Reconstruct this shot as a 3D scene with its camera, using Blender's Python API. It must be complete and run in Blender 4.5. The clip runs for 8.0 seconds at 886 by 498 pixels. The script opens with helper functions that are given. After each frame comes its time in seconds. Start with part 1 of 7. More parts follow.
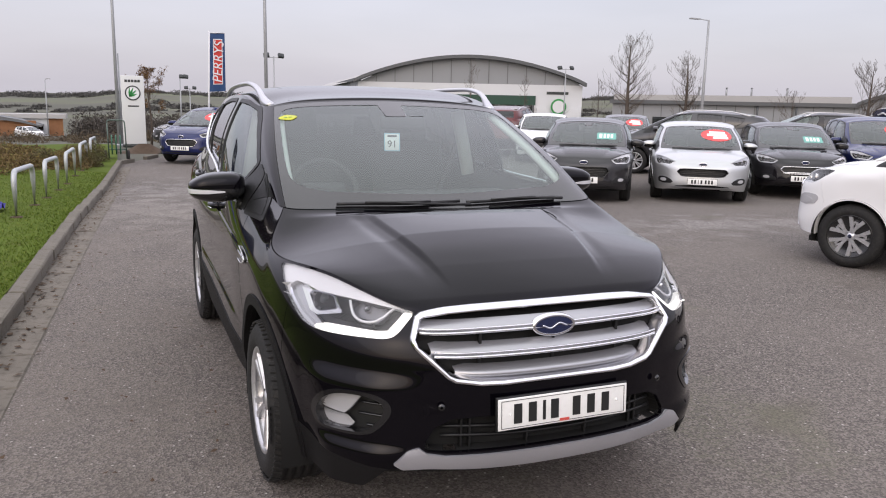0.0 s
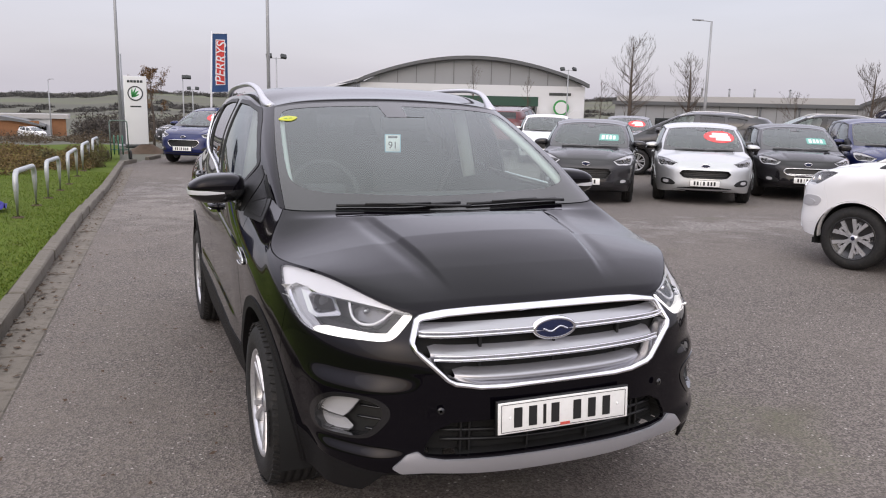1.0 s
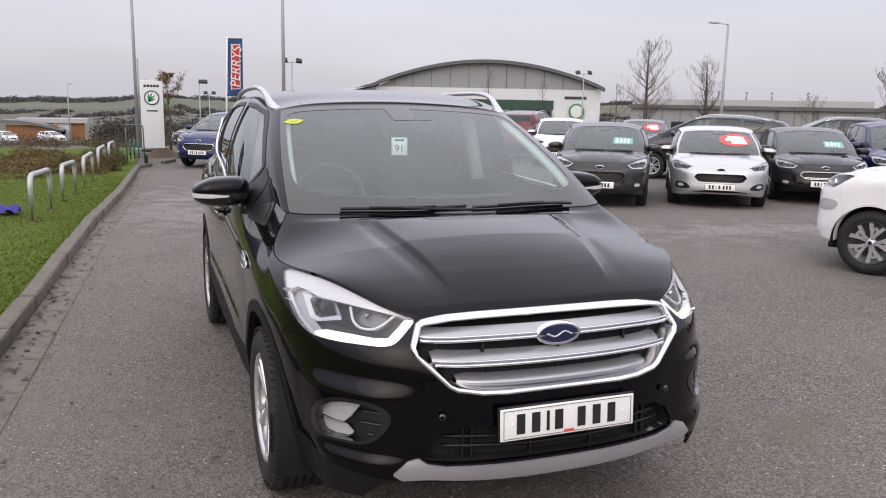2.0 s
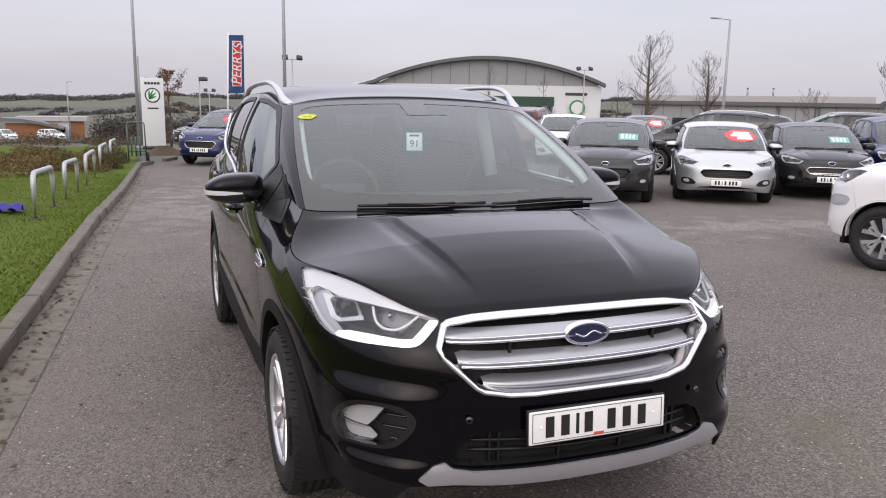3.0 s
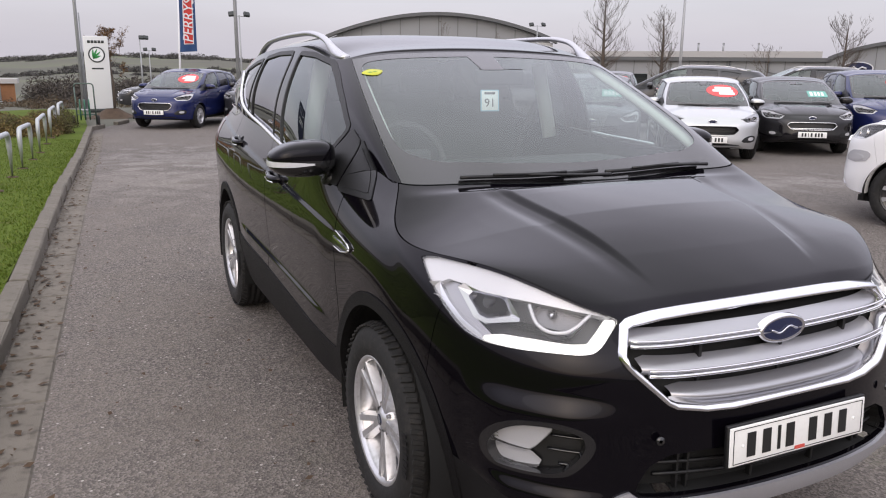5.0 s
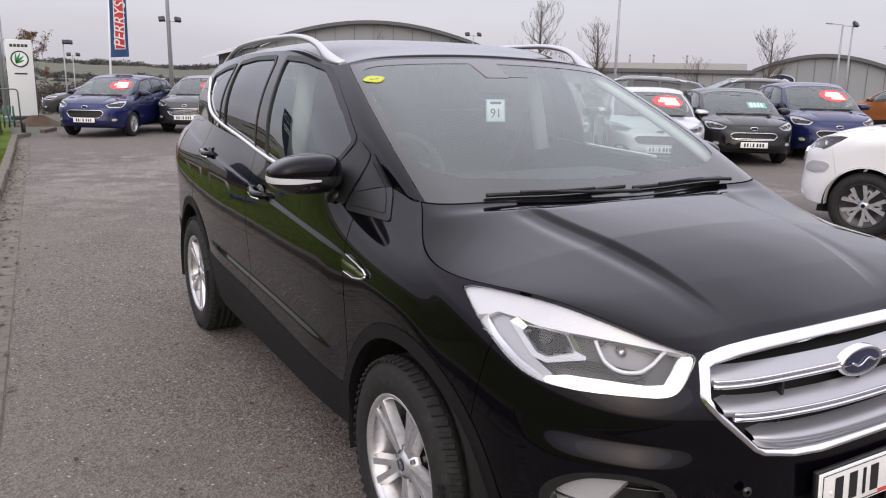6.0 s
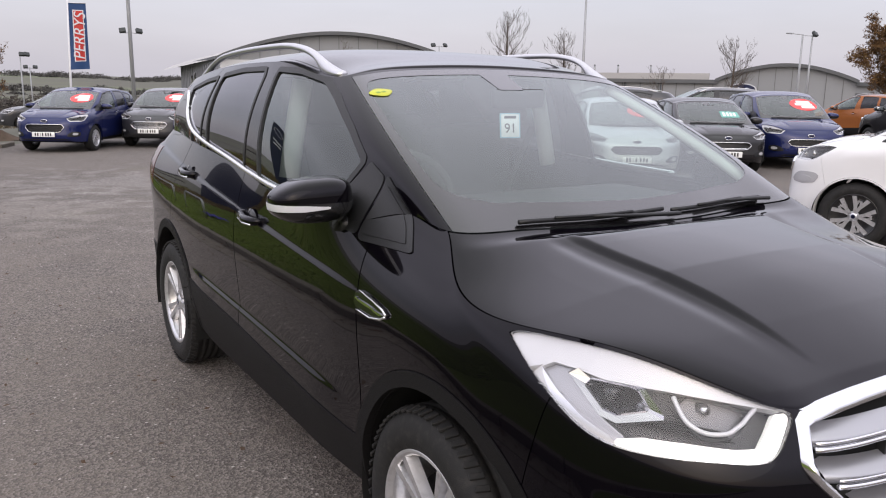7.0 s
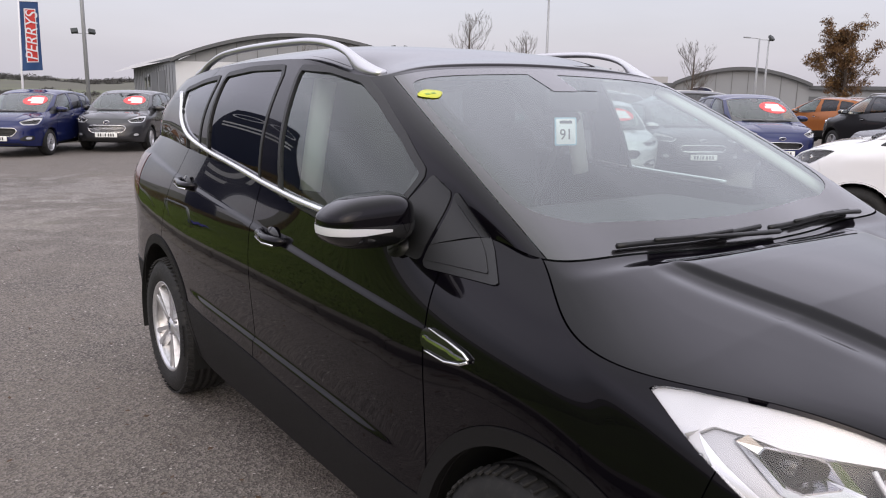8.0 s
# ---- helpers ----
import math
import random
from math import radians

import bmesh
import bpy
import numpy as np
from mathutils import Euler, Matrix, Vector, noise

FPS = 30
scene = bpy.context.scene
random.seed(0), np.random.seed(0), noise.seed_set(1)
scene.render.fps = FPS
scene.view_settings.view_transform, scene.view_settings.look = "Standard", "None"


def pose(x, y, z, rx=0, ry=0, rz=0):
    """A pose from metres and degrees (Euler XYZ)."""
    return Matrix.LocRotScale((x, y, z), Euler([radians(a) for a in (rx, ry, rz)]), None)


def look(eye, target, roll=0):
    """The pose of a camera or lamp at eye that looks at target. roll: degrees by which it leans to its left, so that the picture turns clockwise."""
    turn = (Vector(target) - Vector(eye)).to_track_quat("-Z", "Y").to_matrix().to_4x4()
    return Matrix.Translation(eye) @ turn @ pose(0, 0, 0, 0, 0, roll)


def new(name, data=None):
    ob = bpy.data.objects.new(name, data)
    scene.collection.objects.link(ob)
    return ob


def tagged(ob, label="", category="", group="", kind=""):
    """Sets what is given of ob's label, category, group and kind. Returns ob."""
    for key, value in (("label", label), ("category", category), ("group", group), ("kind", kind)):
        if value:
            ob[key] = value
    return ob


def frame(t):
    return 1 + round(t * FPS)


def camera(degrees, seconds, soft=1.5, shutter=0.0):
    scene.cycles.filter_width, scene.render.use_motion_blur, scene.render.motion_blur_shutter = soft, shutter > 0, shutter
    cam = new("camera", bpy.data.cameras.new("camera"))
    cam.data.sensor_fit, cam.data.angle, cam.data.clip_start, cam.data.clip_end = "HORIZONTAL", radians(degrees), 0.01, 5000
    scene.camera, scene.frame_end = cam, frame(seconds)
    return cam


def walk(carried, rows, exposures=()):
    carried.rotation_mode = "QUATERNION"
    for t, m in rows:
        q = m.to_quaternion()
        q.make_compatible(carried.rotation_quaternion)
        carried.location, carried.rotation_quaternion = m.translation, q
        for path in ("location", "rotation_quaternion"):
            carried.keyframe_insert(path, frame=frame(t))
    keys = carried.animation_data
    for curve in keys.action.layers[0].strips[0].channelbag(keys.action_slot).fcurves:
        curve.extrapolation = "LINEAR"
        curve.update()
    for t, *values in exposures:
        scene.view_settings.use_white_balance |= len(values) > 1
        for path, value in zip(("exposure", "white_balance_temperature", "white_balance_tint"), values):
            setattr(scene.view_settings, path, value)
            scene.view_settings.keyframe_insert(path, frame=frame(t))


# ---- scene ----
cam = camera(58.8, 8.0, soft=1.1)
PATH = [
    (0, (-1.414, -3.244, 1.614), (-0.659, -1.429, 1.248), 1.2),
    (0.5, (-1.409, -3.237, 1.616), (-0.656, -1.421, 1.251), 1.2),
    (1, (-1.398, -3.227, 1.615), (-0.648, -1.409, 1.251), 1.3),
    (2.5, (-1.329, -3.181, 1.604), (-0.626, -1.343, 1.251), 1.1),
    (3, (-1.392, -3.105, 1.596), (-0.678, -1.272, 1.233), 1.0),
    (3.5, (-1.539, -2.964, 1.583), (-0.774, -1.157, 1.197), 0.8),
    (4, (-1.624, -2.818, 1.561), (-0.812, -1.043, 1.123), 0.5),
    (4.5, (-1.68, -2.558, 1.56), (-0.862, -0.79, 1.108), 0.4),
    (4.7, (-1.707, -2.493, 1.565), (-0.891, -0.726, 1.105), 0.4),
    (5.8, (-1.921, -2.097, 1.562), (-0.975, -0.391, 1.12), 1.1),
    (6, (-1.92, -2.02, 1.553), (-0.94, -0.332, 1.115), 1.1),
    (6.5, (-1.899, -1.814, 1.566), (-0.88, -0.144, 1.151), 0.5),
    (7, (-1.922, -1.672, 1.555), (-0.867, -0.024, 1.144), 0.8),
    (7.5, (-1.97, -1.423, 1.56), (-0.869, 0.198, 1.163), 1.1),
    (8, (-1.986, -1.195, 1.543), (-0.842, 0.396, 1.14), 0.9),
]
walk(cam, [(t, look(eye, target, roll)) for t, eye, target, roll in PATH])


# ---------- light: a dull winter day, an overcast sky twice as bright overhead as at the horizon ----------
world = bpy.data.worlds.new("overcast_sky")
scene.world = world
world.use_nodes = True
wn, wl = world.node_tree.nodes, world.node_tree.links
wn.clear()
w_out = wn.new("ShaderNodeOutputWorld")
w_bg = wn.new("ShaderNodeBackground")
w_co = wn.new("ShaderNodeTexCoord")
w_sep = wn.new("ShaderNodeSeparateXYZ")
w_sky = wn.new("ShaderNodeTexSky")
w_sky.sky_type, w_sky.sun_disc = "NISHITA", False
w_sky.sun_elevation, w_sky.sun_rotation = radians(28), radians(215)
w_sky.dust_density = 4.0
w_ramp = wn.new("ShaderNodeValToRGB")
for k, (at, c) in enumerate(((0.0, (.398, .378, .424, 1)), (.14, (.410, .390, .438, 1)), (.40, (.84, .80, .90, 1)), (.65, (.90, .857, .965, 1)), (1.0, (.82, .78, .88, 1)))):
    e = w_ramp.color_ramp.elements[0] if k == 0 else w_ramp.color_ramp.elements.new(at)
    e.position, e.color = at, c
w_ramp.color_ramp.elements.remove(w_ramp.color_ramp.elements[-1])
w_noise = wn.new("ShaderNodeTexNoise")
w_noise.inputs["Scale"].default_value, w_noise.inputs["Detail"].default_value = 2.2, 5
w_map = wn.new("ShaderNodeMapping")
w_map.inputs["Scale"].default_value = (1, 1, 5)
w_cl = wn.new("ShaderNodeMapRange")
w_cl.inputs["From Min"].default_value, w_cl.inputs["From Max"].default_value = .3, .7
w_cl.inputs["To Min"].default_value, w_cl.inputs["To Max"].default_value = .93, 1.07
w_mul = wn.new("ShaderNodeVectorMath")
w_mul.operation = "SCALE"
w_add = wn.new("ShaderNodeMixRGB")
w_add.blend_type, w_add.inputs["Fac"].default_value = "ADD", .03
wl.new(w_co.outputs["Generated"], w_sep.inputs[0])
wl.new(w_sep.outputs["Z"], w_ramp.inputs["Fac"])
wl.new(w_co.outputs["Generated"], w_map.inputs["Vector"])
wl.new(w_map.outputs[0], w_noise.inputs["Vector"])
wl.new(w_noise.outputs["Fac"], w_cl.inputs["Value"])
wl.new(w_ramp.outputs["Color"], w_mul.inputs[0])
wl.new(w_cl.outputs[0], w_mul.inputs["Scale"])
wl.new(w_mul.outputs[0], w_add.inputs["Color1"])
wl.new(w_sky.outputs[0], w_add.inputs["Color2"])
wl.new(w_add.outputs[0], w_bg.inputs["Color"])
w_bg.inputs["Strength"].default_value = 1.5
wl.new(w_bg.outputs[0], w_out.inputs["Surface"])

sun = new("sun", bpy.data.lights.new("sun", "SUN"))
sun.data.energy, sun.data.angle, sun.data.color = 0.5, radians(65), (1, .965, .93)
sun.matrix_world = look((-20, -30, 25), (0, 0, 0))


# ---------- materials ----------
def material(name, color, rough=.5, metal=0.0, coat=0.0, coat_rough=.03, bump=0.0, scale=60.0, vary=0.0, vary_scale=3.0, spec=.5, dirt=None, dirt_amount=0.0, detail=6):
    """A surface with grain (bump at scale) and slow changes of tone (vary at vary_scale)."""
    m = bpy.data.materials.new(name)
    m.use_nodes = True
    n, l = m.node_tree.nodes, m.node_tree.links
    b = n["Principled BSDF"]
    b.inputs["Base Color"].default_value = (*color, 1)
    b.inputs["Roughness"].default_value, b.inputs["Metallic"].default_value = rough, metal
    b.inputs["Specular IOR Level"].default_value = spec
    b.inputs["Coat Weight"].default_value, b.inputs["Coat Roughness"].default_value = coat, coat_rough
    co = n.new("ShaderNodeTexCoord")
    if vary or dirt:
        t = n.new("ShaderNodeTexNoise")
        t.inputs["Scale"].default_value, t.inputs["Detail"].default_value = vary_scale, 5
        l.new(co.outputs["Object"], t.inputs["Vector"])
        mix = n.new("ShaderNodeMixRGB")
        mix.inputs["Color1"].default_value = (*[c * (1 - vary) for c in color], 1)
        mix.inputs["Color2"].default_value = (*[min(1, c * (1 + vary)) for c in color], 1)
        l.new(t.outputs["Fac"], mix.inputs["Fac"])
        last = mix.outputs[0]
        if dirt:
            t2 = n.new("ShaderNodeTexNoise")
            t2.inputs["Scale"].default_value, t2.inputs["Detail"].default_value = vary_scale * 4.7, 8
            l.new(co.outputs["Object"], t2.inputs["Vector"])
            mr = n.new("ShaderNodeMapRange")
            mr.inputs["From Min"].default_value, mr.inputs["From Max"].default_value = .5, .72
            mr.inputs["To Max"].default_value = dirt_amount
            l.new(t2.outputs["Fac"], mr.inputs["Value"])
            m2 = n.new("ShaderNodeMixRGB")
            m2.inputs["Color2"].default_value = (*dirt, 1)
            l.new(mr.outputs[0], m2.inputs["Fac"])
            l.new(last, m2.inputs["Color1"])
            last = m2.outputs[0]
        l.new(last, b.inputs["Base Color"])
    if bump:
        t = n.new("ShaderNodeTexNoise")
        t.inputs["Scale"].default_value, t.inputs["Detail"].default_value = scale, detail
        l.new(co.outputs["Object"], t.inputs["Vector"])
        bp = n.new("ShaderNodeBump")
        bp.inputs["Strength"].default_value, bp.inputs["Distance"].default_value = bump, .01
        l.new(t.outputs["Fac"], bp.inputs["Height"])
        l.new(bp.outputs[0], b.inputs["Normal"])
    return m


def paint(name, color, flake=.3, dust=.0):
    """Car lacquer: a metallic base under a clear coat, with a thin film of road dust."""
    m = material(name, color, rough=.38, metal=flake, coat=1.0, coat_rough=.012, spec=.0, vary=.06, vary_scale=1.6, dirt=(.16, .15, .14), dirt_amount=dust)
    return m


def glass_pane(name, tint, rough=.0, gloss=(1, 1, 1), haze=0.0, face=.08):
    """A thin pane: what is behind shows through, the gloss grows with the angle."""
    m = bpy.data.materials.new(name)
    m.use_nodes = True
    n, l = m.node_tree.nodes, m.node_tree.links
    n.clear()
    out, mix = n.new("ShaderNodeOutputMaterial"), n.new("ShaderNodeMixShader")
    tr, gl, fr, pw, fa = n.new("ShaderNodeBsdfTransparent"), n.new("ShaderNodeBsdfGlossy"), n.new("ShaderNodeLayerWeight"), n.new("ShaderNodeMath"), n.new("ShaderNodeMapRange")
    tr.inputs["Color"].default_value = (*tint, 1)
    gl.inputs["Roughness"].default_value = rough
    gl.inputs["Color"].default_value = (*gloss, 1)
    fr.inputs["Blend"].default_value = .5
    pw.operation, pw.inputs[1].default_value = "POWER", 4.0
    fa.inputs["To Min"].default_value, fa.inputs["To Max"].default_value = face, 1.0
    l.new(fr.outputs["Facing"], pw.inputs[0])
    l.new(pw.outputs[0], fa.inputs["Value"])
    l.new(fa.outputs[0], mix.inputs["Fac"])
    last = tr.outputs[0]
    if haze:
        df, m2 = n.new("ShaderNodeBsdfDiffuse"), n.new("ShaderNodeMixShader")
        df.inputs["Color"].default_value = (.40, .45, .44, 1)
        m2.inputs["Fac"].default_value = haze
        l.new(last, m2.inputs[1])
        l.new(df.outputs[0], m2.inputs[2])
        last = m2.outputs[0]
    l.new(last, mix.inputs[1])
    l.new(gl.outputs[0], mix.inputs[2])
    l.new(mix.outputs[0], out.inputs["Surface"])
    return m


def lamp_glow(name, color, strength):
    m = material(name, color, rough=.3)
    b = m.node_tree.nodes["Principled BSDF"]
    b.inputs["Emission Color"].default_value, b.inputs["Emission Strength"].default_value = (*color, 1), strength
    return m


M_BLACK = paint("black_lacquer", (.0038, .0030, .0054), .45, dust=.0)
M_BLACK.node_tree.nodes["Principled BSDF"].inputs["Roughness"].default_value = .10
M_BLACK.node_tree.nodes["Principled BSDF"].inputs["Coat IOR"].default_value = 1.31
M_SATIN = material("dark_grey_plastic", (.008, .0074, .008), spec=.22, rough=.6, bump=.25, scale=900, vary=.15, vary_scale=5)
M_TRIM = material("black_plastic", (.005, .005, .0055), rough=.45, bump=.1, scale=600)
M_GLOSSBLACK = material("gloss_black_plastic", (.008, .008, .009), rough=.12, coat=.6)
M_SHELL = material("inner_shell_black", (.002, .002, .002), rough=.8)
M_CHROME = material("chrome", (.80, .80, .82), rough=.10, metal=1.0)
M_BRIGHT = material("bright_trim", (.86, .86, .88), rough=.22, metal=.85)
M_SILVER = material("satin_silver", (.42, .42, .44), rough=.34, metal=.75, vary=.05, vary_scale=8)
M_SKID = material("painted_silver_plastic", (.46, .46, .49), rough=.36, metal=.6, bump=.1, scale=800, vary=.08, vary_scale=6)
M_RAIL = material("brushed_aluminium", (.60, .60, .62), rough=.30, metal=.85, vary=.05, vary_scale=8)
M_ALLOY = material("alloy_silver", (.62, .62, .64), rough=.30, metal=.7, coat=.3, vary=.06, vary_scale=10, dirt=(.12, .10, .09), dirt_amount=.25)
M_ALLOYDARK = material("alloy_black", (.012, .012, .013), rough=.25, coat=.4)
M_TYRE = material("tyre_rubber", (.008, .0077, .0077), rough=.75, bump=.2, scale=300, vary=.25, vary_scale=9, dirt=(.06, .052, .046), dirt_amount=.3)
M_GLASS = glass_pane("windscreen_glass", (.74, .82, .79), gloss=(.95, 1.0, .985), haze=.012, face=.10)
M_PRIVACY = glass_pane("privacy_glass", (.10, .105, .105), gloss=(.97, .97, 1.0), face=.065)
M_SIDEGLASS = glass_pane("side_glass", (.60, .67, .64), gloss=(.95, 1.0, .98), face=.085)
M_LENS = glass_pane("clear_lamp_cover", (.95, .95, .95), gloss=(.9, .9, .9), face=.05)
M_FRIT = material("black_glass_border", (.004, .0035, .004), rough=.25, coat=1.0, spec=.4)
M_REFLECTOR = material("lamp_reflector", (.86, .86, .88), rough=.14, metal=.9)
M_EYELID = material("white_lamp_bezel", (.66, .66, .69), rough=.26, metal=.15, vary=.05, vary_scale=14)
M_LAMPDARK = material("dark_lamp_housing", (.040, .040, .043), rough=.35)
M_LAMPPANEL = material("satin_lamp_panel", (.40, .40, .42), rough=.28, metal=.7)
M_FACET = material("faceted_lamp_metal", (.55, .55, .57), rough=.08, metal=1.0)
M_DISH = material("dim_lamp_dish", (.15, .15, .16), rough=.3, metal=.8)
M_RIBBED = material("ribbed_lamp_glass", (.50, .50, .52), rough=.25, metal=.2)
M_DRL = lamp_glow("daylight_strip", (1.0, .98, .95), .5)
M_AMBER = material("amber_bulb", (.75, .30, .08), rough=.25)
M_REDLAMP = material("smoked_red_lamp", (.11, .035, .035), rough=.12, coat=.8)
M_PLATE = material("white_number_plate", (.80, .80, .78), rough=.28, coat=.4, vary=.04, vary_scale=12, dirt=(.45, .42, .38), dirt_amount=.12)
M_INK = material("black_ink", (.012, .012, .012), rough=.5)
M_REDINK = material("red_ink", (.55, .08, .06), rough=.5)
M_BADGE = material("blue_badge", (.007, .014, .055), rough=.2, coat=.8)
M_CABIN = material("charcoal_cabin_plastic", (.035, .036, .038), rough=.75, bump=.3, scale=300, vary=.2)
M_CLOTH = material("dark_seat_cloth", (.03, .031, .034), rough=.95, bump=.4, scale=400, vary=.3, vary_scale=9)
M_PILLAR = material("pale_grey_cabin_trim", (.50, .53, .50), rough=.8, vary=.05)
M_TAG = material("white_paper_tag", (.78, .82, .82), rough=.6, vary=.03)
M_TAGBLUE = material("pale_blue_tag", (.30, .55, .68), rough=.5)
M_YELLOW = material("yellow_sticker", (.60, .62, .06), rough=.5)
M_STICKERGREEN = material("green_sticker_print", (.22, .34, .05), rough=.5)
M_REDTAG = material("bright_red_price_sticker", (.80, .07, .07), rough=.45)
M_GREENTAG = material("pale_green_card", (.16, .42, .36), rough=.5)


# ---------- mesh toolkit: smooth surfaces from a few guide curves, trimmed into panels ----------
def spline(t, p):
    """Natural cubic spline through the points p at the parameters t; returns a function of an array."""
    t, p = np.asarray(t, float), np.asarray(p, float)
    n = len(t)
    h = np.diff(t)
    a = np.zeros((n, n))
    r = np.zeros((n, p.shape[1]))
    a[0, 0] = a[-1, -1] = 1
    for i in range(1, n - 1):
        a[i, i - 1], a[i, i], a[i, i + 1] = h[i - 1], 2 * (h[i - 1] + h[i]), h[i]
        r[i] = 6 * ((p[i + 1] - p[i]) / h[i] - (p[i] - p[i - 1]) / h[i - 1])
    m = np.linalg.solve(a, r)

    def f(x):
        x = np.asarray(x, float)
        i = np.clip(np.searchsorted(t, x) - 1, 0, n - 2)
        d, k = (x - t[i])[..., None], h[i][..., None]
        e = k - d
        return (m[i] * e ** 3 + m[i + 1] * d ** 3) / (6 * k) + (p[i] / k - m[i] * k / 6) * e + (p[i + 1] / k - m[i + 1] * k / 6) * d
    return f


def mirrored(rail):
    """A guide curve from the car's middle line, carried over to the other side; u runs from -n to n."""
    p = np.array(rail, float)
    q = p[:0:-1] * (-1, 1, 1)
    return np.vstack([q, p])


class Wall:
    """A smooth skin through guide curves: u goes round the car, v from the lowest curve (0) to the topmost (1)."""

    def __init__(self, rails, keys=None):
        full = np.array([mirrored(r) for r in rails])
        n = len(rails[0]) - 1
        keys = np.arange(n + 1.0) if keys is None else np.asarray(keys, float)
        keys = np.r_[-keys[:0:-1], keys]
        # chord parameter along u, shared by all curves
        step = np.linalg.norm(np.diff(full, axis=1), axis=2).mean(0) ** 0.75
        s = np.r_[0, np.cumsum(step)]
        s -= s[n]
        self.s_of = lambda u: np.interp(u, keys, s)
        self.curves = [spline(s, c) for c in full]
        self.w = np.linspace(0, 1, len(rails))
        self.n = n

    def __call__(self, u, v):
        u, v = np.broadcast_arrays(np.asarray(u, float), np.asarray(v, float))
        s = self.s_of(u)
        pts = np.array([c(s) for c in self.curves])
        k = len(self.curves)
        flat = pts.reshape(k, -1)
        x = v.ravel()
        i = np.clip((x * (k - 1)).astype(int), 0, k - 2)
        h = 1.0 / (k - 1)
        tab = self._second(flat, h)
        d = x - i * h
        e = h - d
        cols = np.arange(x.size)[:, None] * 3 + np.arange(3)
        p0, p1 = flat[i[:, None], cols], flat[i[:, None] + 1, cols]
        m0, m1 = tab[i[:, None], cols], tab[i[:, None] + 1, cols]
        d, e = d[:, None], e[:, None]
        out = (m0 * e ** 3 + m1 * d ** 3) / (6 * h) + (p0 / h - m0 * h / 6) * e + (p1 / h - m1 * h / 6) * d
        return out.reshape(*u.shape, 3)

    @staticmethod
    def _second(p, h):
        n = len(p)
        a = np.eye(n)
        r = np.zeros_like(p)
        for i in range(1, n - 1):
            a[i, i - 1], a[i, i], a[i, i + 1] = h, 4 * h, h
            r[i] = 6 * (p[i + 1] - 2 * p[i] + p[i - 1]) / h
        return np.linalg.solve(a, r)


def quads(nu, nv):
    i = np.arange(nu * nv).reshape(nu, nv)
    a, b, c, d = i[:-1, :-1].ravel(), i[1:, :-1].ravel(), i[1:, 1:].ravel(), i[:-1, 1:].ravel()
    return np.vstack([np.c_[a, b, c], np.c_[a, c, d]])


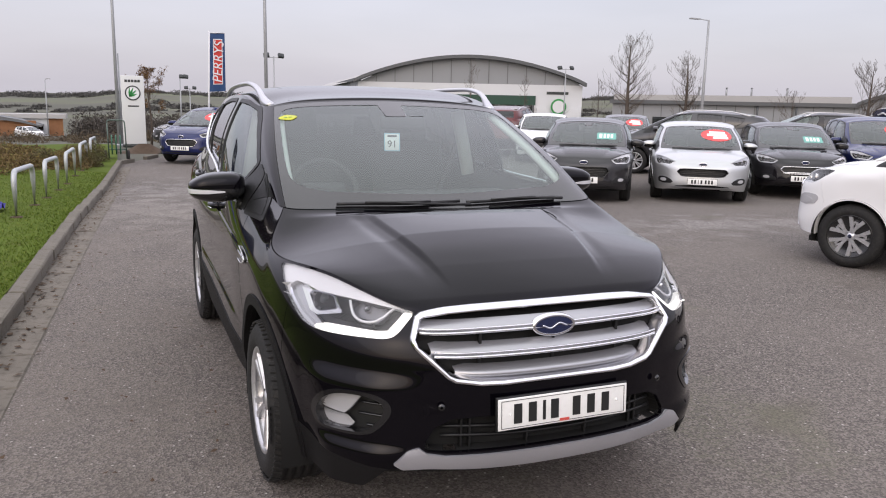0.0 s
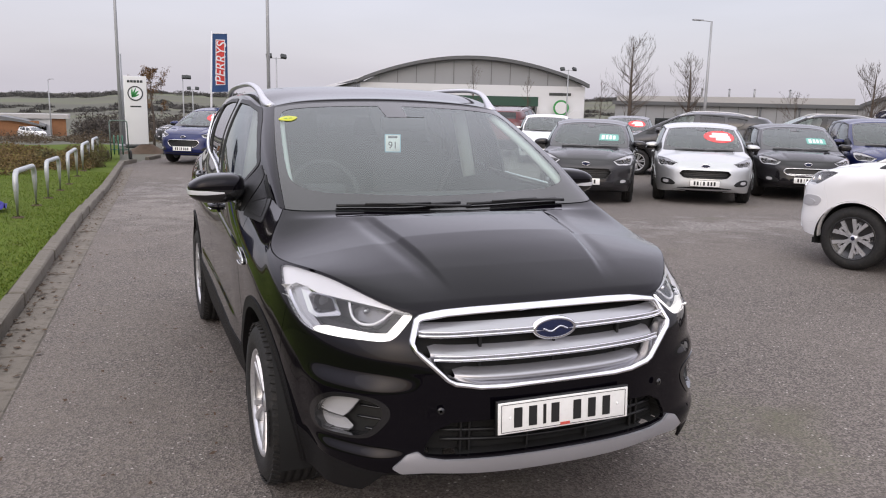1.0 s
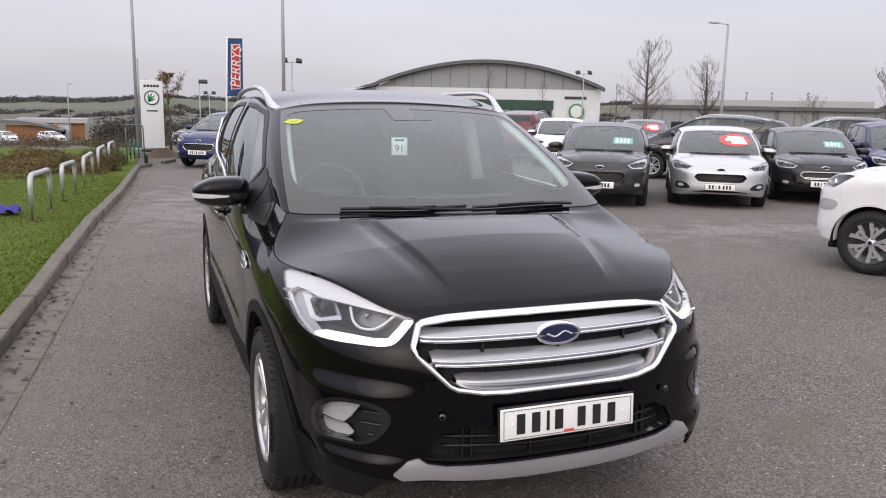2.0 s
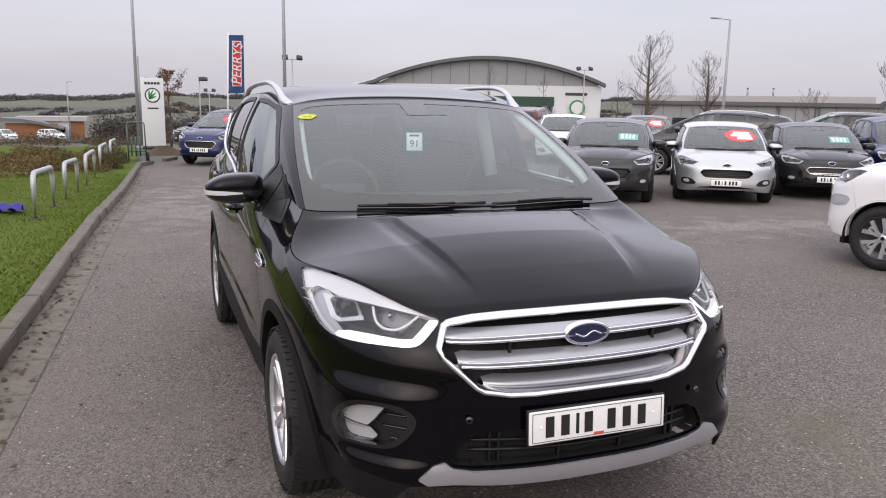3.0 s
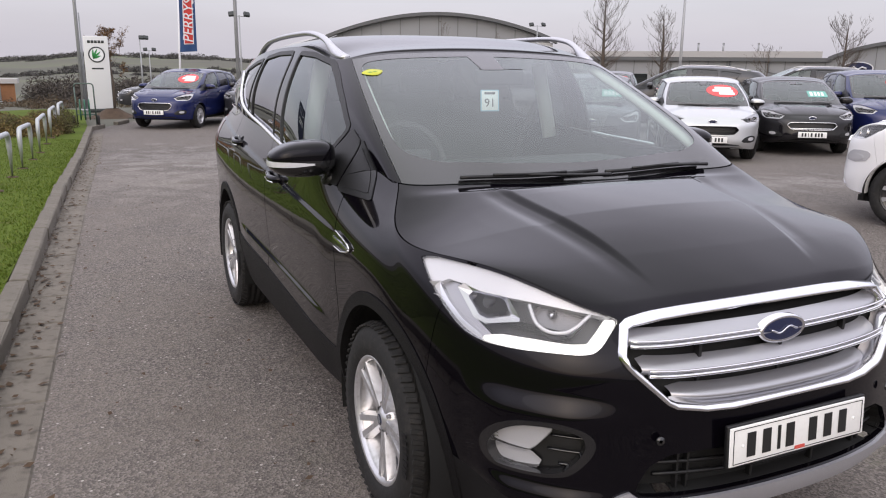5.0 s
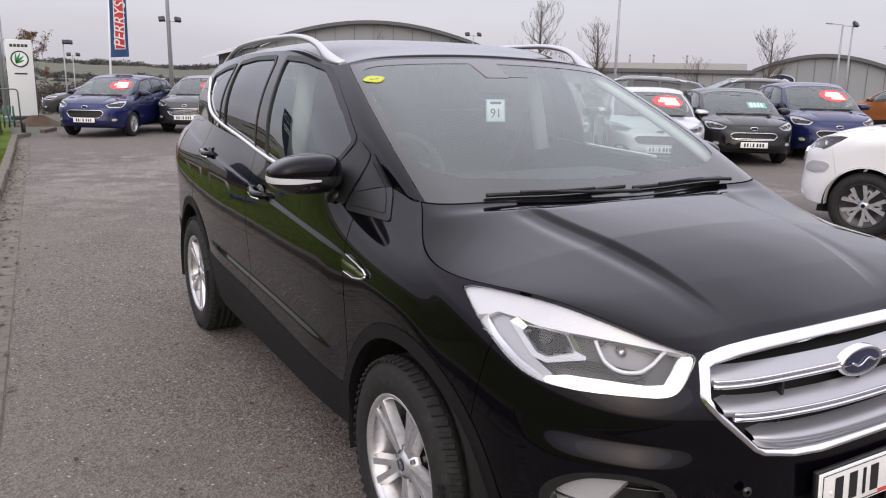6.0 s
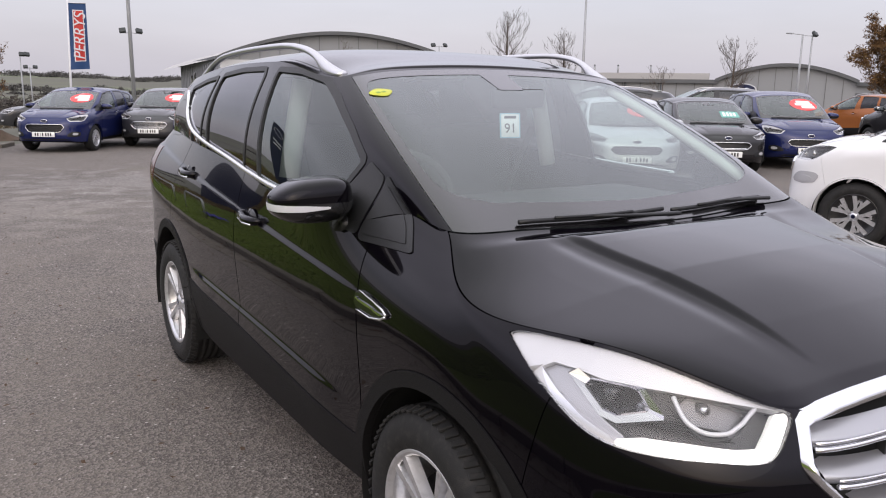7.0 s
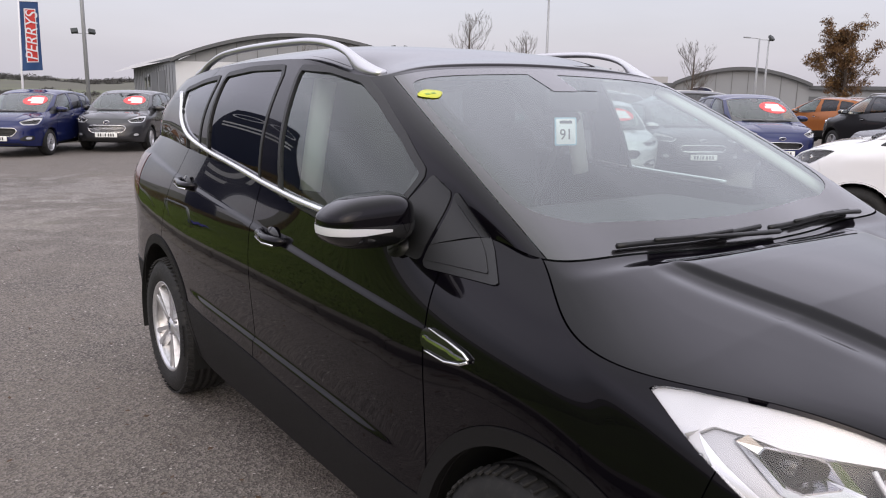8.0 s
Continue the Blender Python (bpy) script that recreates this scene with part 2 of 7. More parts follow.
class Sheet:
    """A triangle mesh with the surface parameters q kept at each vertex."""

    def __init__(self, v, t, q=None):
        self.v, self.t, self.q = v, t, q if q is not None else np.zeros((len(v), 2))

    def clip(self, f):
        """Keep the part where f >= 0; f is a value per vertex or a function of the sheet."""
        f = f(self) if callable(f) else np.asarray(f)
        v, q, t = self.v, self.q, self.t
        keep = f >= 0
        k = keep[t]
        n = k.sum(1)
        out = [t[n == 3]]
        base = len(v)
        nv, nq, edge = [], [], {}

        def cut(a, b):
            key = (a, b) if a < b else (b, a)
            if key not in edge:
                w = f[key[0]] / (f[key[0]] - f[key[1]])
                nv.append(v[key[0]] * (1 - w) + v[key[1]] * w)
                nq.append(q[key[0]] * (1 - w) + q[key[1]] * w)
                edge[key] = base + len(nv) - 1
            return edge[key]
        extra = []
        for tri in t[(n == 1) | (n == 2)]:
            kk = keep[tri]
            if kk.sum() == 1:
                j = int(np.argmax(kk))
                a, b, c = tri[j], tri[(j + 1) % 3], tri[(j + 2) % 3]
                extra.append((a, cut(a, b), cut(a, c)))
            else:
                j = int(np.argmin(kk))
                a, b, c = tri[j], tri[(j + 1) % 3], tri[(j + 2) % 3]
                p, r = cut(a, b), cut(a, c)
                extra += [(p, b, c), (p, c, r)]
        if extra:
            out.append(np.array(extra))
        t2 = np.vstack(out).astype(int)
        if nv:
            v, q = np.vstack([v, nv]), np.vstack([q, nq])
        use, inv = np.unique(t2, return_inverse=True)
        return Sheet(v[use], inv.reshape(-1, 3), q[use])

    def normals(self):
        a, b, c = (self.v[self.t[:, i]] for i in range(3))
        fn = np.cross(b - a, c - a)
        n = np.zeros_like(self.v)
        for i in range(3):
            np.add.at(n, self.t[:, i], fn)
        return n / np.maximum(np.linalg.norm(n, axis=1), 1e-12)[:, None]

    def moved(self, d):
        """Offset along the normals."""
        return Sheet(self.v + self.normals() * (d if np.isscalar(d) else np.asarray(d)[:, None]), self.t, self.q)

    def rim(self, depth, turn=0.0):
        """Give the sheet a folded edge that goes inwards by depth."""
        e = np.vstack([self.t[:, [0, 1]], self.t[:, [1, 2]], self.t[:, [2, 0]]])
        key = np.sort(e, 1)
        _, first, count = np.unique(key, axis=0, return_index=True, return_counts=True)
        b = e[first[count == 1]]
        if not len(b):
            return self
        n = self.normals()
        use, inv = np.unique(b, return_inverse=True)
        inv = inv.reshape(-1, 2)
        m = len(use)
        top, low = self.v[use], self.v[use] - n[use] * depth
        o = len(self.v)
        strip = np.vstack([np.c_[inv[:, 1], inv[:, 0], inv[:, 0] + m] + o, np.c_[inv[:, 1], inv[:, 0] + m, inv[:, 1] + m] + o])
        return Sheet(np.vstack([self.v, top, low]), np.vstack([self.t, strip]), np.vstack([self.q, self.q[use], self.q[use]]))

    def mirror(self):
        return Sheet(self.v * (-1, 1, 1), self.t[:, ::-1], self.q)

    def flip(self):
        return Sheet(self.v, self.t[:, ::-1], self.q)

    def __add__(self, o):
        return Sheet(np.vstack([self.v, o.v]), np.vstack([self.t, o.t + len(self.v)]), np.vstack([self.q, o.q]))


def sheet(f, u0, u1, nu, v0, v1, nv):
    """A grid over a surface function f(u, v)."""
    u, v = np.meshgrid(np.linspace(u0, u1, nu), np.linspace(v0, v1, nv), indexing="ij")
    return Sheet(f(u, v).reshape(-1, 3), quads(nu, nv), np.c_[u.ravel(), v.ravel()])


def rounded(poly, times=2, keep=0.25):
    p = np.array(poly, float)
    for _ in range(times):
        n = np.roll(p, -1, 0)
        p = np.stack([p * (1 - keep) + n * keep, p * keep + n * (1 - keep)], 1).reshape(-1, 2)
    return p


def inside(q, poly):
    """Signed distance of points q to a polygon, positive inside."""
    p = np.asarray(poly, float)
    d = np.full(len(q), 1e9)
    s = np.zeros(len(q), bool)
    for a, b in zip(p, np.roll(p, -1, 0)):
        e, w = b - a, q - a
        k = np.clip((w @ e) / max(e @ e, 1e-12), 0, 1)
        d = np.minimum(d, np.linalg.norm(w - k[:, None] * e, axis=1))
        c = (a[1] <= q[:, 1]) != (b[1] <= q[:, 1])
        with np.errstate(divide="ignore", invalid="ignore"):
            xx = a[0] + (q[:, 1] - a[1]) * e[0] / (e[1] if abs(e[1]) > 1e-12 else 1e-12)
        s ^= c & (q[:, 0] < xx)
    return np.where(s, d, -d)


# ---------- the skin of a car: guide curves as (half width, length, height), from the nose round the side to the tail ----------
# y = 0 at the front axle, the nose towards -y
R_BOTTOM = [(0, -.925, .315), (.30, -.905, .317), (.52, -.845, .32), (.68, -.73, .30), (.80, -.53, .29), (.855, -.15, .29), (.865, .42, .30),
            (.865, 1.5, .31), (.86, 2.3, .32), (.85, 3.0, .36), (.78, 3.42, .38), (.50, 3.56, .38), (0, 3.60, .38)]
R_LOW = [(0, -.970, .42), (.30, -.950, .42), (.53, -.885, .425), (.70, -.765, .43), (.825, -.55, .44), (.893, -.15, .46), (.902, .42, .46),
         (.902, 1.5, .48), (.90, 2.3, .50), (.875, 3.0, .52), (.79, 3.42, .52), (.52, 3.58, .52), (0, 3.62, .52)]
R_MID = [(0, -.962, .58), (.30, -.944, .58), (.54, -.872, .585), (.715, -.745, .59), (.843, -.53, .60), (.904, -.15, .62), (.908, .42, .62),
         (.903, 1.5, .62), (.905, 2.3, .64), (.882, 3.0, .66), (.795, 3.41, .66), (.52, 3.56, .66), (0, 3.60, .66)]
R_WIDE = [(0, -.932, .76), (.30, -.915, .76), (.54, -.852, .77), (.722, -.722, .785), (.853, -.495, .80), (.914, -.12, .82), (.920, .42, .82),
          (.919, 1.5, .84), (.917, 2.3, .86), (.89, 3.0, .88), (.80, 3.36, .88), (.52, 3.52, .88), (0, 3.56, .88)]
R_SHOULDER = [(0, -.86, .85), (.3, -.848, .852), (.53, -.808, .86), (.726, -.632, .895), (.864, -.375, .935), (.896, -.03, .99), (.912, .42, 1.0),
              (.91, 1.5, 1.03), (.90, 2.3, 1.06), (.872, 3.0, 1.08), (.80, 3.33, 1.08), (.52, 3.46, 1.08), (0, 3.50, 1.08)]
R_TOP = [(0, -.80, .895), (.3, -.792, .897), (.522, -.768, .916), (.715, -.555, .998), (.838, -.285, 1.012), (.765, .115, 1.16), (.872, .46, 1.14),
         (.868, 1.5, 1.19), (.835, 2.36, 1.25), (.77, 2.95, 1.27), (.70, 3.25, 1.27), (.5, 3.38, 1.27), (0, 3.43, 1.27)]
# glasshouse: windscreen foot and belt line, then the edge of the roof
G_FOOT = [(0, .045, 1.135), (.30, .055, 1.14), (.55, .08, 1.148), (.765, .115, 1.16), (.838, .27, 1.155), (.872, .46, 1.14), (.868, 1.5, 1.19),
          (.835, 2.36, 1.25), (.77, 2.95, 1.27), (.70, 3.25, 1.27), (.5, 3.38, 1.27), (0, 3.43, 1.27)]
G_EDGE = [(0, 1.03, 1.622), (.30, 1.02, 1.615), (.52, .99, 1.60), (.645, .975, 1.58), (.695, 1.06, 1.575), (.718, 1.22, 1.605), (.725, 1.6, 1.635),
          (.712, 2.2, 1.62), (.685, 2.75, 1.575), (.62, 3.05, 1.545), (.45, 3.15, 1.545), (0, 3.18, 1.545)]


SEAM_AT, SEAM = 4.6, (.846, -.055, 1.058)


def shaped(rail, s):
    """A guide curve fitted to a car's own length, width and heights (see CARS)."""
    p = np.array(rail, float)
    x, y, z = p.T
    x = x * s["wide"]
    base = s["base"] / 2.69
    y = np.where(y < 0, y * s["nose"], np.where(y < 2.69, y * base, s["base"] + (y - 2.69) * s["tail"]))
    # heights: linear between sill, belt and roof
    z = np.interp(z, (0, .235, .58, .80, 1.0, 1.15, 1.25, 1.63, 1.75), (0, *s["z"]))
    return np.c_[x, y, z]


def skin(s):
    # one station more where the bonnet's seam bows outwards beside the wing
    keys = np.r_[0:5, SEAM_AT, 5:13]
    rails = []
    for r in (R_BOTTOM, R_LOW, R_MID, R_WIDE, R_SHOULDER, R_TOP):
        between = SEAM if r is R_TOP else spline(np.arange(-12, 13.0), mirrored(r))(np.array([SEAM_AT]))[0]
        rails.append(shaped([*r[:5], tuple(between), *r[5:]], s))
    body = Wall(rails, keys)
    foot, edge = shaped(G_FOOT, s), shaped(G_EDGE, s)
    foot[3:6] = np.abs(body(np.array([5.0, 5.5, 6.0]), np.ones(3)))
    if s.get("rake"):
        edge[:, 1] += s["rake"] * np.clip((2.2 - edge[:, 1]) / 1.2, 0, 1)
    if s.get("back"):
        edge[:, 1] += s["back"] * np.clip((edge[:, 1] - 1.6) / 1.4, 0, 1)
    rows = []
    for k, b in ((0, 0), (.34, .030), (.68, .028), (1, 0)):
        p = foot * (1 - k) + edge * k
        out = np.gradient(foot, axis=0)[:, [1, 0]] * (1, -1)
        out /= np.linalg.norm(out, axis=1)[:, None]
        out[0] = out[0] * (0, 1)
        p[:, :2] += out * b
        p[0, 0] = p[-1, 0] = 0
        rows.append(p)
    glass = Wall(rows)
    return body, glass


def coons(front, back, left, right):
    """A patch between four curves, each a function of 0..1."""
    def f(a, b):
        A, B = a[..., None], b[..., None]
        c00, c10, c01, c11 = front(np.zeros(1))[0], front(np.ones(1))[0], back(np.zeros(1))[0], back(np.ones(1))[0]
        ruled = front(a) * (1 - B) + back(a) * B + left(b) * (1 - A) + right(b) * A
        return ruled - (c00 * (1 - A) * (1 - B) + c10 * A * (1 - B) + c01 * (1 - A) * B + c11 * A * B)
    return f


def step(x, a, b):
    k = np.clip((x - a) / (b - a), 0, 1)
    return k * k * (3 - 2 * k)


def bonnet_patch(body, glass, s):
    front = lambda a: body((a * 2 - 1) * 2, np.ones_like(a))
    back = lambda a: glass((a * 2 - 1) * 3, np.zeros_like(a))
    side = lambda k: (lambda b: body(k * (2 + 3 * b), np.ones_like(b)))
    patch = coons(front, back, side(-1), side(1))
    p0, p1 = front(np.array([.5]))[0], back(np.array([.5]))[0]

    def f(a, b):
        p = patch(a, b)
        e = np.abs(2 * a - 1)
        # bulging along the middle, steep behind the grille and nearly level before the windscreen
        z0, z1 = p0[2], p1[2]
        mid = z0 + (z1 - z0) * (.36 * b + .64 * (1 - (1 - b) ** 1.9)) + s.get("dome", .0)
        rim = side(1)(b)[..., 2]
        fall = 1 - e ** s.get("fall", 2.5)
        ends = np.minimum(step(b, 0, .10), step(1 - b, 0, .06))
        p[..., 2] += ends * (rim + (mid - rim) * fall - p[..., 2])
        # a raised middle field, its edges pressed ridges that fade towards the grille
        x = np.abs(p[..., 0])
        line = .425 - .13 * (1 - b)
        p[..., 2] += s.get("crease", .007) * (1 - step(x, line - .006, line + .022)) * step(b, .12, .55) * (1 - step(b, .90, .97))
        p[..., 2] -= s.get("crease", .007) * .45 * np.exp(-((x - line - .055) / .035) ** 2) * step(b, .12, .55) * (1 - step(b, .90, .97))
        p[..., 2] -= .010 * (1 - step(b, 0, .035))
        return p
    return f


def roof_patch(glass, s):
    n = glass.n
    front = lambda a: glass((a * 2 - 1) * 3, np.ones_like(a))
    # the tail edge, walked from one rear corner through the middle to the other
    back = lambda a: glass(np.where(a < .5, -(n - 2) - a * 4, (n - 2) + (1 - a) * 4), np.ones_like(a))
    left = lambda b: glass(-(3 + (n - 5) * b), np.ones_like(b))
    right = lambda b: glass(3 + (n - 5) * b, np.ones_like(b))
    patch = coons(front, back, left, right)

    def f(a, b):
        p = patch(a, b)
        e = np.abs(2 * a - 1)
        p[..., 2] += s.get("crown", .046) * (1 - e ** 2.6) * np.clip(np.sin(np.pi * np.clip(b, 0, 1)), 0, 1) ** .5
        return p
    return f


# ---------- building blocks ----------
def link(name, me, mat, parent=None, label=""):
    me.materials.append(mat)
    ob = new(name, me)
    if parent is not None:
        ob.parent = parent
    if label:
        tagged(ob, label)
    return ob


def part(name, shape, mat, parent=None, label="", smooth=True):
    """One mesh object from a Sheet or a bmesh, under a thing or a part."""
    me = bpy.data.meshes.new(name)
    if isinstance(shape, Sheet):
        me.from_pydata(shape.v.tolist(), [], shape.t.tolist())
    else:
        bmesh.ops.recalc_face_normals(shape, faces=shape.faces[:])
        shape.to_mesh(me)
        shape.free()
    if smooth:
        me.polygons.foreach_set("use_smooth", [True] * len(me.polygons))
    me.update()
    return link(name, me, mat, parent, label)


def thing(name, label, category, group="", kind="", at=None):
    ob = new(name)
    ob.empty_display_size = .2
    if at is not None:
        ob.matrix_world = at
    return tagged(ob, label, category, group, kind)


def box(sx, sy, sz, at=(0, 0, 0), bevel=0.0, seg=2, turn=None, bm=None):
    own = bm is None
    bm = bmesh.new() if own else bm
    geo = bmesh.ops.create_cube(bm, size=1)["verts"]
    for v in geo:
        v.co = Vector((v.co.x * sx, v.co.y * sy, v.co.z * sz))
    if bevel:
        edges = list({e for v in geo for e in v.link_edges})
        geo = bmesh.ops.bevel(bm, geom=edges, offset=bevel, segments=seg, affect="EDGES", profile=.6)["verts"]
    m = Matrix.Translation(at) @ (turn if turn is not None else Matrix())
    bmesh.ops.transform(bm, matrix=m, verts=geo)
    return bm


def tube(points, r, sides=10, flat=1.0, caps=True):
    """A round bar along points; flat squeezes its height. r may be one value or one for each point."""
    p = np.array(points, float)
    r = np.broadcast_to(np.asarray(r, float), (len(p),))
    t = np.gradient(p, axis=0)
    t /= np.linalg.norm(t, axis=1)[:, None]
    up = np.array([0, 0, 1.0])
    if abs(t[:, 2]).mean() > .9:
        up = np.array([0, 1.0, 0])
    a = np.cross(t, up)
    a /= np.maximum(np.linalg.norm(a, axis=1), 1e-9)[:, None]
    b = np.cross(a, t)
    k = np.linspace(0, 2 * np.pi, sides, endpoint=False)
    ring = p[:, None] + r[:, None, None] * (np.cos(k)[None, :, None] * a[:, None] + flat * np.sin(k)[None, :, None] * b[:, None])
    v = ring.reshape(-1, 3)
    n = len(p)
    i = np.arange(n * sides).reshape(n, sides)
    j = np.roll(i, -1, 1)
    q = np.vstack([np.c_[i[:-1].ravel(), j[:-1].ravel(), j[1:].ravel()], np.c_[i[:-1].ravel(), j[1:].ravel(), i[1:].ravel()]])
    if caps:
        v = np.vstack([v, p[0], p[-1]])
        q = np.vstack([q, np.c_[j[0], i[0], np.full(sides, n * sides)], np.c_[i[-1], j[-1], np.full(sides, n * sides + 1)]])
    return Sheet(v, q)


def lathe(profile, seg=48, axis="x", centre=(0, 0, 0)):
    """Turn a profile of (along the axis, radius) about the axis."""
    p = np.array(profile, float)
    k = np.linspace(0, 2 * np.pi, seg, endpoint=False)
    along = np.broadcast_to(p[:, :1], (len(p), seg))
    c, s = p[:, 1:] * np.cos(k), p[:, 1:] * np.sin(k)
    v = {"x": np.stack([along, c, s], -1), "z": np.stack([c, s, along], -1), "y": np.stack([s, along, c], -1)}[axis].reshape(-1, 3) + centre
    i = np.arange(len(p) * seg).reshape(len(p), seg)
    j = np.roll(i, -1, 1)
    return Sheet(v, np.vstack([np.c_[i[:-1].ravel(), j[:-1].ravel(), j[1:].ravel()], np.c_[i[:-1].ravel(), j[1:].ravel(), i[1:].ravel()]]))


def slab(poly, thick, place):
    """A flat plate with the outline poly, thick deep; place maps (a, b, depth) to a point."""
    bm = bmesh.new()
    top = [bm.verts.new(place(a, b, 0)) for a, b in poly]
    low = [bm.verts.new(place(a, b, thick)) for a, b in poly]
    bm.faces.new(top)
    bm.faces.new(low[::-1])
    n = len(poly)
    for k in range(n):
        bm.faces.new((top[k], top[k - 1], low[k - 1], low[k]))
    return bm


def letters(text, size, mat, parent, m, name="lettering", label="", align="CENTER", shear=0.0):
    """Readable words, in the built-in font, as a thin mesh."""
    cu = bpy.data.curves.new(name, "FONT")
    cu.body, cu.size, cu.extrude, cu.align_x, cu.align_y, cu.shear = text, size, .001, align, "CENTER", shear
    tmp = bpy.data.objects.new(name, cu)
    scene.collection.objects.link(tmp)
    me = bpy.data.meshes.new_from_object(tmp.evaluated_get(bpy.context.evaluated_depsgraph_get()))
    bpy.data.objects.remove(tmp)
    ob = link(name, me, mat, parent, label)
    ob.matrix_local = m
    return ob


# ---------- wheels ----------
def spoke(half0, half1, r0, r1, x0, x1, turn, deep=.03):
    """One tapered bar from the hub to the rim."""
    bm = bmesh.new()
    rows = []
    for k in (0, .5, 1):
        r, h, x = r0 + (r1 - r0) * k, half0 + (half1 - half0) * k, x0 + (x1 - x0) * k
        rows.append([bm.verts.new((x + d, y, r)) for d, y in ((deep, -h), (0, -h * .55), (0, h * .55), (deep, h))])
    for a, b in zip(rows, rows[1:]):
        for j in range(4):
            bm.faces.new((a[j], a[(j + 1) % 4], b[(j + 1) % 4], b[j]))
    bmesh.ops.rotate(bm, verts=bm.verts[:], cent=(0, 0, 0), matrix=Matrix.Rotation(turn, 3, "X"))
    return bm


def leaning_spoke(r0, a0, r1, a1, half0, half1, x, deep=.03):
    """A flat bar on the wheel's face between two places given by radius and angle."""
    p0, p1 = (np.array([-math.sin(a) * r, math.cos(a) * r]) for r, a in ((r0, a0), (r1, a1)))
    t = (p1 - p0) / np.linalg.norm(p1 - p0)
    n = np.array([-t[1], t[0]])
    bm = bmesh.new()
    ring = [[bm.verts.new((x + d, *(p + n * h * g))) for g, d in ((-1.2, deep), (-1, 0), (1, 0), (1.2, deep))] for p, h in ((p0, half0), (p1, half1))]
    for j in range(4):
        bm.faces.new((ring[0][j], ring[0][(j + 1) % 4], ring[1][(j + 1) % 4], ring[1][j]))
    bm.faces.new(ring[0])
    bm.faces.new(ring[1][::-1])
    return bm


def joined(list_of_bm):
    out = bmesh.new()
    for b in list_of_bm:
        me = bpy.data.meshes.new("tmp")
        b.to_mesh(me)
        b.free()
        out.from_mesh(me)
        bpy.data.meshes.remove(me)
    return out


def wheel(car, at, side, s, fine):
    """A tyre on an alloy wheel; the outer face points to -x before side turns it."""
    r, w, rr = s["tyre"], s.get("tyre_wide", .235), s.get("rim", .228)
    hub = part("wheel", lathe([(-.06, .02), (-.06, .05), (.1, .07)], 20), M_ALLOYDARK, car)
    hub.matrix_local = Matrix.Translation(at) @ (Matrix.Rotation(math.pi, 4, "Z") if side > 0 else Matrix()) @ Matrix.Rotation(s.get("spin", .3), 4, "X")
    h = w / 2
    prof = [(-h + .012, rr - .006), (-h + .002, rr + .006), (-h - .006, rr + .03), (-h - .004, (r + rr) / 2 + .01), (-h + .008, r - .028), (-h + .022, r - .010), (-h + .040, r - .003)]
    g = .008
    for a in (-.052, -.018, .018, .052):
        prof += [(a - .006, r), (a - .005, r - g), (a + .005, r - g), (a + .006, r)]
    prof += [(h - .040, r - .003), (h - .022, r - .010), (h, r - .03), (h, rr)]
    part("tyre", lathe(prof, 72 if fine else 36).flip(), M_TYRE, hub, "black rubber tyre with a grooved tread")
    if fine:
        # tread blocks on both shoulders
        blocks = []
        for k in range(64):
            for sgn in (-1, 1):
                b = box(.040, .017, .009, (sgn * (h - .024), 0, r - .0065), .002, 1, Matrix.Rotation(.25 * sgn, 4, "Z") @ Matrix.Rotation(sgn * .28, 4, "Y"))
                bmesh.ops.rotate(b, verts=b.verts[:], cent=(0, 0, 0), matrix=Matrix.Rotation((k + .25 * sgn) * 2 * math.pi / 64, 3, "X"))
                blocks.append(b)
        tagged(part("tread", joined(blocks), M_TYRE, hub, smooth=False), kind="stuff")
        # raised bars of lettering that cannot be read on the side wall
        bars = []
        for k in range(7):
            b = box(.003, .013, .035, (-h - .006, 0, (r + rr) / 2 + .012), .001, 1)
            bmesh.ops.rotate(b, verts=b.verts[:], cent=(0, 0, 0), matrix=Matrix.Rotation(.9 + k * .075, 3, "X"))
            bars.append(b)
        part("side_wall_bars", joined(bars), M_SATIN, hub, smooth=False)
    f = -h + .012
    part("rim", lathe([(f + .008, rr - .02), (f - .004, rr - .012), (f - .008, rr - .002), (f - .002, rr + .004), (f + .02, rr - .004), (f + .05, rr - .022), (h - .02, rr - .03), (h, rr)], 64 if fine else 32).flip(), M_ALLOYDARK if s.get("two_tone") else M_ALLOY, hub, "black alloy rim lip" if s.get("two_tone") else "silver alloy rim lip")
    part("brake_disc", lathe([(f + .075, .03), (f + .072, .05), (f + .072, .145), (f + .085, .145)], 32).flip(), M_SATIN, hub)
    n = s.get("spokes", 5)
    bars = []
    if s.get("two_tone"):
        # polished forked spokes over black pockets
        part("wheel_dish", lathe([(f + .030, .03), (f + .026, .10), (f + .022, rr - .03), (f + .006, rr - .010)], 40).flip(), M_ALLOYDARK, hub, "gloss black wheel dish")
        for k in range(5):
            a = 2 * math.pi * k / 5
            for d in (-1, 1):
                bars.append(leaning_spoke(.045, a + d * .12, .105, a + d * .20, .013, .015, f + .010))
                bars.append(leaning_spoke(.100, a + d * .20, rr - .010, a + d * .34, .015, .020, f + .004))
                bars.append(leaning_spoke(.118, a + d * .20, .165, a + d * .05, .012, .009, f + .008))
        n = 0
    for k in range(n):
        a = 2 * math.pi * k / n
        for d in (-1, 1):
            bars.append(spoke(.016, .021, .045, rr - .012, f + .016, f + .002, a + d * .155, .034))
        if fine:
            bars.append(spoke(.022, .006, .04, .14, f + .022, f + .03, a, .03))
    for b in bars:
        part("spoke", b, M_ALLOY, hub, smooth=False)
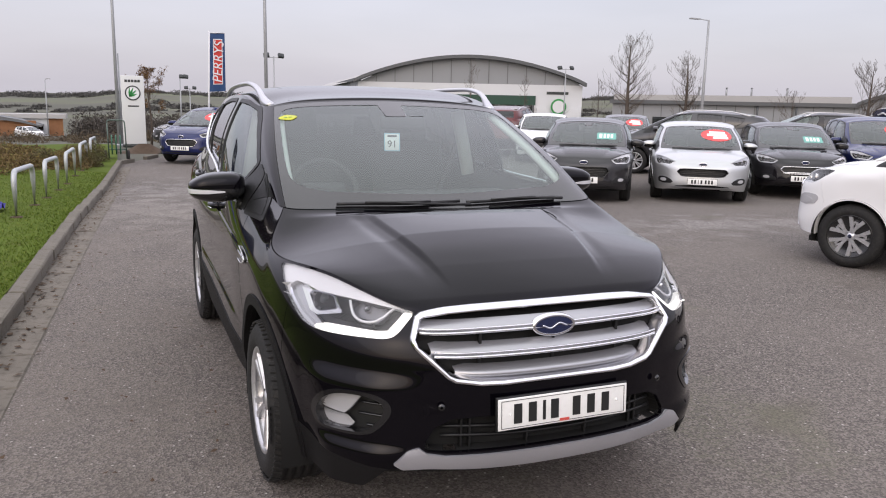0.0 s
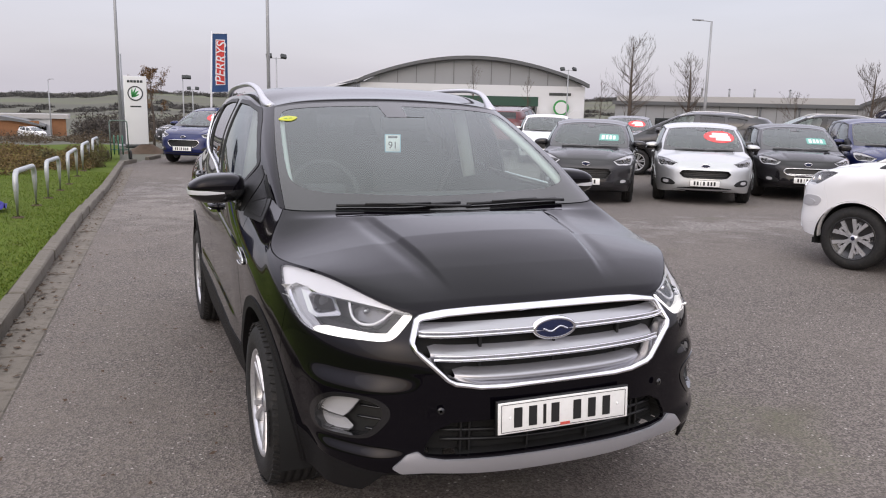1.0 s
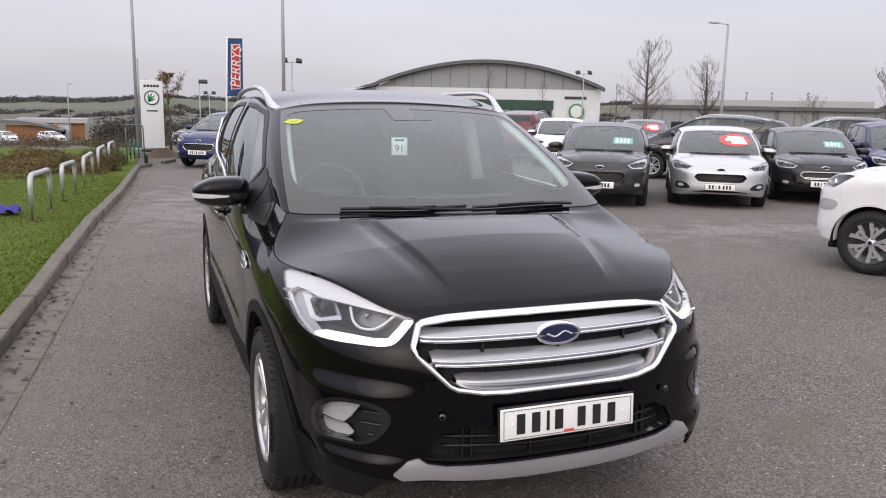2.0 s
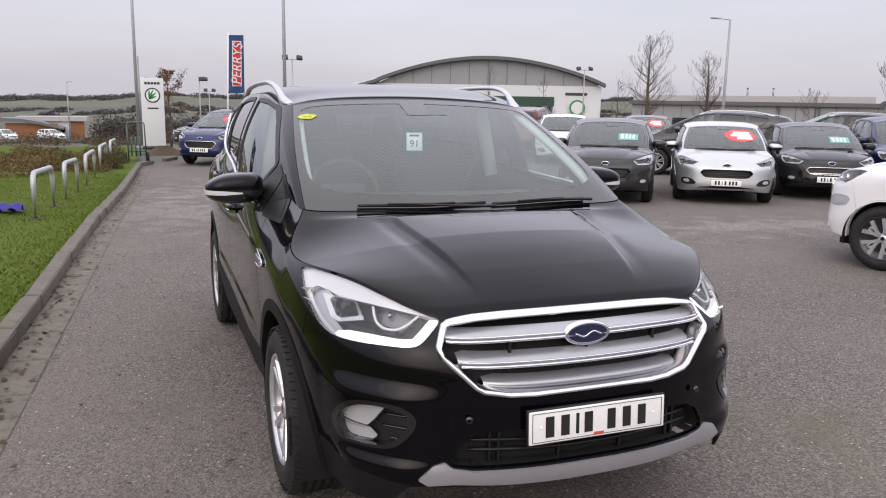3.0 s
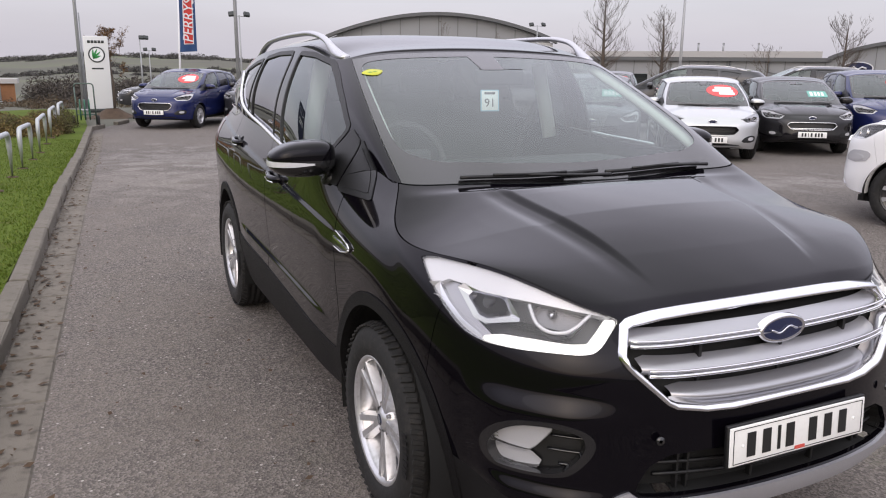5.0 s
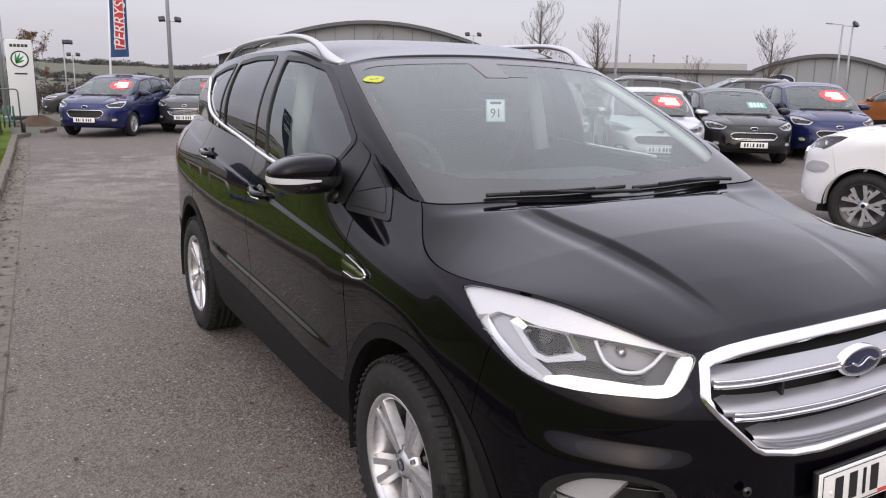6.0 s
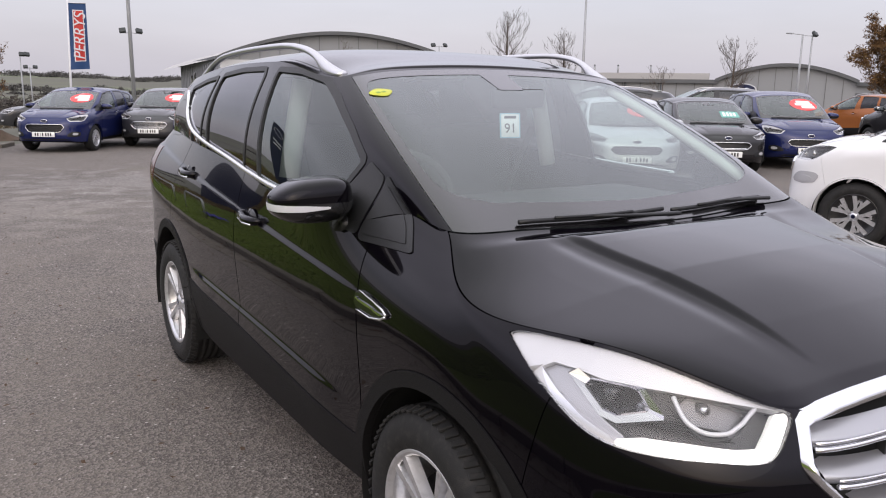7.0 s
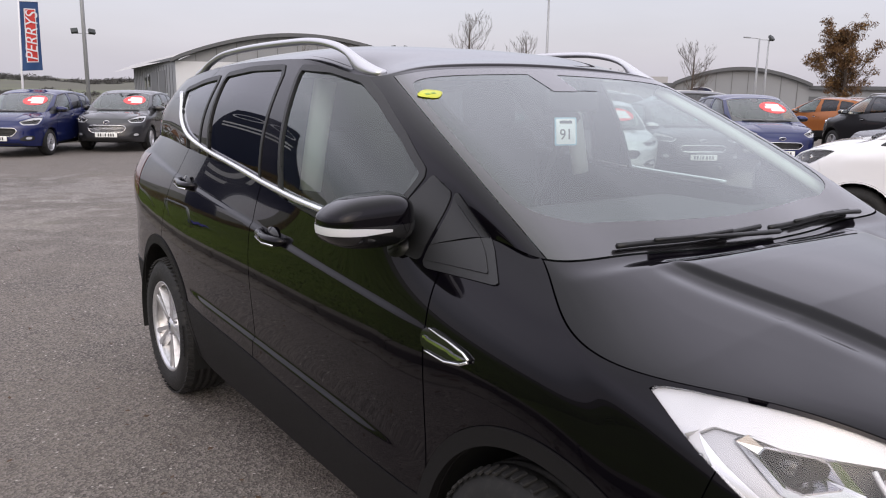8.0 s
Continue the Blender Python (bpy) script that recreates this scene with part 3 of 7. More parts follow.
    part("centre_cap", lathe([(f + .01, .0), (f + .008, .022), (f + .012, .030), (f + .03, .056), (f + .05, .06)], 24).flip(), M_ALLOY, hub)
    part("cap_badge", lathe([(f + .006, .0), (f + .0065, .018), (f + .009, .022)], 20).flip(), M_BADGE, hub)
    if fine:
        for k in range(5):
            a = 2 * math.pi * (k + .5) / 5
            part("wheel_nut", lathe([(f + .018, 0), (f + .018, .008), (f + .03, .0095)], 6, "x", (0, math.sin(a) * .054, math.cos(a) * .054)).flip(), M_CHROME, hub, smooth=False)
    return hub


# ---------- outlines on the skin, in its own parameters (round the car, up the side) ----------
HEADLIGHT = [(4.06, .985), (3.3, .985), (2.7, .985), (2.17, .985), (1.93, .985), (1.87, .955), (2.0, .83), (2.14, .72), (2.29, .676), (2.68, .664), (3.2, .643), (3.56, .638),
             (3.8, .665), (3.92, .745), (4.0, .88)]
FOG = [(3.72, .352), (3.36, .438), (2.8, .457), (2.33, .44), (2.22, .393), (2.46, .324), (2.7, .285), (3.23, .274), (3.66, .272)]
SKID = [(2.40, .135), (1.96, .262), (1.72, .200), (.9, .205), (0, .205), (-.9, .205), (-1.72, .200), (-1.96, .262), (-2.40, .135), (-1.4, .112), (0, .102), (1.4, .112)]
INTAKE = [(1.86, .245), (1.58, .365), (.9, .378), (-.9, .378), (-1.58, .365), (-1.86, .245), (-1.70, .216), (-.9, .222), (.9, .222), (1.70, .216)]
# outlines seen from the side, as (length, height)
WINDOW_F = [(.60, 1.15), (.56, 1.315), (.70, 1.402), (.90, 1.505), (1.03, 1.562), (1.20, 1.594), (1.405, 1.604), (1.29, 1.15)]
WINDOW_R = [(1.51, 1.15), (1.525, 1.607), (1.85, 1.603), (2.135, 1.580), (2.11, 1.15)]
WINDOW_Q = [(2.25, 1.15), (2.195, 1.572), (2.42, 1.552), (2.69, 1.512), (2.635, 1.425), (2.55, 1.355), (2.45, 1.315), (2.42, 1.15)]


SAIL = [(.165, 1.090), (.25, 1.165), (.428, 1.285), (.428, 1.092)]
MIRROR_FOOT = [(.440, 1.105), (.440, 1.275), (.530, 1.315), (.600, 1.16), (.56, 1.118)]
M_SAIL = material("matt_black_panel", (.006, .006, .0065), rough=.42, bump=.15, scale=700)


def side_map(s):
    """The same change of shape that the guide curves take, for outlines seen from the side."""
    def f(poly):
        p = shaped([(0, y, z) for y, z in poly], s)[:, 1:]
        return p
    return f


def make_car(s, at, label, paint_mat, group="", fine=False):
    car = thing("car", label, "car", group, at=at)
    res = 1.0 if fine else s.get("res", .36)
    body, glass = skin(s)
    sm = side_map(s)
    nu = lambda k: max(8, int(k * res))
    yz = lambda h: h.v[:, [1, 2]]
    arch = s.get("arch", .388)
    rz = s["tyre"]
    wheels_y = (0.0, s["base"])
    arches_y = (s.get("arch_y", 0.0), s["base"])

    def arch_far(h, r):
        return np.minimum(*(np.hypot(h.v[:, 1] - y, (h.v[:, 2] - rz) * .985) - r for y in arches_y))
    clad = sm([(-.45, .50), (.465, .475), (1.59, .545), (2.3, .575), (3.0, .60)])

    def clad_line(h):
        return h.v[:, 2] - np.interp(h.v[:, 1], clad[:, 0], clad[:, 1])
    pm, skin_gap = paint_mat, .0028
    cut_head = lambda h: -inside(np.c_[np.abs(h.q[:, 0]) * .1, h.q[:, 1]], np.array(rounded(HEADLIGHT, 2)) * (.1, 1)) if len(h.v) else np.zeros(0)
    inr = lambda poly, t=2: (lambda h: inside(h.q * (.1, 1), rounded(poly, t) * (.1, 1)))
    inr_abs = lambda poly, t=2: (lambda h: inside(np.abs(h.q) * (.1, 1), rounded(poly, t) * (.1, 1)))
    # --- front bumper with its openings
    y_seam = lambda h: -.40 * s["nose"] - .25 * (h.v[:, 2] - .70) - h.v[:, 1]
    front = sheet(body, -5.2, 5.2, nu(360), 0, 1, nu(120)).flip()
    if front.normals()[:, 1].mean() > 0:
        front = front.flip()
    if fine:
        # ledges above and below the fog lamps
        a, v = np.abs(front.q[:, 0]), front.q[:, 1]
        band = step(a, 1.6, 2.7) * (1 - step(a, 3.3, 4.0))
        front = front.moved(band * (.020 * (1 - step(v, .462, .53)) + .016 * (1 - step(v, .20, .262))))
    if fine:
        front = front.clip(lambda h: h.q[:, 1] - np.interp(np.abs(h.q[:, 0]), (0, 1.4, 2.4, 2.8), (.100, .110, .130, 0)))
    is_bumper = front.clip(lambda h: np.minimum(y_seam(h), 1e9) * 1.0).clip(lambda h: arch_far(h, s.get("lip", .446)))
    gh = np.array(s.get("grille", [(.485, .912), (.535, .808), (.385, .662), (-.385, .662), (-.535, .808), (-.485, .912)]))
    gh_r = rounded(gh, 2, .12)
    xz = lambda h: h.v[:, [0, 2]]
    bump = is_bumper.clip(lambda h: -inr_abs(HEADLIGHT)(h) - .0007).clip(lambda h: -inside(xz(h), gh_r))
    lowline = lambda h: h.q[:, 1] - np.interp(np.abs(h.q[:, 0]), (0, 1.95, 2.4, 3.2, 4.2, 5), (.0, .0, .135, .165, .20, .26))
    if fine:
        bump = bump.clip(lambda h: -inr_abs(FOG)(h)).clip(lambda h: -inr(INTAKE, 1)(h)).clip(lambda h: -inr(SKID, 1)(h))
    elif s.get("intake"):
        bump = bump.clip(lambda h: -inside(xz(h), rounded(s["intake"], 1)))
    part("front_bumper", bump.clip(lowline).rim(.015), pm, car)
    under = is_bumper.clip(lambda h: -lowline(h) - .0002)
    if fine:
        under = under.clip(lambda h: -inr(SKID, 1)(h))
    if len(under.t):
        for k in (-1, 1):
            piece = under.clip(lambda h: h.q[:, 0] * k - .0)
            if len(piece.t):
                part("bumper_apron", piece.rim(.012), M_SATIN if s.get("clad", True) else pm, car, "dark grey plastic apron" if s.get("clad", True) else "")
    # --- wings, doors, rear quarters
    sides = [sheet(body, 3.4, 12.0, nu(420), 0, 1, nu(110)), ]
    if sides[0].normals()[:, 0].mean() < 0:
        sides[0] = sides[0].flip()
    half = sides[0]
    if fine:
        # the swage low on the doors and the line through the handles
        y, z = half.v[:, 1], half.v[:, 2]
        on = step(y, .42, .75) * (1 - step(y, 2.0, 2.35))
        half = half.moved(on * .011 * (1 - step(z, .548 + .036 * y, .568 + .036 * y)) + .008 * (1 - step(z, .912 + .084 * y, .932 + .084 * y)) * step(y, .2, .6))
    upper = lambda h: clad_line(h) if s.get("clad", True) else h.q[:, 1] - .06
    doors_y = sm([(.362, 0), (1.495, 0), (2.56, 0)])[:, 0]
    door0, door1, door2 = doors_y
    rear_line = lambda h: (door2 - .16 * np.clip((h.v[:, 2] - .95) / .3, -1, 1) - .30 * np.clip((.80 - h.v[:, 2]) / .45, 0, 1)) - h.v[:, 1]
    for k in (-1, 1):
        turn = (lambda h: h) if k > 0 else (lambda h: h.mirror())
        good = half.clip(lambda h: upper(h)).clip(lambda h: arch_far(h, s.get("lip", .446)))
        part("wing", turn(good.clip(lambda h: -y_seam(h) - skin_gap).clip(lambda h: door0 - skin_gap - h.v[:, 1]).clip(lambda h: -inr_abs(HEADLIGHT)(h) - .0007)).rim(.012), pm, car)
        part("front_door", turn(good.clip(lambda h: h.v[:, 1] - door0 - skin_gap).clip(lambda h: door1 - skin_gap - h.v[:, 1])).rim(.012), pm, car)
        part("rear_door", turn(good.clip(lambda h: h.v[:, 1] - door1 - skin_gap).clip(lambda h: rear_line(h) - skin_gap)).rim(.012), pm, car)
        part("rear_quarter", turn(good.clip(lambda h: -rear_line(h) - skin_gap)).rim(.012), pm, car)
        if s.get("clad", True):
            low = half.clip(lambda h: -upper(h) - .001).clip(lambda h: arch_far(h, s.get("lip", .446))).clip(lambda h: -y_seam(h) - .0)
            part("sill_cladding", turn(low.moved(.004)).rim(.02), M_SATIN, car, "dark grey plastic sill cladding")
        for yy in arches_y:
            ring = half.clip(lambda h: np.hypot(h.v[:, 1] - yy, (h.v[:, 2] - rz) * .985) - arch).clip(lambda h: s.get("lip", .446) - .002 - np.hypot(h.v[:, 1] - yy, (h.v[:, 2] - rz) * .985))
            part("wheel_arch_trim", turn(ring.moved(.006)).rim(.05), M_SATIN if s.get("clad", True) else pm, car, "dark grey plastic wheel arch lip" if s.get("clad", True) else "")
            a = np.linspace(-.25, math.pi + .25, 26)
            arc = np.array([[(x, yy + (arch + .012) * math.cos(t), rz + (arch + .012) * math.sin(t)) for x in np.linspace(.50, .90 * s["wide"], 3)] for t in a])
            part("wheel_arch_liner", turn(Sheet(arc.reshape(-1, 3), quads(26, 3)).flip()), M_SHELL, car)
    # dark shell behind all gaps
    core = sheet(body, -12, 12, nu(220), .02, 1, nu(40))
    core = core.moved(-.02 if core.normals()[:, 0] @ core.v[:, 0] > 0 else .02)
    core = core.clip(lambda h: arch_far(h, arch)).clip(lambda h: np.maximum(-inside(xz(h), gh_r) , h.v[:, 1]))
    if fine:
        core = core.clip(lambda h: -inr_abs(HEADLIGHT)(h)).clip(lambda h: -inr_abs(FOG)(h)).clip(lambda h: -inr(INTAKE, 1)(h))
    part("inner_shell", core, M_SHELL, car)
    fl = .28 if fine else .25
    part("floor_pan", box(1.5 * s["wide"], s["base"] + .9, .06, (0, s["base"] / 2, fl)), M_SHELL, car, smooth=False)
    part("floor_pan", box(1.0, s["base"] + 1.1, .08, (0, s["base"] / 2, fl + .1)), M_SHELL, car, smooth=False)
    # --- bonnet, roof, glasshouse
    bonnet = sheet(bonnet_patch(body, glass, s), .004, .996, nu(340), .012, .995, nu(150))
    if bonnet.normals()[:, 2].mean() < 0:
        bonnet = bonnet.flip()
    part("bonnet", bonnet.rim(.02), pm, car)
    roof = sheet(roof_patch(glass, s), 0, 1, nu(80), 0.0, 1, nu(90))
    if roof.normals()[:, 2].mean() < 0:
        roof = roof.flip()
    part("roof", roof, s.get("roof_mat", pm), car)
    cage = sheet(glass, -3.25, 3.25, nu(230), 0, 1, nu(110))
    flank = sheet(glass, 3.25, 11, nu(460), 0, 1, nu(150))
    if cage.normals()[:, 1].mean() > 0:
        cage, flank = cage.flip(), flank.flip()
    # filler between wing and pillar
    uu = np.linspace(4.9, 7.2, 40)
    low = body(uu, np.ones(40))
    high = glass(np.interp(uu, (4.9, 5, 6, 7.2), (2.9, 3, 5, 6.2)), np.full(40, .03))
    fill = Sheet(np.stack([low - (.006, 0, .02), high - (.006, 0, 0)], 1).reshape(-1, 3), quads(40, 2))
    if fill.normals()[:, 0].mean() < 0:
        fill = fill.flip()
    part("pillar_filler", fill, pm, car)
    part("pillar_filler", fill.mirror(), pm, car)
    wins = [rounded(sm(w), 2, .07) for w in (WINDOW_F, WINDOW_R, WINDOW_Q)]
    screen_in = lambda h: np.minimum(np.minimum((2.93 - np.abs(h.q[:, 0])) * .1, (.985 - h.q[:, 1]) * .4), (h.q[:, 1] + .05))
    rear_glass = lambda h: np.minimum(np.abs(h.q[:, 0]) - 9.6, np.minimum(h.q[:, 1] - .12, .9 - h.q[:, 1]))
    pillars = cage.clip(lambda h: -screen_in(h))
    frame_sheet = flank.clip(lambda h: -rear_glass(h))
    for w in wins:
        frame_sheet = frame_sheet.clip(lambda h: -inside(yz(h), w))
    part("screen_surround", pillars.rim(.02), pm, car)
    part("window_frame", frame_sheet.rim(.02), pm, car)
    part("window_frame", frame_sheet.mirror().rim(.02), pm, car)
    ws = cage.clip(lambda h: screen_in(h) - .0015)
    soft = lambda *d: -.035 * np.log(sum(np.exp(-np.clip(k, -.5, 2) / .035) for k in d))
    edge = lambda h: soft((2.93 - np.abs(h.q[:, 0])) * .20, (.985 - h.q[:, 1]) * .9, (h.q[:, 1] - np.interp(np.abs(h.q[:, 0]), (0, 2, 2.9), (.05, .07, .15))) * .7)
    pod = lambda h: np.minimum((.24 - np.abs(h.q[:, 0] + .02) - .3 * (.98 - h.q[:, 1])) * .2, h.q[:, 1] - .81)
    part("windscreen", ws, M_GLASS, car, "clear curved windscreen with a black border").visible_shadow = False
    part("windscreen_border", ws.moved(.0015).clip(lambda h: np.maximum(.045 - edge(h), pod(h))), M_FRIT, car)
    part("rear_screen", flank.clip(rear_glass) + flank.mirror().clip(rear_glass), M_PRIVACY, car).visible_shadow = False
    for w, mat in zip(wins, (M_SIDEGLASS, s.get("rear_glass", M_PRIVACY), s.get("rear_glass", M_PRIVACY))):
        pane = flank.clip(lambda h: inside(yz(h), w) - .001).moved(-.004)
        seal = flank.clip(lambda h: .010 - np.abs(inside(yz(h), w))).moved(.003).rim(.012)
        for k in (-1, 1):
            part("side_window", pane if k > 0 else pane.mirror(), mat, car).visible_shadow = False
            part("window_seal", seal if k > 0 else seal.mirror(), M_TRIM, car)
    # chrome line under the windows, up the rear edge of the last one
    if s.get("chrome", False):
        for k in (-1, 1):
            q0 = sm([(.80, 1.168), (1.15, 1.180), (1.5, 1.202), (2.05, 1.258), (2.3, 1.290), (2.45, 1.318), (2.56, 1.365), (2.64, 1.425), (2.70, 1.50)])
            t = np.linspace(0, 1, 60)
            d = np.r_[0, np.cumsum(np.linalg.norm(np.diff(q0, axis=0), axis=1))]
            line = np.c_[np.interp(t * d[-1], d, q0[:, 0]), np.interp(t * d[-1], d, q0[:, 1])]
            for _ in range(4):
                line[1:-1] = (line[:-2] + 2 * line[1:-1] + line[2:]) / 4
            near = [flank.v[np.argmin(((flank.v[:, 1:] - p) ** 2).sum(1)), 0] for p in line]
            near = np.convolve(np.pad(near, 3, "edge"), np.ones(7) / 7, "valid")
            part("window_trim", tube(np.c_[k * (near + .006), line], .0105, 8, 1.0), M_BRIGHT, car, "bright chrome strip below the windows")
    if s.get("sticker"):
        price_sticker(car, ws, s["sticker"])
    # --- cabin
    cabin(car, s, body, glass, fine)
    # --- wheels
    for k in (-1, 1):
        for yy in wheels_y:
            wheel(car, (k * (.787 * s["wide"]), yy, rz), k, s, fine)
    # --- lamps
    for k in (-1, 1):
        patch = front.clip(lambda h: h.q[:, 0] * k - 1.0).clip(inr_abs(HEADLIGHT))
        headlight(car, patch, k, s, body, fine)
        if fine:
            fog_lamp(car, front.clip(lambda h: h.q[:, 0] * k - 1.0).clip(inr_abs(FOG)), k, body)
        mirror(car, k, s, pm, fine)
        for yy, zz, xx in ((1.30, 1.030, .918), (2.27, 1.110, .895)):
            y2, z2 = sm([(yy, zz)])[0]
            handle(car, k, (xx * s["wide"], y2, z2), pm)
        tail = half.clip(lambda h: h.v[:, 2] - (.97 * s["z"][3])).clip(lambda h: s["z"][5] - .07 - h.v[:, 2]).clip(lambda h: np.minimum(h.q[:, 0] - 9.15, 10.9 - h.q[:, 0]))
        part("tail_lamp", ((lambda h: h) if k > 0 else (lambda h: h.mirror()))(tail.moved(.002)).rim(.02), M_REDLAMP, car, "smoked red tail lamp")
        side_skin = half.clip(lambda h: 8 - h.q[:, 0]) + flank.clip(lambda h: 6 - h.q[:, 0])
        for poly, mat, text in ((SAIL, M_SAIL, "matt black corner panel before the door"), (MIRROR_FOOT, M_TRIM, "black mirror foot in the window corner")):
            cut = lambda h: inside(yz(h), rounded(sm(poly), 2, .06))
            sail = side_skin.clip(cut).moved(.004 if mat is M_SAIL else .003).rim(.008)
            sail = part("sail_panel", sail if k > 0 else sail.mirror(), mat, car, text)
            if mat is M_SAIL:
                rib = side_skin.clip(lambda h: cut(h) - .018).moved(.0065).rim(.004)
                part("sail_insert", rib if k > 0 else rib.mirror(), mat, sail)
    # --- nose
    nose_y = lambda x, z: float(np.interp(abs(x), nose_x, nose_tab[int(np.clip((z - .2) / .02, 0, len(nose_tab) - 1))]))
    nose_x = np.linspace(0, .6, 13)
    vv = np.linspace(0, 1, 80)
    zz = np.arange(.2, 1.1, .02)
    cols = [body(np.full(80, min(x / .55 * 2.05, 2.4)), vv) for x in nose_x]
    nose_tab = np.array([np.interp(zz, p[:, 2], p[:, 1]) for p in cols]).T
    grille(car, gh, gh_r, nose_y, s, fine)
    if s.get("plate", True):
        plate(car, s.get("plate_z", .573), nose_y, s, fine)
    if fine:
        skid = front.clip(inr(SKID, 1))
        part("skid_plate", skid.moved(.010).rim(.03), M_SKID, car, "matt silver skid plate under the bumper")
        intake(car, nose_y, front.clip(inr(INTAKE, 1)))
        side_vents(car, half)
        # parking sensors in the bumper
        for u, v in ((-1.55, .418), (1.55, .418)):
            p = body(np.array([u, u + .02, u]), np.array([v, v, v + .01]))
            ax = np.cross(p[1] - p[0], p[2] - p[0])
            ax = Vector(ax * (-1 if ax[1] > 0 else 1)).normalized()
            so = part("parking_sensor", lathe([(.002, 0), (.002, .010), (.000, .0125), (-.004, .0125)], 18, "z"), M_GLOSSBLACK, car)
            so.matrix_local = Matrix.Translation(Vector(p[0]) + ax * .019) @ ax.to_track_quat("Z", "Y").to_matrix().to_4x4()
        wipers(car, glass)
    elif s.get("intake"):
        dark = front.clip(lambda h: inside(xz(h), rounded(s["intake"], 1)))
        part("lower_intake", dark.moved(-.03), M_TRIM, car, "black mesh air intake")
        wipers(car, glass)
    else:
        wipers(car, glass)
    if not fine and s.get("fogs", True):
        front_corners(car, front, s)
    if s.get("rails"):
        roof_rails(car, s, glass)
    return car


def front_corners(car, front, s):
    """Dark corner recesses with fog lamps, and a bright lip under the intake."""
    flat = lambda poly: shaped([(x, 0, z) for x, z in poly], s)[:, [0, 2]]
    pod = flat(s.get("pod", [(.49, .44), (.76, .43), (.79, .53), (.74, .575), (.60, .555)]))
    lens = flat(s.get("fog_lens", [(.63, .475), (.735, .47), (.745, .535), (.65, .54)]))
    for k in (-1, 1):
        side = front.clip(lambda h: h.q[:, 0] * k - .5)
        xz = lambda h: np.c_[np.abs(h.v[:, 0]), h.v[:, 2]]
        recess = part("fog_recess", side.clip(lambda h: inside(xz(h), rounded(pod, 1))).moved(.005).rim(.012), s.get("pod_mat", M_TRIM), car, "bumper recess with a fog lamp")
        part("fog_lamp", side.clip(lambda h: inside(xz(h), rounded(lens, 2))).moved(.010).rim(.008), M_RIBBED, recess)
    lip = flat([(.62, .335), (.50, .375), (-.50, .375), (-.62, .335), (-.50, .348), (.50, .348)])
    part("bumper_lip", front.clip(lambda h: inside(h.v[:, [0, 2]], lip)).clip(lambda h: -.3 - h.v[:, 1]).moved(.006).rim(.012), s.get("lip_mat", M_TRIM), car)


def price_sticker(car, ws, kind):
    """A dealer's card behind the windscreen; its small print is shown as bars."""
    if kind == "red":
        el = lambda cu, cv, ru, rv: (lambda h: 1 - np.hypot((h.q[:, 0] - cu) / ru, (h.q[:, 1] - cv) / rv))
        card = part("price_sticker", ws.clip(el(1.25, .60, 1.15, .25)).moved(.003), M_REDTAG, car, "bright red oval price sticker")
        for cu, cv, ru, rv in ((1.25, .70, .62, .05), (1.22, .60, .75, .05), (1.45, .49, .60, .05)):
            piece = ws.clip(lambda h: np.minimum(ru - np.abs(h.q[:, 0] - cu), (rv - np.abs(h.q[:, 1] - cv)) * 4))
            part("text_bar", piece.moved(.006), M_TAG, card)
    else:
        piece = ws.clip(lambda h: np.minimum(.75 - np.abs(h.q[:, 0] - 1.35), (.13 - np.abs(h.q[:, 1] - .42)) * 4))
        card = part("price_card", piece.moved(.003), M_GREENTAG, car, "pale green price card")
        for cu in (.85, 1.15, 1.45, 1.75):
            piece = ws.clip(lambda h: np.minimum(.10 - np.abs(h.q[:, 0] - cu), (.08 - np.abs(h.q[:, 1] - .42)) * 4))
            part("text_bar", piece.moved(.006), M_TAG, card)


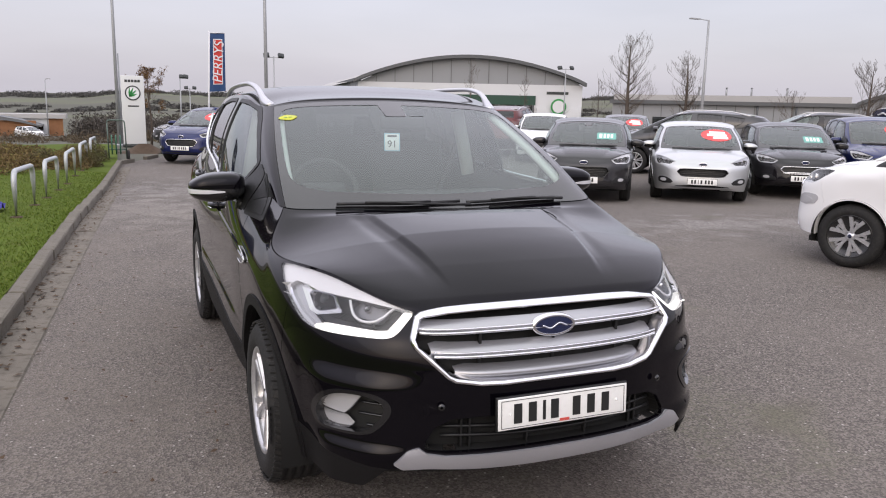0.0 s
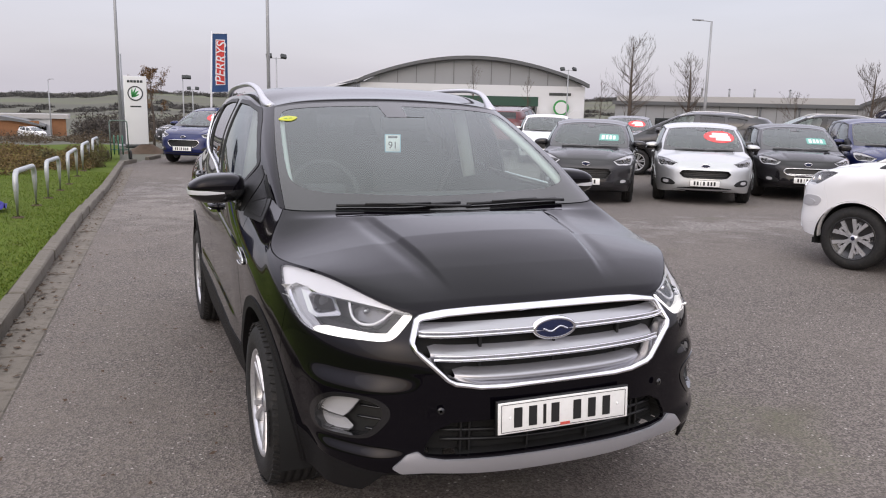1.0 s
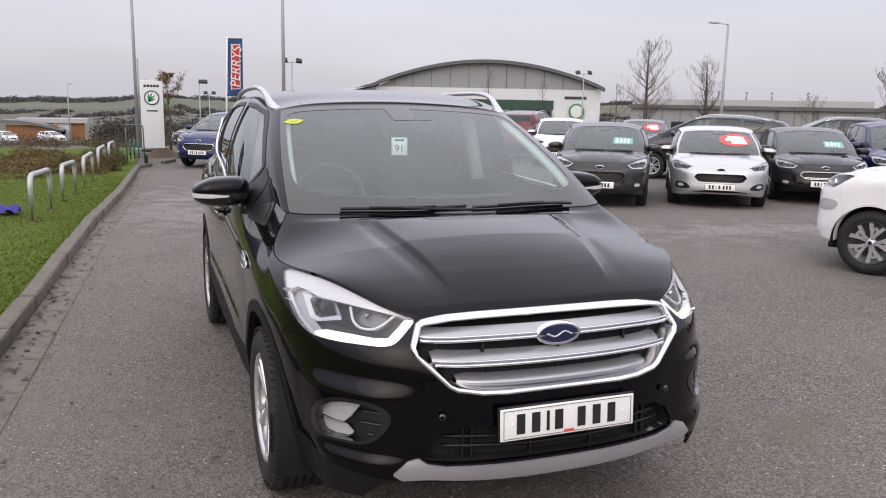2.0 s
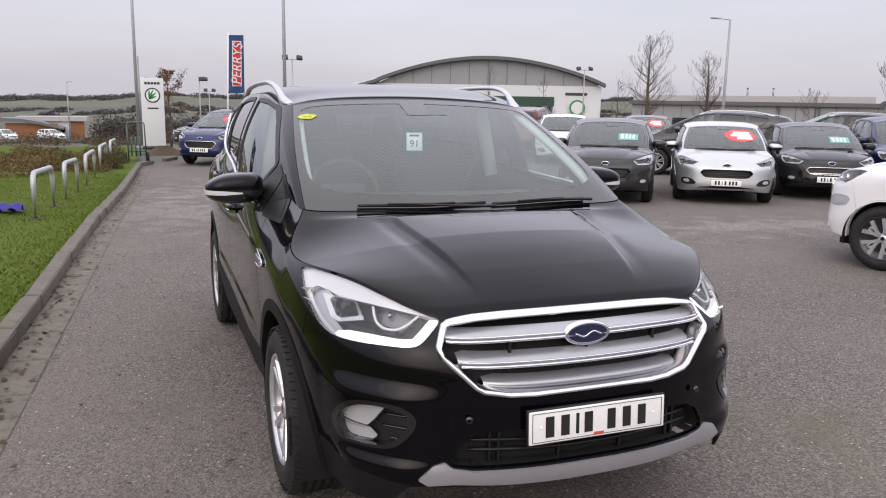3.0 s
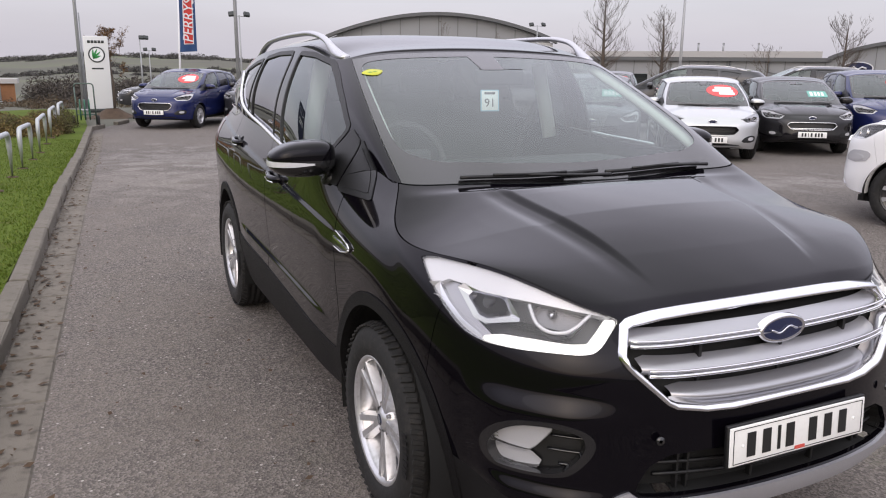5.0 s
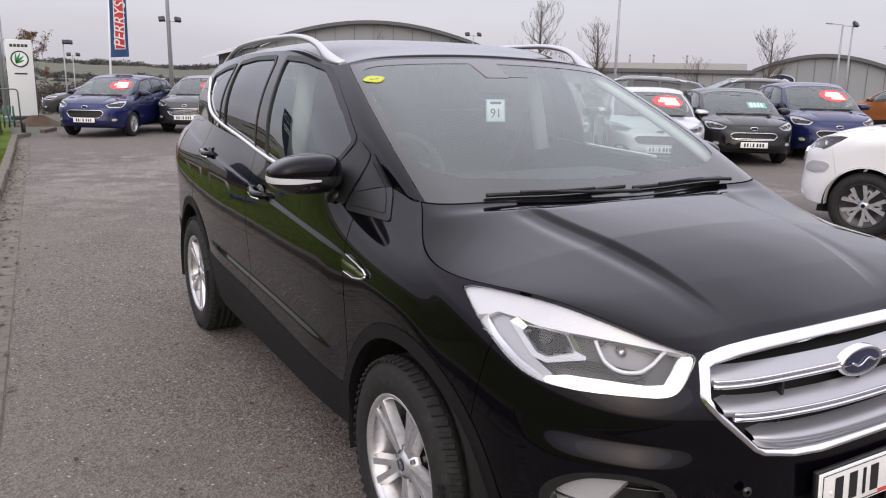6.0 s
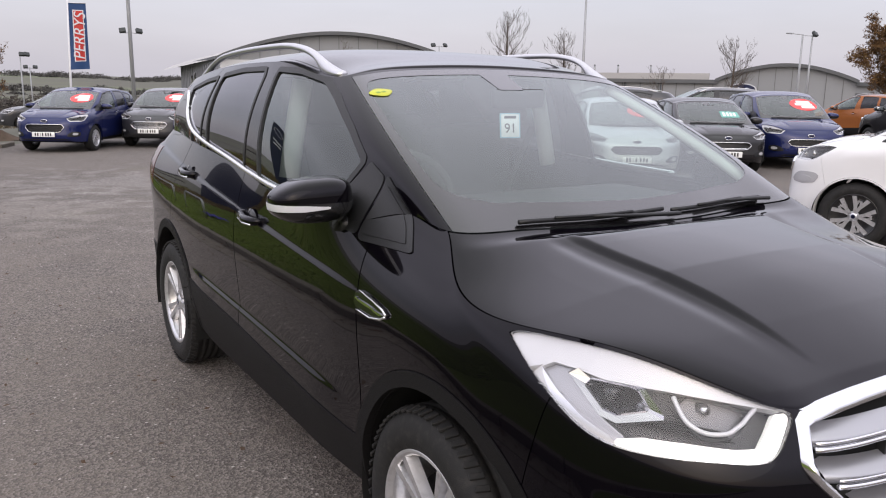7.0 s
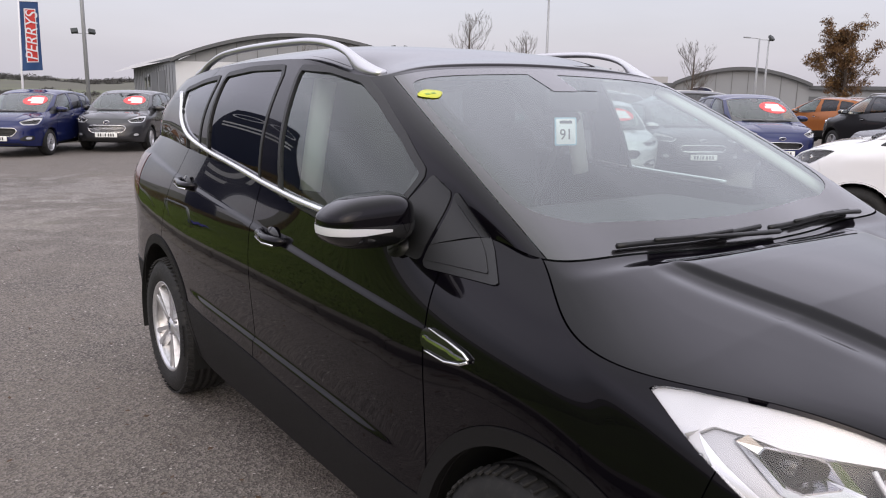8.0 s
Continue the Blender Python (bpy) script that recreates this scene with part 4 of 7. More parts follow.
def cabin(car, s, body, glass, fine):
    zs = s["z"]
    belt, top = zs[4], zs[6]
    y0 = s["base"] / 2.69
    # dashboard: a swept cover under the windscreen
    bm = box(1.36 * s["wide"], .62, .16, (0, .62 * y0, belt - .10), .07, 4)
    part("dashboard", bm, M_CABIN, car)
    part("dashboard", box(1.40 * s["wide"], .25, .10, (0, .36 * y0, belt - .06), .03, 2), M_CABIN, car)
    wheel_rim = tube([(-.37 + .185 * math.cos(a), .98 * y0 + .07 * math.sin(a), belt - .03 + .165 * math.sin(a)) for a in np.linspace(0, 2 * math.pi, 33)], .016, 8, caps=False)
    part("steering_wheel", wheel_rim, M_CABIN, car)
    part("steering_hub", box(.24, .06, .12, (-.37, .99 * y0, belt - .04), .03, 3), M_CABIN, car)
    for k in (-1, 1):
        x = .37 * k
        seat = part("seat", box(.50, .52, .16, (x, 1.38 * y0, belt - .46), .06, 4), M_CLOTH, car)
        part("backrest", box(.48, .15, .62, (x, 1.66 * y0, belt - .10), .065, 4, Matrix.Rotation(-.22, 4, "X")), M_CLOTH, seat)
        part("headrest", box(.27, .10, .20, (x, 1.73 * y0, belt + .31), .045, 4, Matrix.Rotation(-.15, 4, "X")), M_CLOTH, seat)
    bench = part("rear_bench", box(1.26, .5, .16, (0, 2.25 * y0, belt - .44), .06, 3), M_CLOTH, car)
    part("bench_back", box(1.26, .15, .60, (0, 2.55 * y0, belt - .08), .06, 3, Matrix.Rotation(-.2, 4, "X")), M_CLOTH, bench)
    for x in (-.4, .4):
        part("headrest", box(.26, .09, .16, (x, 2.62 * y0, belt + .27), .04, 3), M_CLOTH, bench)
    part("load_cover", box(1.1, .6, .03, (0, 2.95 * y0, belt - .02), .01, 1), M_CABIN, car)
    part("headlining", box(1.22, 1.75 * y0, .02, (0, 2.05 * y0, top - .035), .008, 1), M_PILLAR, car)
    part("cabin_floor", box(1.5, 2.7 * y0, .03, (0, 1.6 * y0, .42)), M_SHELL, car, smooth=False)
    # mirror and sensor pod at the head of the windscreen
    p = glass(np.array([0.0, .12]), np.array([.86, .70]))
    part("rain_sensor_pod", box(.20, .06, .24, tuple(p[0] + (0.0, .070, -.06)), .028, 3, Matrix.Rotation(-.9, 4, "X")), M_SHELL, car)
    part("rear_view_mirror", box(.25, .035, .075, tuple(p[1] + (0, .13, .02)), .016, 3), M_TRIM, car)
    if fine:
        for k in (-1, 1):
            e = glass(np.full(9, 2.72 * k), np.linspace(.14, .93, 9)) + (-k * .004, .045, -.02)
            part("pillar_trim", tube(e, .030, 8, .7), M_PILLAR, car, "pale grey pillar trim")
            e = np.array([(k * .70, 1.44, 1.16), (k * .665, 1.45, 1.35), (k * .62, 1.46, 1.56)])
            part("pillar_trim", tube(e, .045, 8, .7), M_PILLAR, car)
            part("seat_belt", tube([(k * .64, 1.50, 1.35), (k * .58, 1.54, 1.15), (k * .50, 1.56, .95)], .022, 6, .2), M_CABIN, car)


def headlight(car, patch, k, s, body, fine):
    deep = patch.moved(-.060)
    lamp = part("headlight", deep.rim(-.055), M_LAMPDARK, car, "swept-back headlight with a clear cover")
    part("lamp_cover", patch.moved(-.001).rim(.01), M_LENS, lamp)
    au = lambda h: np.abs(h.q[:, 0])
    lidv = lambda h: h.q[:, 1] - np.interp(au(h), (1.85, 2.06, 2.36, 2.67, 3.0, 3.3, 3.48, 3.68, 3.82, 3.92, 4.05), (.985, .975, .942, .912, .888, .874, .885, .885, .845, .72, .6))
    stripv = lambda h: np.interp(au(h), (1.85, 2.02, 2.14, 2.28, 2.48, 2.89, 3.24, 3.5, 3.6), (.99, .955, .846, .748, .728, .714, .694, .66, .6)) - h.q[:, 1]
    cheek = lambda h: au(h) - np.interp(h.q[:, 1], (.60, .66, .70, .76, .85, .90), (3.45, 3.52, 3.70, 3.78, 3.82, 3.84))
    lid = s.get("lid_mat", M_EYELID)
    part("lamp_bezel", patch.moved(-.012).clip(lidv).rim(.03), lid, lamp, "white silver upper bezel" if lid is M_EYELID else "dark lamp bezel")
    part("daylight_strip", patch.moved(-.014).clip(stripv).clip(lambda h: 3.56 - au(h)).rim(.02), M_DRL if fine else M_EYELID, lamp, "lit white daytime running strip" if fine else "")
    part("lamp_cheek", patch.moved(-.010).clip(cheek).clip(lambda h: -lidv(h) - .002).clip(lambda h: -np.minimum(stripv(h), 3.56 - au(h)) - .002).rim(.03), M_CHROME if fine else M_EYELID, lamp, "polished outer reflector")
    if not fine:
        for u, r in ((3.15, .040), (2.6, .036)):
            c = body(np.array([u * k]), np.array([.80]))[0]
            part("reflector", lathe([(.03, 0), (.02, r * .6), (-.008, r), (-.012, r + .005)], 18, "y", tuple(c + (0, .030, 0))), M_REFLECTOR, lamp)
        return
    inward = np.array([-k * .42, .88, -.10])
    at = lambda q, d: body(np.array([p[0] for p in q]) * k, np.array([p[1] for p in q])) + inward * d
    pane = patch.moved(-.030).clip(lambda h: -cheek(h) - .002).clip(lambda h: au(h) - np.interp(h.q[:, 1], (.68, .72, .85, .90), (3.42, 3.50, 3.56, 3.50))).clip(lambda h: -lidv(h) - .002)
    part("lamp_panel", pane.rim(.02), M_LAMPPANEL, lamp)
    # outer lamp: a faceted bright frame round a dark square lens
    ring0 = [(3.56, .85), (3.46, .882), (3.08, .884), (3.0, .876), (2.94, .792), (2.96, .774), (3.38, .712), (3.5, .722)]
    ring1 = [(3.44, .825), (3.38, .850), (3.10, .862), (3.05, .858), (3.03, .800), (3.05, .790), (3.32, .742), (3.40, .748)]
    ring2 = [(3.37, .815), (3.34, .832), (3.10, .850), (3.07, .846), (3.06, .806), (3.08, .798), (3.30, .756), (3.35, .760)]
    rows = [at(ring0, .022), at(ring0, .014), at(ring1, .030), at(ring1, .024), at(ring2, .050)]
    v = np.vstack(rows)
    i = np.arange(40).reshape(5, 8)
    j = np.roll(i, -1, 1)
    part("projector_frame", Sheet(v, np.vstack([np.c_[i[:-1].ravel(), i[1:].ravel(), j[1:].ravel()], np.c_[i[:-1].ravel(), j[1:].ravel(), j[:-1].ravel()]])), M_FACET, lamp, "faceted bright projector frame", smooth=False)
    c = at([(3.21, .805)], .062)[0]
    m = Vector(-inward).to_track_quat("Z", "Y").to_matrix().to_4x4()
    v = np.vstack([at(ring2, .052), at([(3.21, .805)], .052)])
    part("projector_backing", Sheet(v, np.array([(n, (n + 1) % 8, 8) for n in range(8)])), M_SHELL, lamp, smooth=False)
    ob = part("projector_lens", lathe([(.016, 0), (.013, .012), (.006, .021), (-.006, .027), (-.02, .028)], 28, "z"), M_GLOSSBLACK, lamp)
    ob.matrix_local = Matrix.Translation(c) @ m
    # inner lamp: a dished reflector over a bright U-shaped line
    cup = [(2.79, .890), (2.775, .784), (2.69, .754), (2.46, .776), (2.32, .836), (2.20, .930), (2.45, .925)]
    dish = patch.clip(lambda h: inside(np.abs(h.q) * (.1, 1), rounded(cup, 1) * (.1, 1)))
    part("inner_reflector", dish.moved(-.046).rim(-.03), M_DISH, lamp)
    c = at([(2.56, .850)], .040)[0]
    ob = part("bulb_shield", lathe([(.012, 0), (.010, .008), (-.004, .013), (-.03, .016)], 20, "z"), M_REFLECTOR, lamp)
    ob.matrix_local = Matrix.Translation(c) @ m
    q = np.array([(2.79, .878), (2.785, .83), (2.775, .784), (2.69, .754), (2.58, .758), (2.46, .776), (2.32, .836), (2.17, .938)])
    w = np.linspace(0, 1, 40)
    d = np.r_[0, np.cumsum(np.hypot(*(np.diff(q, axis=0) * (.25, 1)).T))]
    line = np.c_[np.interp(w * d[-1], d, q[:, 0]), np.interp(w * d[-1], d, q[:, 1])]
    pts = at(line, .022)
    for _ in range(3):
        pts[1:-1] = (pts[:-2] + 2 * pts[1:-1] + pts[2:]) / 4
    part("chrome_line", tube(pts, .0052, 8), M_EYELID, lamp)
    for n in range(5):
        u = np.linspace(3.30 - n * .05, 2.42 + n * .02, 14)
        part("heat_fin", tube(at([(x, .722 + n * .010 + .004 * (3.3 - x)) for x in u], .046), .0022, 5), M_TRIM, lamp)


def fog_lamp(car, patch, k, body):
    lamp = part("fog_lamp", patch.moved(-.045).rim(-.045), M_TRIM, car, "black fog lamp recess with clear lamps")
    part("recess_frame", patch.clip(lambda h: .012 - inside(np.abs(h.q) * (.1, 1), rounded(FOG, 2) * (.1, 1))).moved(.003).rim(.04), M_GLOSSBLACK, lamp)
    up = [(3.70, .352), (3.47, .424), (3.36, .432), (2.78, .440), (2.76, .432), (3.0, .372), (3.10, .352)]
    low = [(3.70, .334), (3.08, .344), (2.96, .318), (3.02, .300), (3.3, .288), (3.60, .286)]
    for poly, off, name in ((up, -.004, "indicator_lens"), (low, -.012, "fog_lens")):
        piece = patch.clip(lambda h: inside(np.abs(h.q) * (.1, 1), np.array(poly) * (.1, 1)))
        part(name, piece.moved(off).rim(.02), M_LENS, lamp)
        part("lamp_reflector", piece.moved(off - .02), M_RIBBED, lamp)
        if name == "indicator_lens":
            for j in range(7):
                v = .362 + j * .0105
                u0, u1 = np.interp(v, (.352, .43), (3.66, 3.42)), np.interp(v, (.352, .375, .43), (3.08, 3.0, 2.80))
                t = np.linspace(u0, u1, 8)
                part("lens_rib", tube(body(t * k, np.full(8, v)) + np.array([k * .5, -.8, 0]) * (-.012), .0035, 6), M_REFLECTOR, lamp)
            c = body(np.array([3.2 * k]), np.array([.41]))[0]
            part("bulb", lathe([(.02, 0), (.015, .012), (0, .016), (-.02, .012)], 14, "y", tuple(c + np.array([-k * .015, .022, 0]))), M_AMBER, lamp)
    for j, (u0, u1, v) in enumerate(((2.80, 2.28, .405), (2.86, 2.30, .362), (2.74, 2.45, .318))):
        t = np.linspace(u0, u1, 8)
        part("fin", tube(body(t * k, np.full(8, v)) + np.array([k * .5, -.8, 0]) * (-.018), .007, 6, .6), M_GLOSSBLACK, lamp)


def mirror(car, k, s, pm, fine):
    y0 = s["base"] / 2.69
    z = s["z"][4] + .055
    x = .985 * s["wide"]
    n1, n2 = (40, 24) if fine else (18, 12)
    a, b = np.meshgrid(np.linspace(0, 2 * np.pi, n1), np.linspace(-np.pi / 2, np.pi / 2, n2), indexing="ij")
    sp = lambda w, e: np.sign(w) * np.abs(w) ** e
    px = sp(np.cos(b), .6) * sp(np.cos(a), .55) * .128
    py = sp(np.cos(b), .7) * sp(np.sin(a), .8)
    py = np.where(py < 0, py * .10, py * .045)
    pz = sp(np.sin(b), .55) * .068
    pz = np.where(pz > 0, pz * (1.0 - .12 * (px / .128) - .38 * np.clip(px / .128, 0, 1) ** 2), pz * (1 - .22 * np.clip(px / .128, -1, 1) ** 2))
    v = np.stack([px, py, pz], -1).reshape(-1, 3)
    shell = Sheet(v, quads(n1, n2), np.zeros((len(v), 2)))
    if (shell.normals() * shell.v).sum() < 0:
        shell = shell.flip()
    c = np.array([x + .004, .545 * y0, z + .002]) - ((.055, -.05, 0) if fine and k > 0 else (0, 0, 0))
    put = lambda h: (lambda g: g if k > 0 else g.mirror())(Sheet(h.v @ np.array([[math.cos(.10), math.sin(.10), 0], [-math.sin(.10), math.cos(.10), 0], [0, 0, 1]]) + c, h.t, h.q))
    hull = part("mirror", put(shell), pm, car, "door mirror in a lacquered shell")
    lowcap = shell.clip(lambda h: -.002 - h.v[:, 2]).moved(.0015)
    part("mirror_base", put(lowcap).rim(.008), M_GLOSSBLACK, hull)
    sig = shell.clip(lambda h: np.minimum(-.004 - h.v[:, 2], h.v[:, 2] + .016 + .11 * np.clip(h.v[:, 0] + .05, 0, .07))).clip(lambda h: np.minimum(.005 - h.v[:, 1], h.v[:, 0] + .035))
    part("mirror_indicator", put(sig.moved(.003)).rim(.006), M_EYELID if fine else M_LENS, hull, "clear indicator strip")
    glassy = shell.clip(lambda h: h.v[:, 1] - .038)
    part("mirror_glass", put(glassy.moved(.002)), M_CHROME, hull)
    arm = np.array([(k * (x - .09), .53 * y0, z - .055), (k * .90 * s["wide"], .53 * y0, z - .075), (k * .85 * s["wide"], .53 * y0, z - .075)])
    part("mirror_arm", tube(arm, [.03, .04, .045], 10, .75), M_TRIM, hull)


def handle(car, k, at, pm):
    x, y, z = at
    pts = [(k * (x - .012), y - .105, z), (k * (x + .018), y - .075, z - .003), (k * (x + .026), y, z - .004), (k * (x + .018), y + .075, z + .004), (k * (x - .012), y + .105, z + .008)]
    h = part("door_handle", tube(pts, [.010, .014, .015, .014, .010], 10, 1.2), pm, car)
    part("handle_strip", tube([(p[0] + k * .010, p[1], p[2] - .012) for p in pts[1:4]], .004, 6), M_CHROME, h)
    cup = lathe([(-.004, .002), (-.003, .03), (.004, .045)], 20, "x", (0, 0, 0))
    c = part("handle_recess", Sheet(cup.v * (1, 1.25, .8) + (k * (x - .001), y, z), cup.t), M_GLOSSBLACK, h)


def grille(car, gh, gh_r, nose_y, s, fine):
    style = s.get("front", "hex")
    gm = M_CHROME if s.get("chrome_grille", True) else M_GLOSSBLACK
    # frame that follows the bowed nose
    def ring(scale_in, off, d):
        p = np.array(gh_r)
        c = np.array([0, gh_r[:, 1].mean()])
        q = []
        for i in range(len(p)):
            t = p[(i + 1) % len(p)] - p[i - 1]
            n = np.array([t[1], -t[0]]) / np.linalg.norm(t)
            if n @ (p[i] - c) < 0:
                n = -n
            q.append(p[i] - n * scale_in)
        return np.array([(x, nose_y(x, z) + d, z) for x, z in q]) + (0, off, 0)
    w = s.get("frame_wide", .018)
    rows = [ring(-.002, .012, 0), ring(-.001, -.010, 0), ring(w * .35, -.018, 0), ring(w * .8, -.012, 0), ring(w, .004, 0), ring(w + .012, .055, 0)]
    v = np.vstack(rows)
    n = len(gh_r)
    i = np.arange(len(rows) * n).reshape(len(rows), n)
    j = np.roll(i, -1, 1)
    fr = Sheet(v, np.vstack([np.c_[i[:-1].ravel(), i[1:].ravel(), j[1:].ravel()], np.c_[i[:-1].ravel(), j[1:].ravel(), j[:-1].ravel()]]))
    g = part("grille", fr, gm, car, s.get("grille_label", ""))
    zs = gh[:, 1]
    zlo, zhi = zs.min(), zs.max()
    width = lambda z: float(np.interp(z, (gh[2][1], gh[1][1], gh[0][1]), (gh[2][0], gh[1][0], gh[0][0])))
    # dark mesh behind
    n = 24
    X, Z = np.meshgrid(np.linspace(-1, 1, n), np.linspace(zlo, zhi, 10), indexing="ij")
    v = np.array([(x * width(z), nose_y(x * width(z), z) + .06, z) for x, z in zip(X.ravel(), Z.ravel())])
    part("grille_mesh", Sheet(v, quads(n, 10)), M_SHELL if fine else M_TRIM, g, smooth=False)
    if style == "kuga":
        for z, bh, wide in ((.838, .036, .045), (.760, .040, .06), (.690, .034, .07)):
            xs = np.linspace(-width(z) + wide * .55, width(z) - wide * .55, 40)
            prof = [(.052, bh), (.030, bh * .75), (.008, .018), (.0, .010), (.012, -.004), (.05, -.010)]
            rows = np.array([[(x, nose_y(x, z) + d + .002 + .03 * max(0, (abs(x) / xs[-1]) ** 8), z + h) for d, h in prof] for x in xs])
            sl = part("slat", Sheet(rows.reshape(-1, 3), quads(len(xs), len(prof))), M_SILVER, g, "satin silver slat with a chrome edge")
            if z > .7:
                for up, r in ((.0135, .0035), (.000, .0065)):
                    line = np.array([(x, nose_y(x, z) + .003, z + up + .006 * (abs(x) / xs[-1]) ** 10) for x in xs])
                    part("chrome_strip", tube(line, r, 8, .9), M_CHROME, sl)
        for x in (-.28, .28, 0):
            part("grille_post", box(.010, .02, .16, (x, nose_y(x, .76) + .05, .77)), M_TRIM, g, smooth=False)
    elif style == "bars":
        for z in np.linspace(zlo + .03, zhi - .035, s.get("bars", 3)):
            xs = np.linspace(-width(z) + .02, width(z) - .02, 16)
            part("slat", tube(np.array([(x, nose_y(x, z) + .012, z) for x in xs]), .008, 6), M_CHROME if s.get("chrome_bars") else M_GLOSSBLACK, g)
    elif style == "mesh":
        for z in np.arange(zlo + .02, zhi - .01, .03):
            xs = np.linspace(-width(z) + .02, width(z) - .02, 16)
            part("slat", tube(np.array([(x, nose_y(x, z) + .025, z) for x in xs]), .005, 5), s.get("mesh_mat", M_GLOSSBLACK), g)
    # oval badge
    bz = s.get("badge_z", .842)
    by = nose_y(0, min(bz, .88)) - .022
    k = .0875 if fine else .075
    a = np.linspace(0, 2 * np.pi, 40, endpoint=False)
    def oval(rx, rz, y):
        return np.stack([rx * np.cos(a), np.full(40, y), rz * np.sin(a)], -1)
    rows = [oval(k, k * .475, by + .02), oval(k, k * .475, by + .002), oval(k * .95, k * .44, by - .003), oval(k * .86, k * .36, by - .001)]
    v = np.vstack(rows) + (0, 0, bz)
    i = np.arange(160).reshape(4, 40)
    j = np.roll(i, -1, 1)
    bd = part("badge", Sheet(v, np.vstack([np.c_[i[:-1].ravel(), i[1:].ravel(), j[1:].ravel()], np.c_[i[:-1].ravel(), j[1:].ravel(), j[:-1].ravel()]])), M_CHROME, g, "oval badge with a chrome rim")
    v = np.vstack([oval(k * .87, k * .37, by - .001), [(0, by - .005, 0)]]) + (0, 0, bz)
    part("badge_field", Sheet(v, np.c_[np.full(40, 40), np.roll(np.arange(40), -1), np.arange(40)].astype(int)), M_BADGE, bd)
    if fine:
        # a plain swash in place of the maker's name
        part("badge_swash", tube([(x, by - .0075 + abs(x) * .03, bz + .009 * math.sin(x * 75) * math.cos(x * 22)) for x in np.linspace(-.05, .05, 30)], .0022, 6, 1.4), M_CHROME, bd)


def plate(car, z, nose_y, s, fine):
    y = nose_y(0, z) - .018
    lean = Matrix.Rotation(-.06, 4, "X")
    base = part("number_plate", box(.52, .006, .111, (0, y - .006, z), .003, 2, lean), M_PLATE, car, "white number plate with dark characters blanked as bars")
    part("plate_holder", box(.530, .014, .121, (0, y + .003, z), .004, 2, lean), M_TRIM, base)
    xs = [-.185, -.128, -.082, -.040, .048, .108, .168] if fine else [-.18, -.125, -.07, -.015, .06, .115, .17]
    for i, x in enumerate(xs):
        wd = .032 if i != 2 else .012
        part("character_bar", box(wd, .002, .070, (x, y - .0105, z), .001, 1, lean), M_INK, base, smooth=False)
    if fine:
        for zz in (-.048, .048):
            part("plate_border", box(.496, .0016, .0016, (0, y - .0098 + zz * .06, z + zz), turn=lean), M_INK, base, smooth=False)
        for xx in (-.248, .248):
            part("plate_border", box(.0016, .0016, .096, (xx, y - .0098, z), turn=lean), M_INK, base, smooth=False)
        part("maker_bar", box(.038, .002, .010, (.0, y - .0128, z - .044), turn=lean), M_REDINK, base, smooth=False)
        for xx in (-.215, .215):
            part("plate_screw", lathe([(-.002, 0), (-.0015, .005), (.001, .006)], 12, "y", (xx, y - .0098, z)), M_PLATE, base)


def intake(car, nose_y, patch):
    inn = part("lower_intake", patch.moved(-.06).rim(-.06), M_SHELL, car, "black lower air intake with bars")
    for z in (.475, .508):
        xs = np.linspace(-.43, .43, 24)
        part("bar", tube(np.array([(x, nose_y(x, z) + .030, z + .01 * (abs(x) / .43) ** 2) for x in xs]), .006, 6), M_TRIM, inn)
    for x in (-.36, -.33, -.12, .12, .33, .36):
        part("bar", box(.008, .02, .12, (x, nose_y(x, .49) + .035, .495), .002, 1), M_TRIM, inn, smooth=False)


def side_vents(car, half):
    """Chrome-edged vents behind the front wheels."""
    poly = [(.372, .945), (.330, .967), (.185, .940), (.162, .924), (.19, .905), (.262, .892), (.368, .902)]
    for k in (-1, 1):
        piece = half.clip(lambda h: inside(h.v[:, [1, 2]], rounded(poly, 2))).clip(lambda h: 8 - h.q[:, 0])
        t = (lambda h: h) if k > 0 else (lambda h: h.mirror())
        vent = part("side_vent", t(piece.moved(.004)).rim(.012), M_GLOSSBLACK, car, "black wing vent edged in chrome")
        d = lambda h: inside(h.v[:, [1, 2]], rounded(poly, 2))
        for pts in ([(.335, .960), (.26, .950), (.190, .937), (.168, .926)], [(.345, .901), (.262, .896), (.20, .907), (.170, .921)]):
            q = np.array(pts)
            w = np.linspace(0, 1, 16)
            yy, zz = (np.interp(w, np.linspace(0, 1, len(q)), q[:, j]) for j in (0, 1))
            xx = np.array([piece.v[np.argmin((piece.v[:, 1] - a) ** 2 + (piece.v[:, 2] - b) ** 2), 0] for a, b in zip(yy, zz)])
            part("chrome_edge", tube(np.c_[k * (xx + .008), yy, zz], np.linspace(.0022, .0042, 16), 8), M_BRIGHT, vent)
        mid = piece.clip(lambda h: .004 - np.abs(h.v[:, 2] - .923 - (h.v[:, 1] - .25) * .10)).clip(lambda h: d(h) - .012)
        part("chrome_blade", t(mid.moved(.008)).rim(.006), M_CHROME, vent)


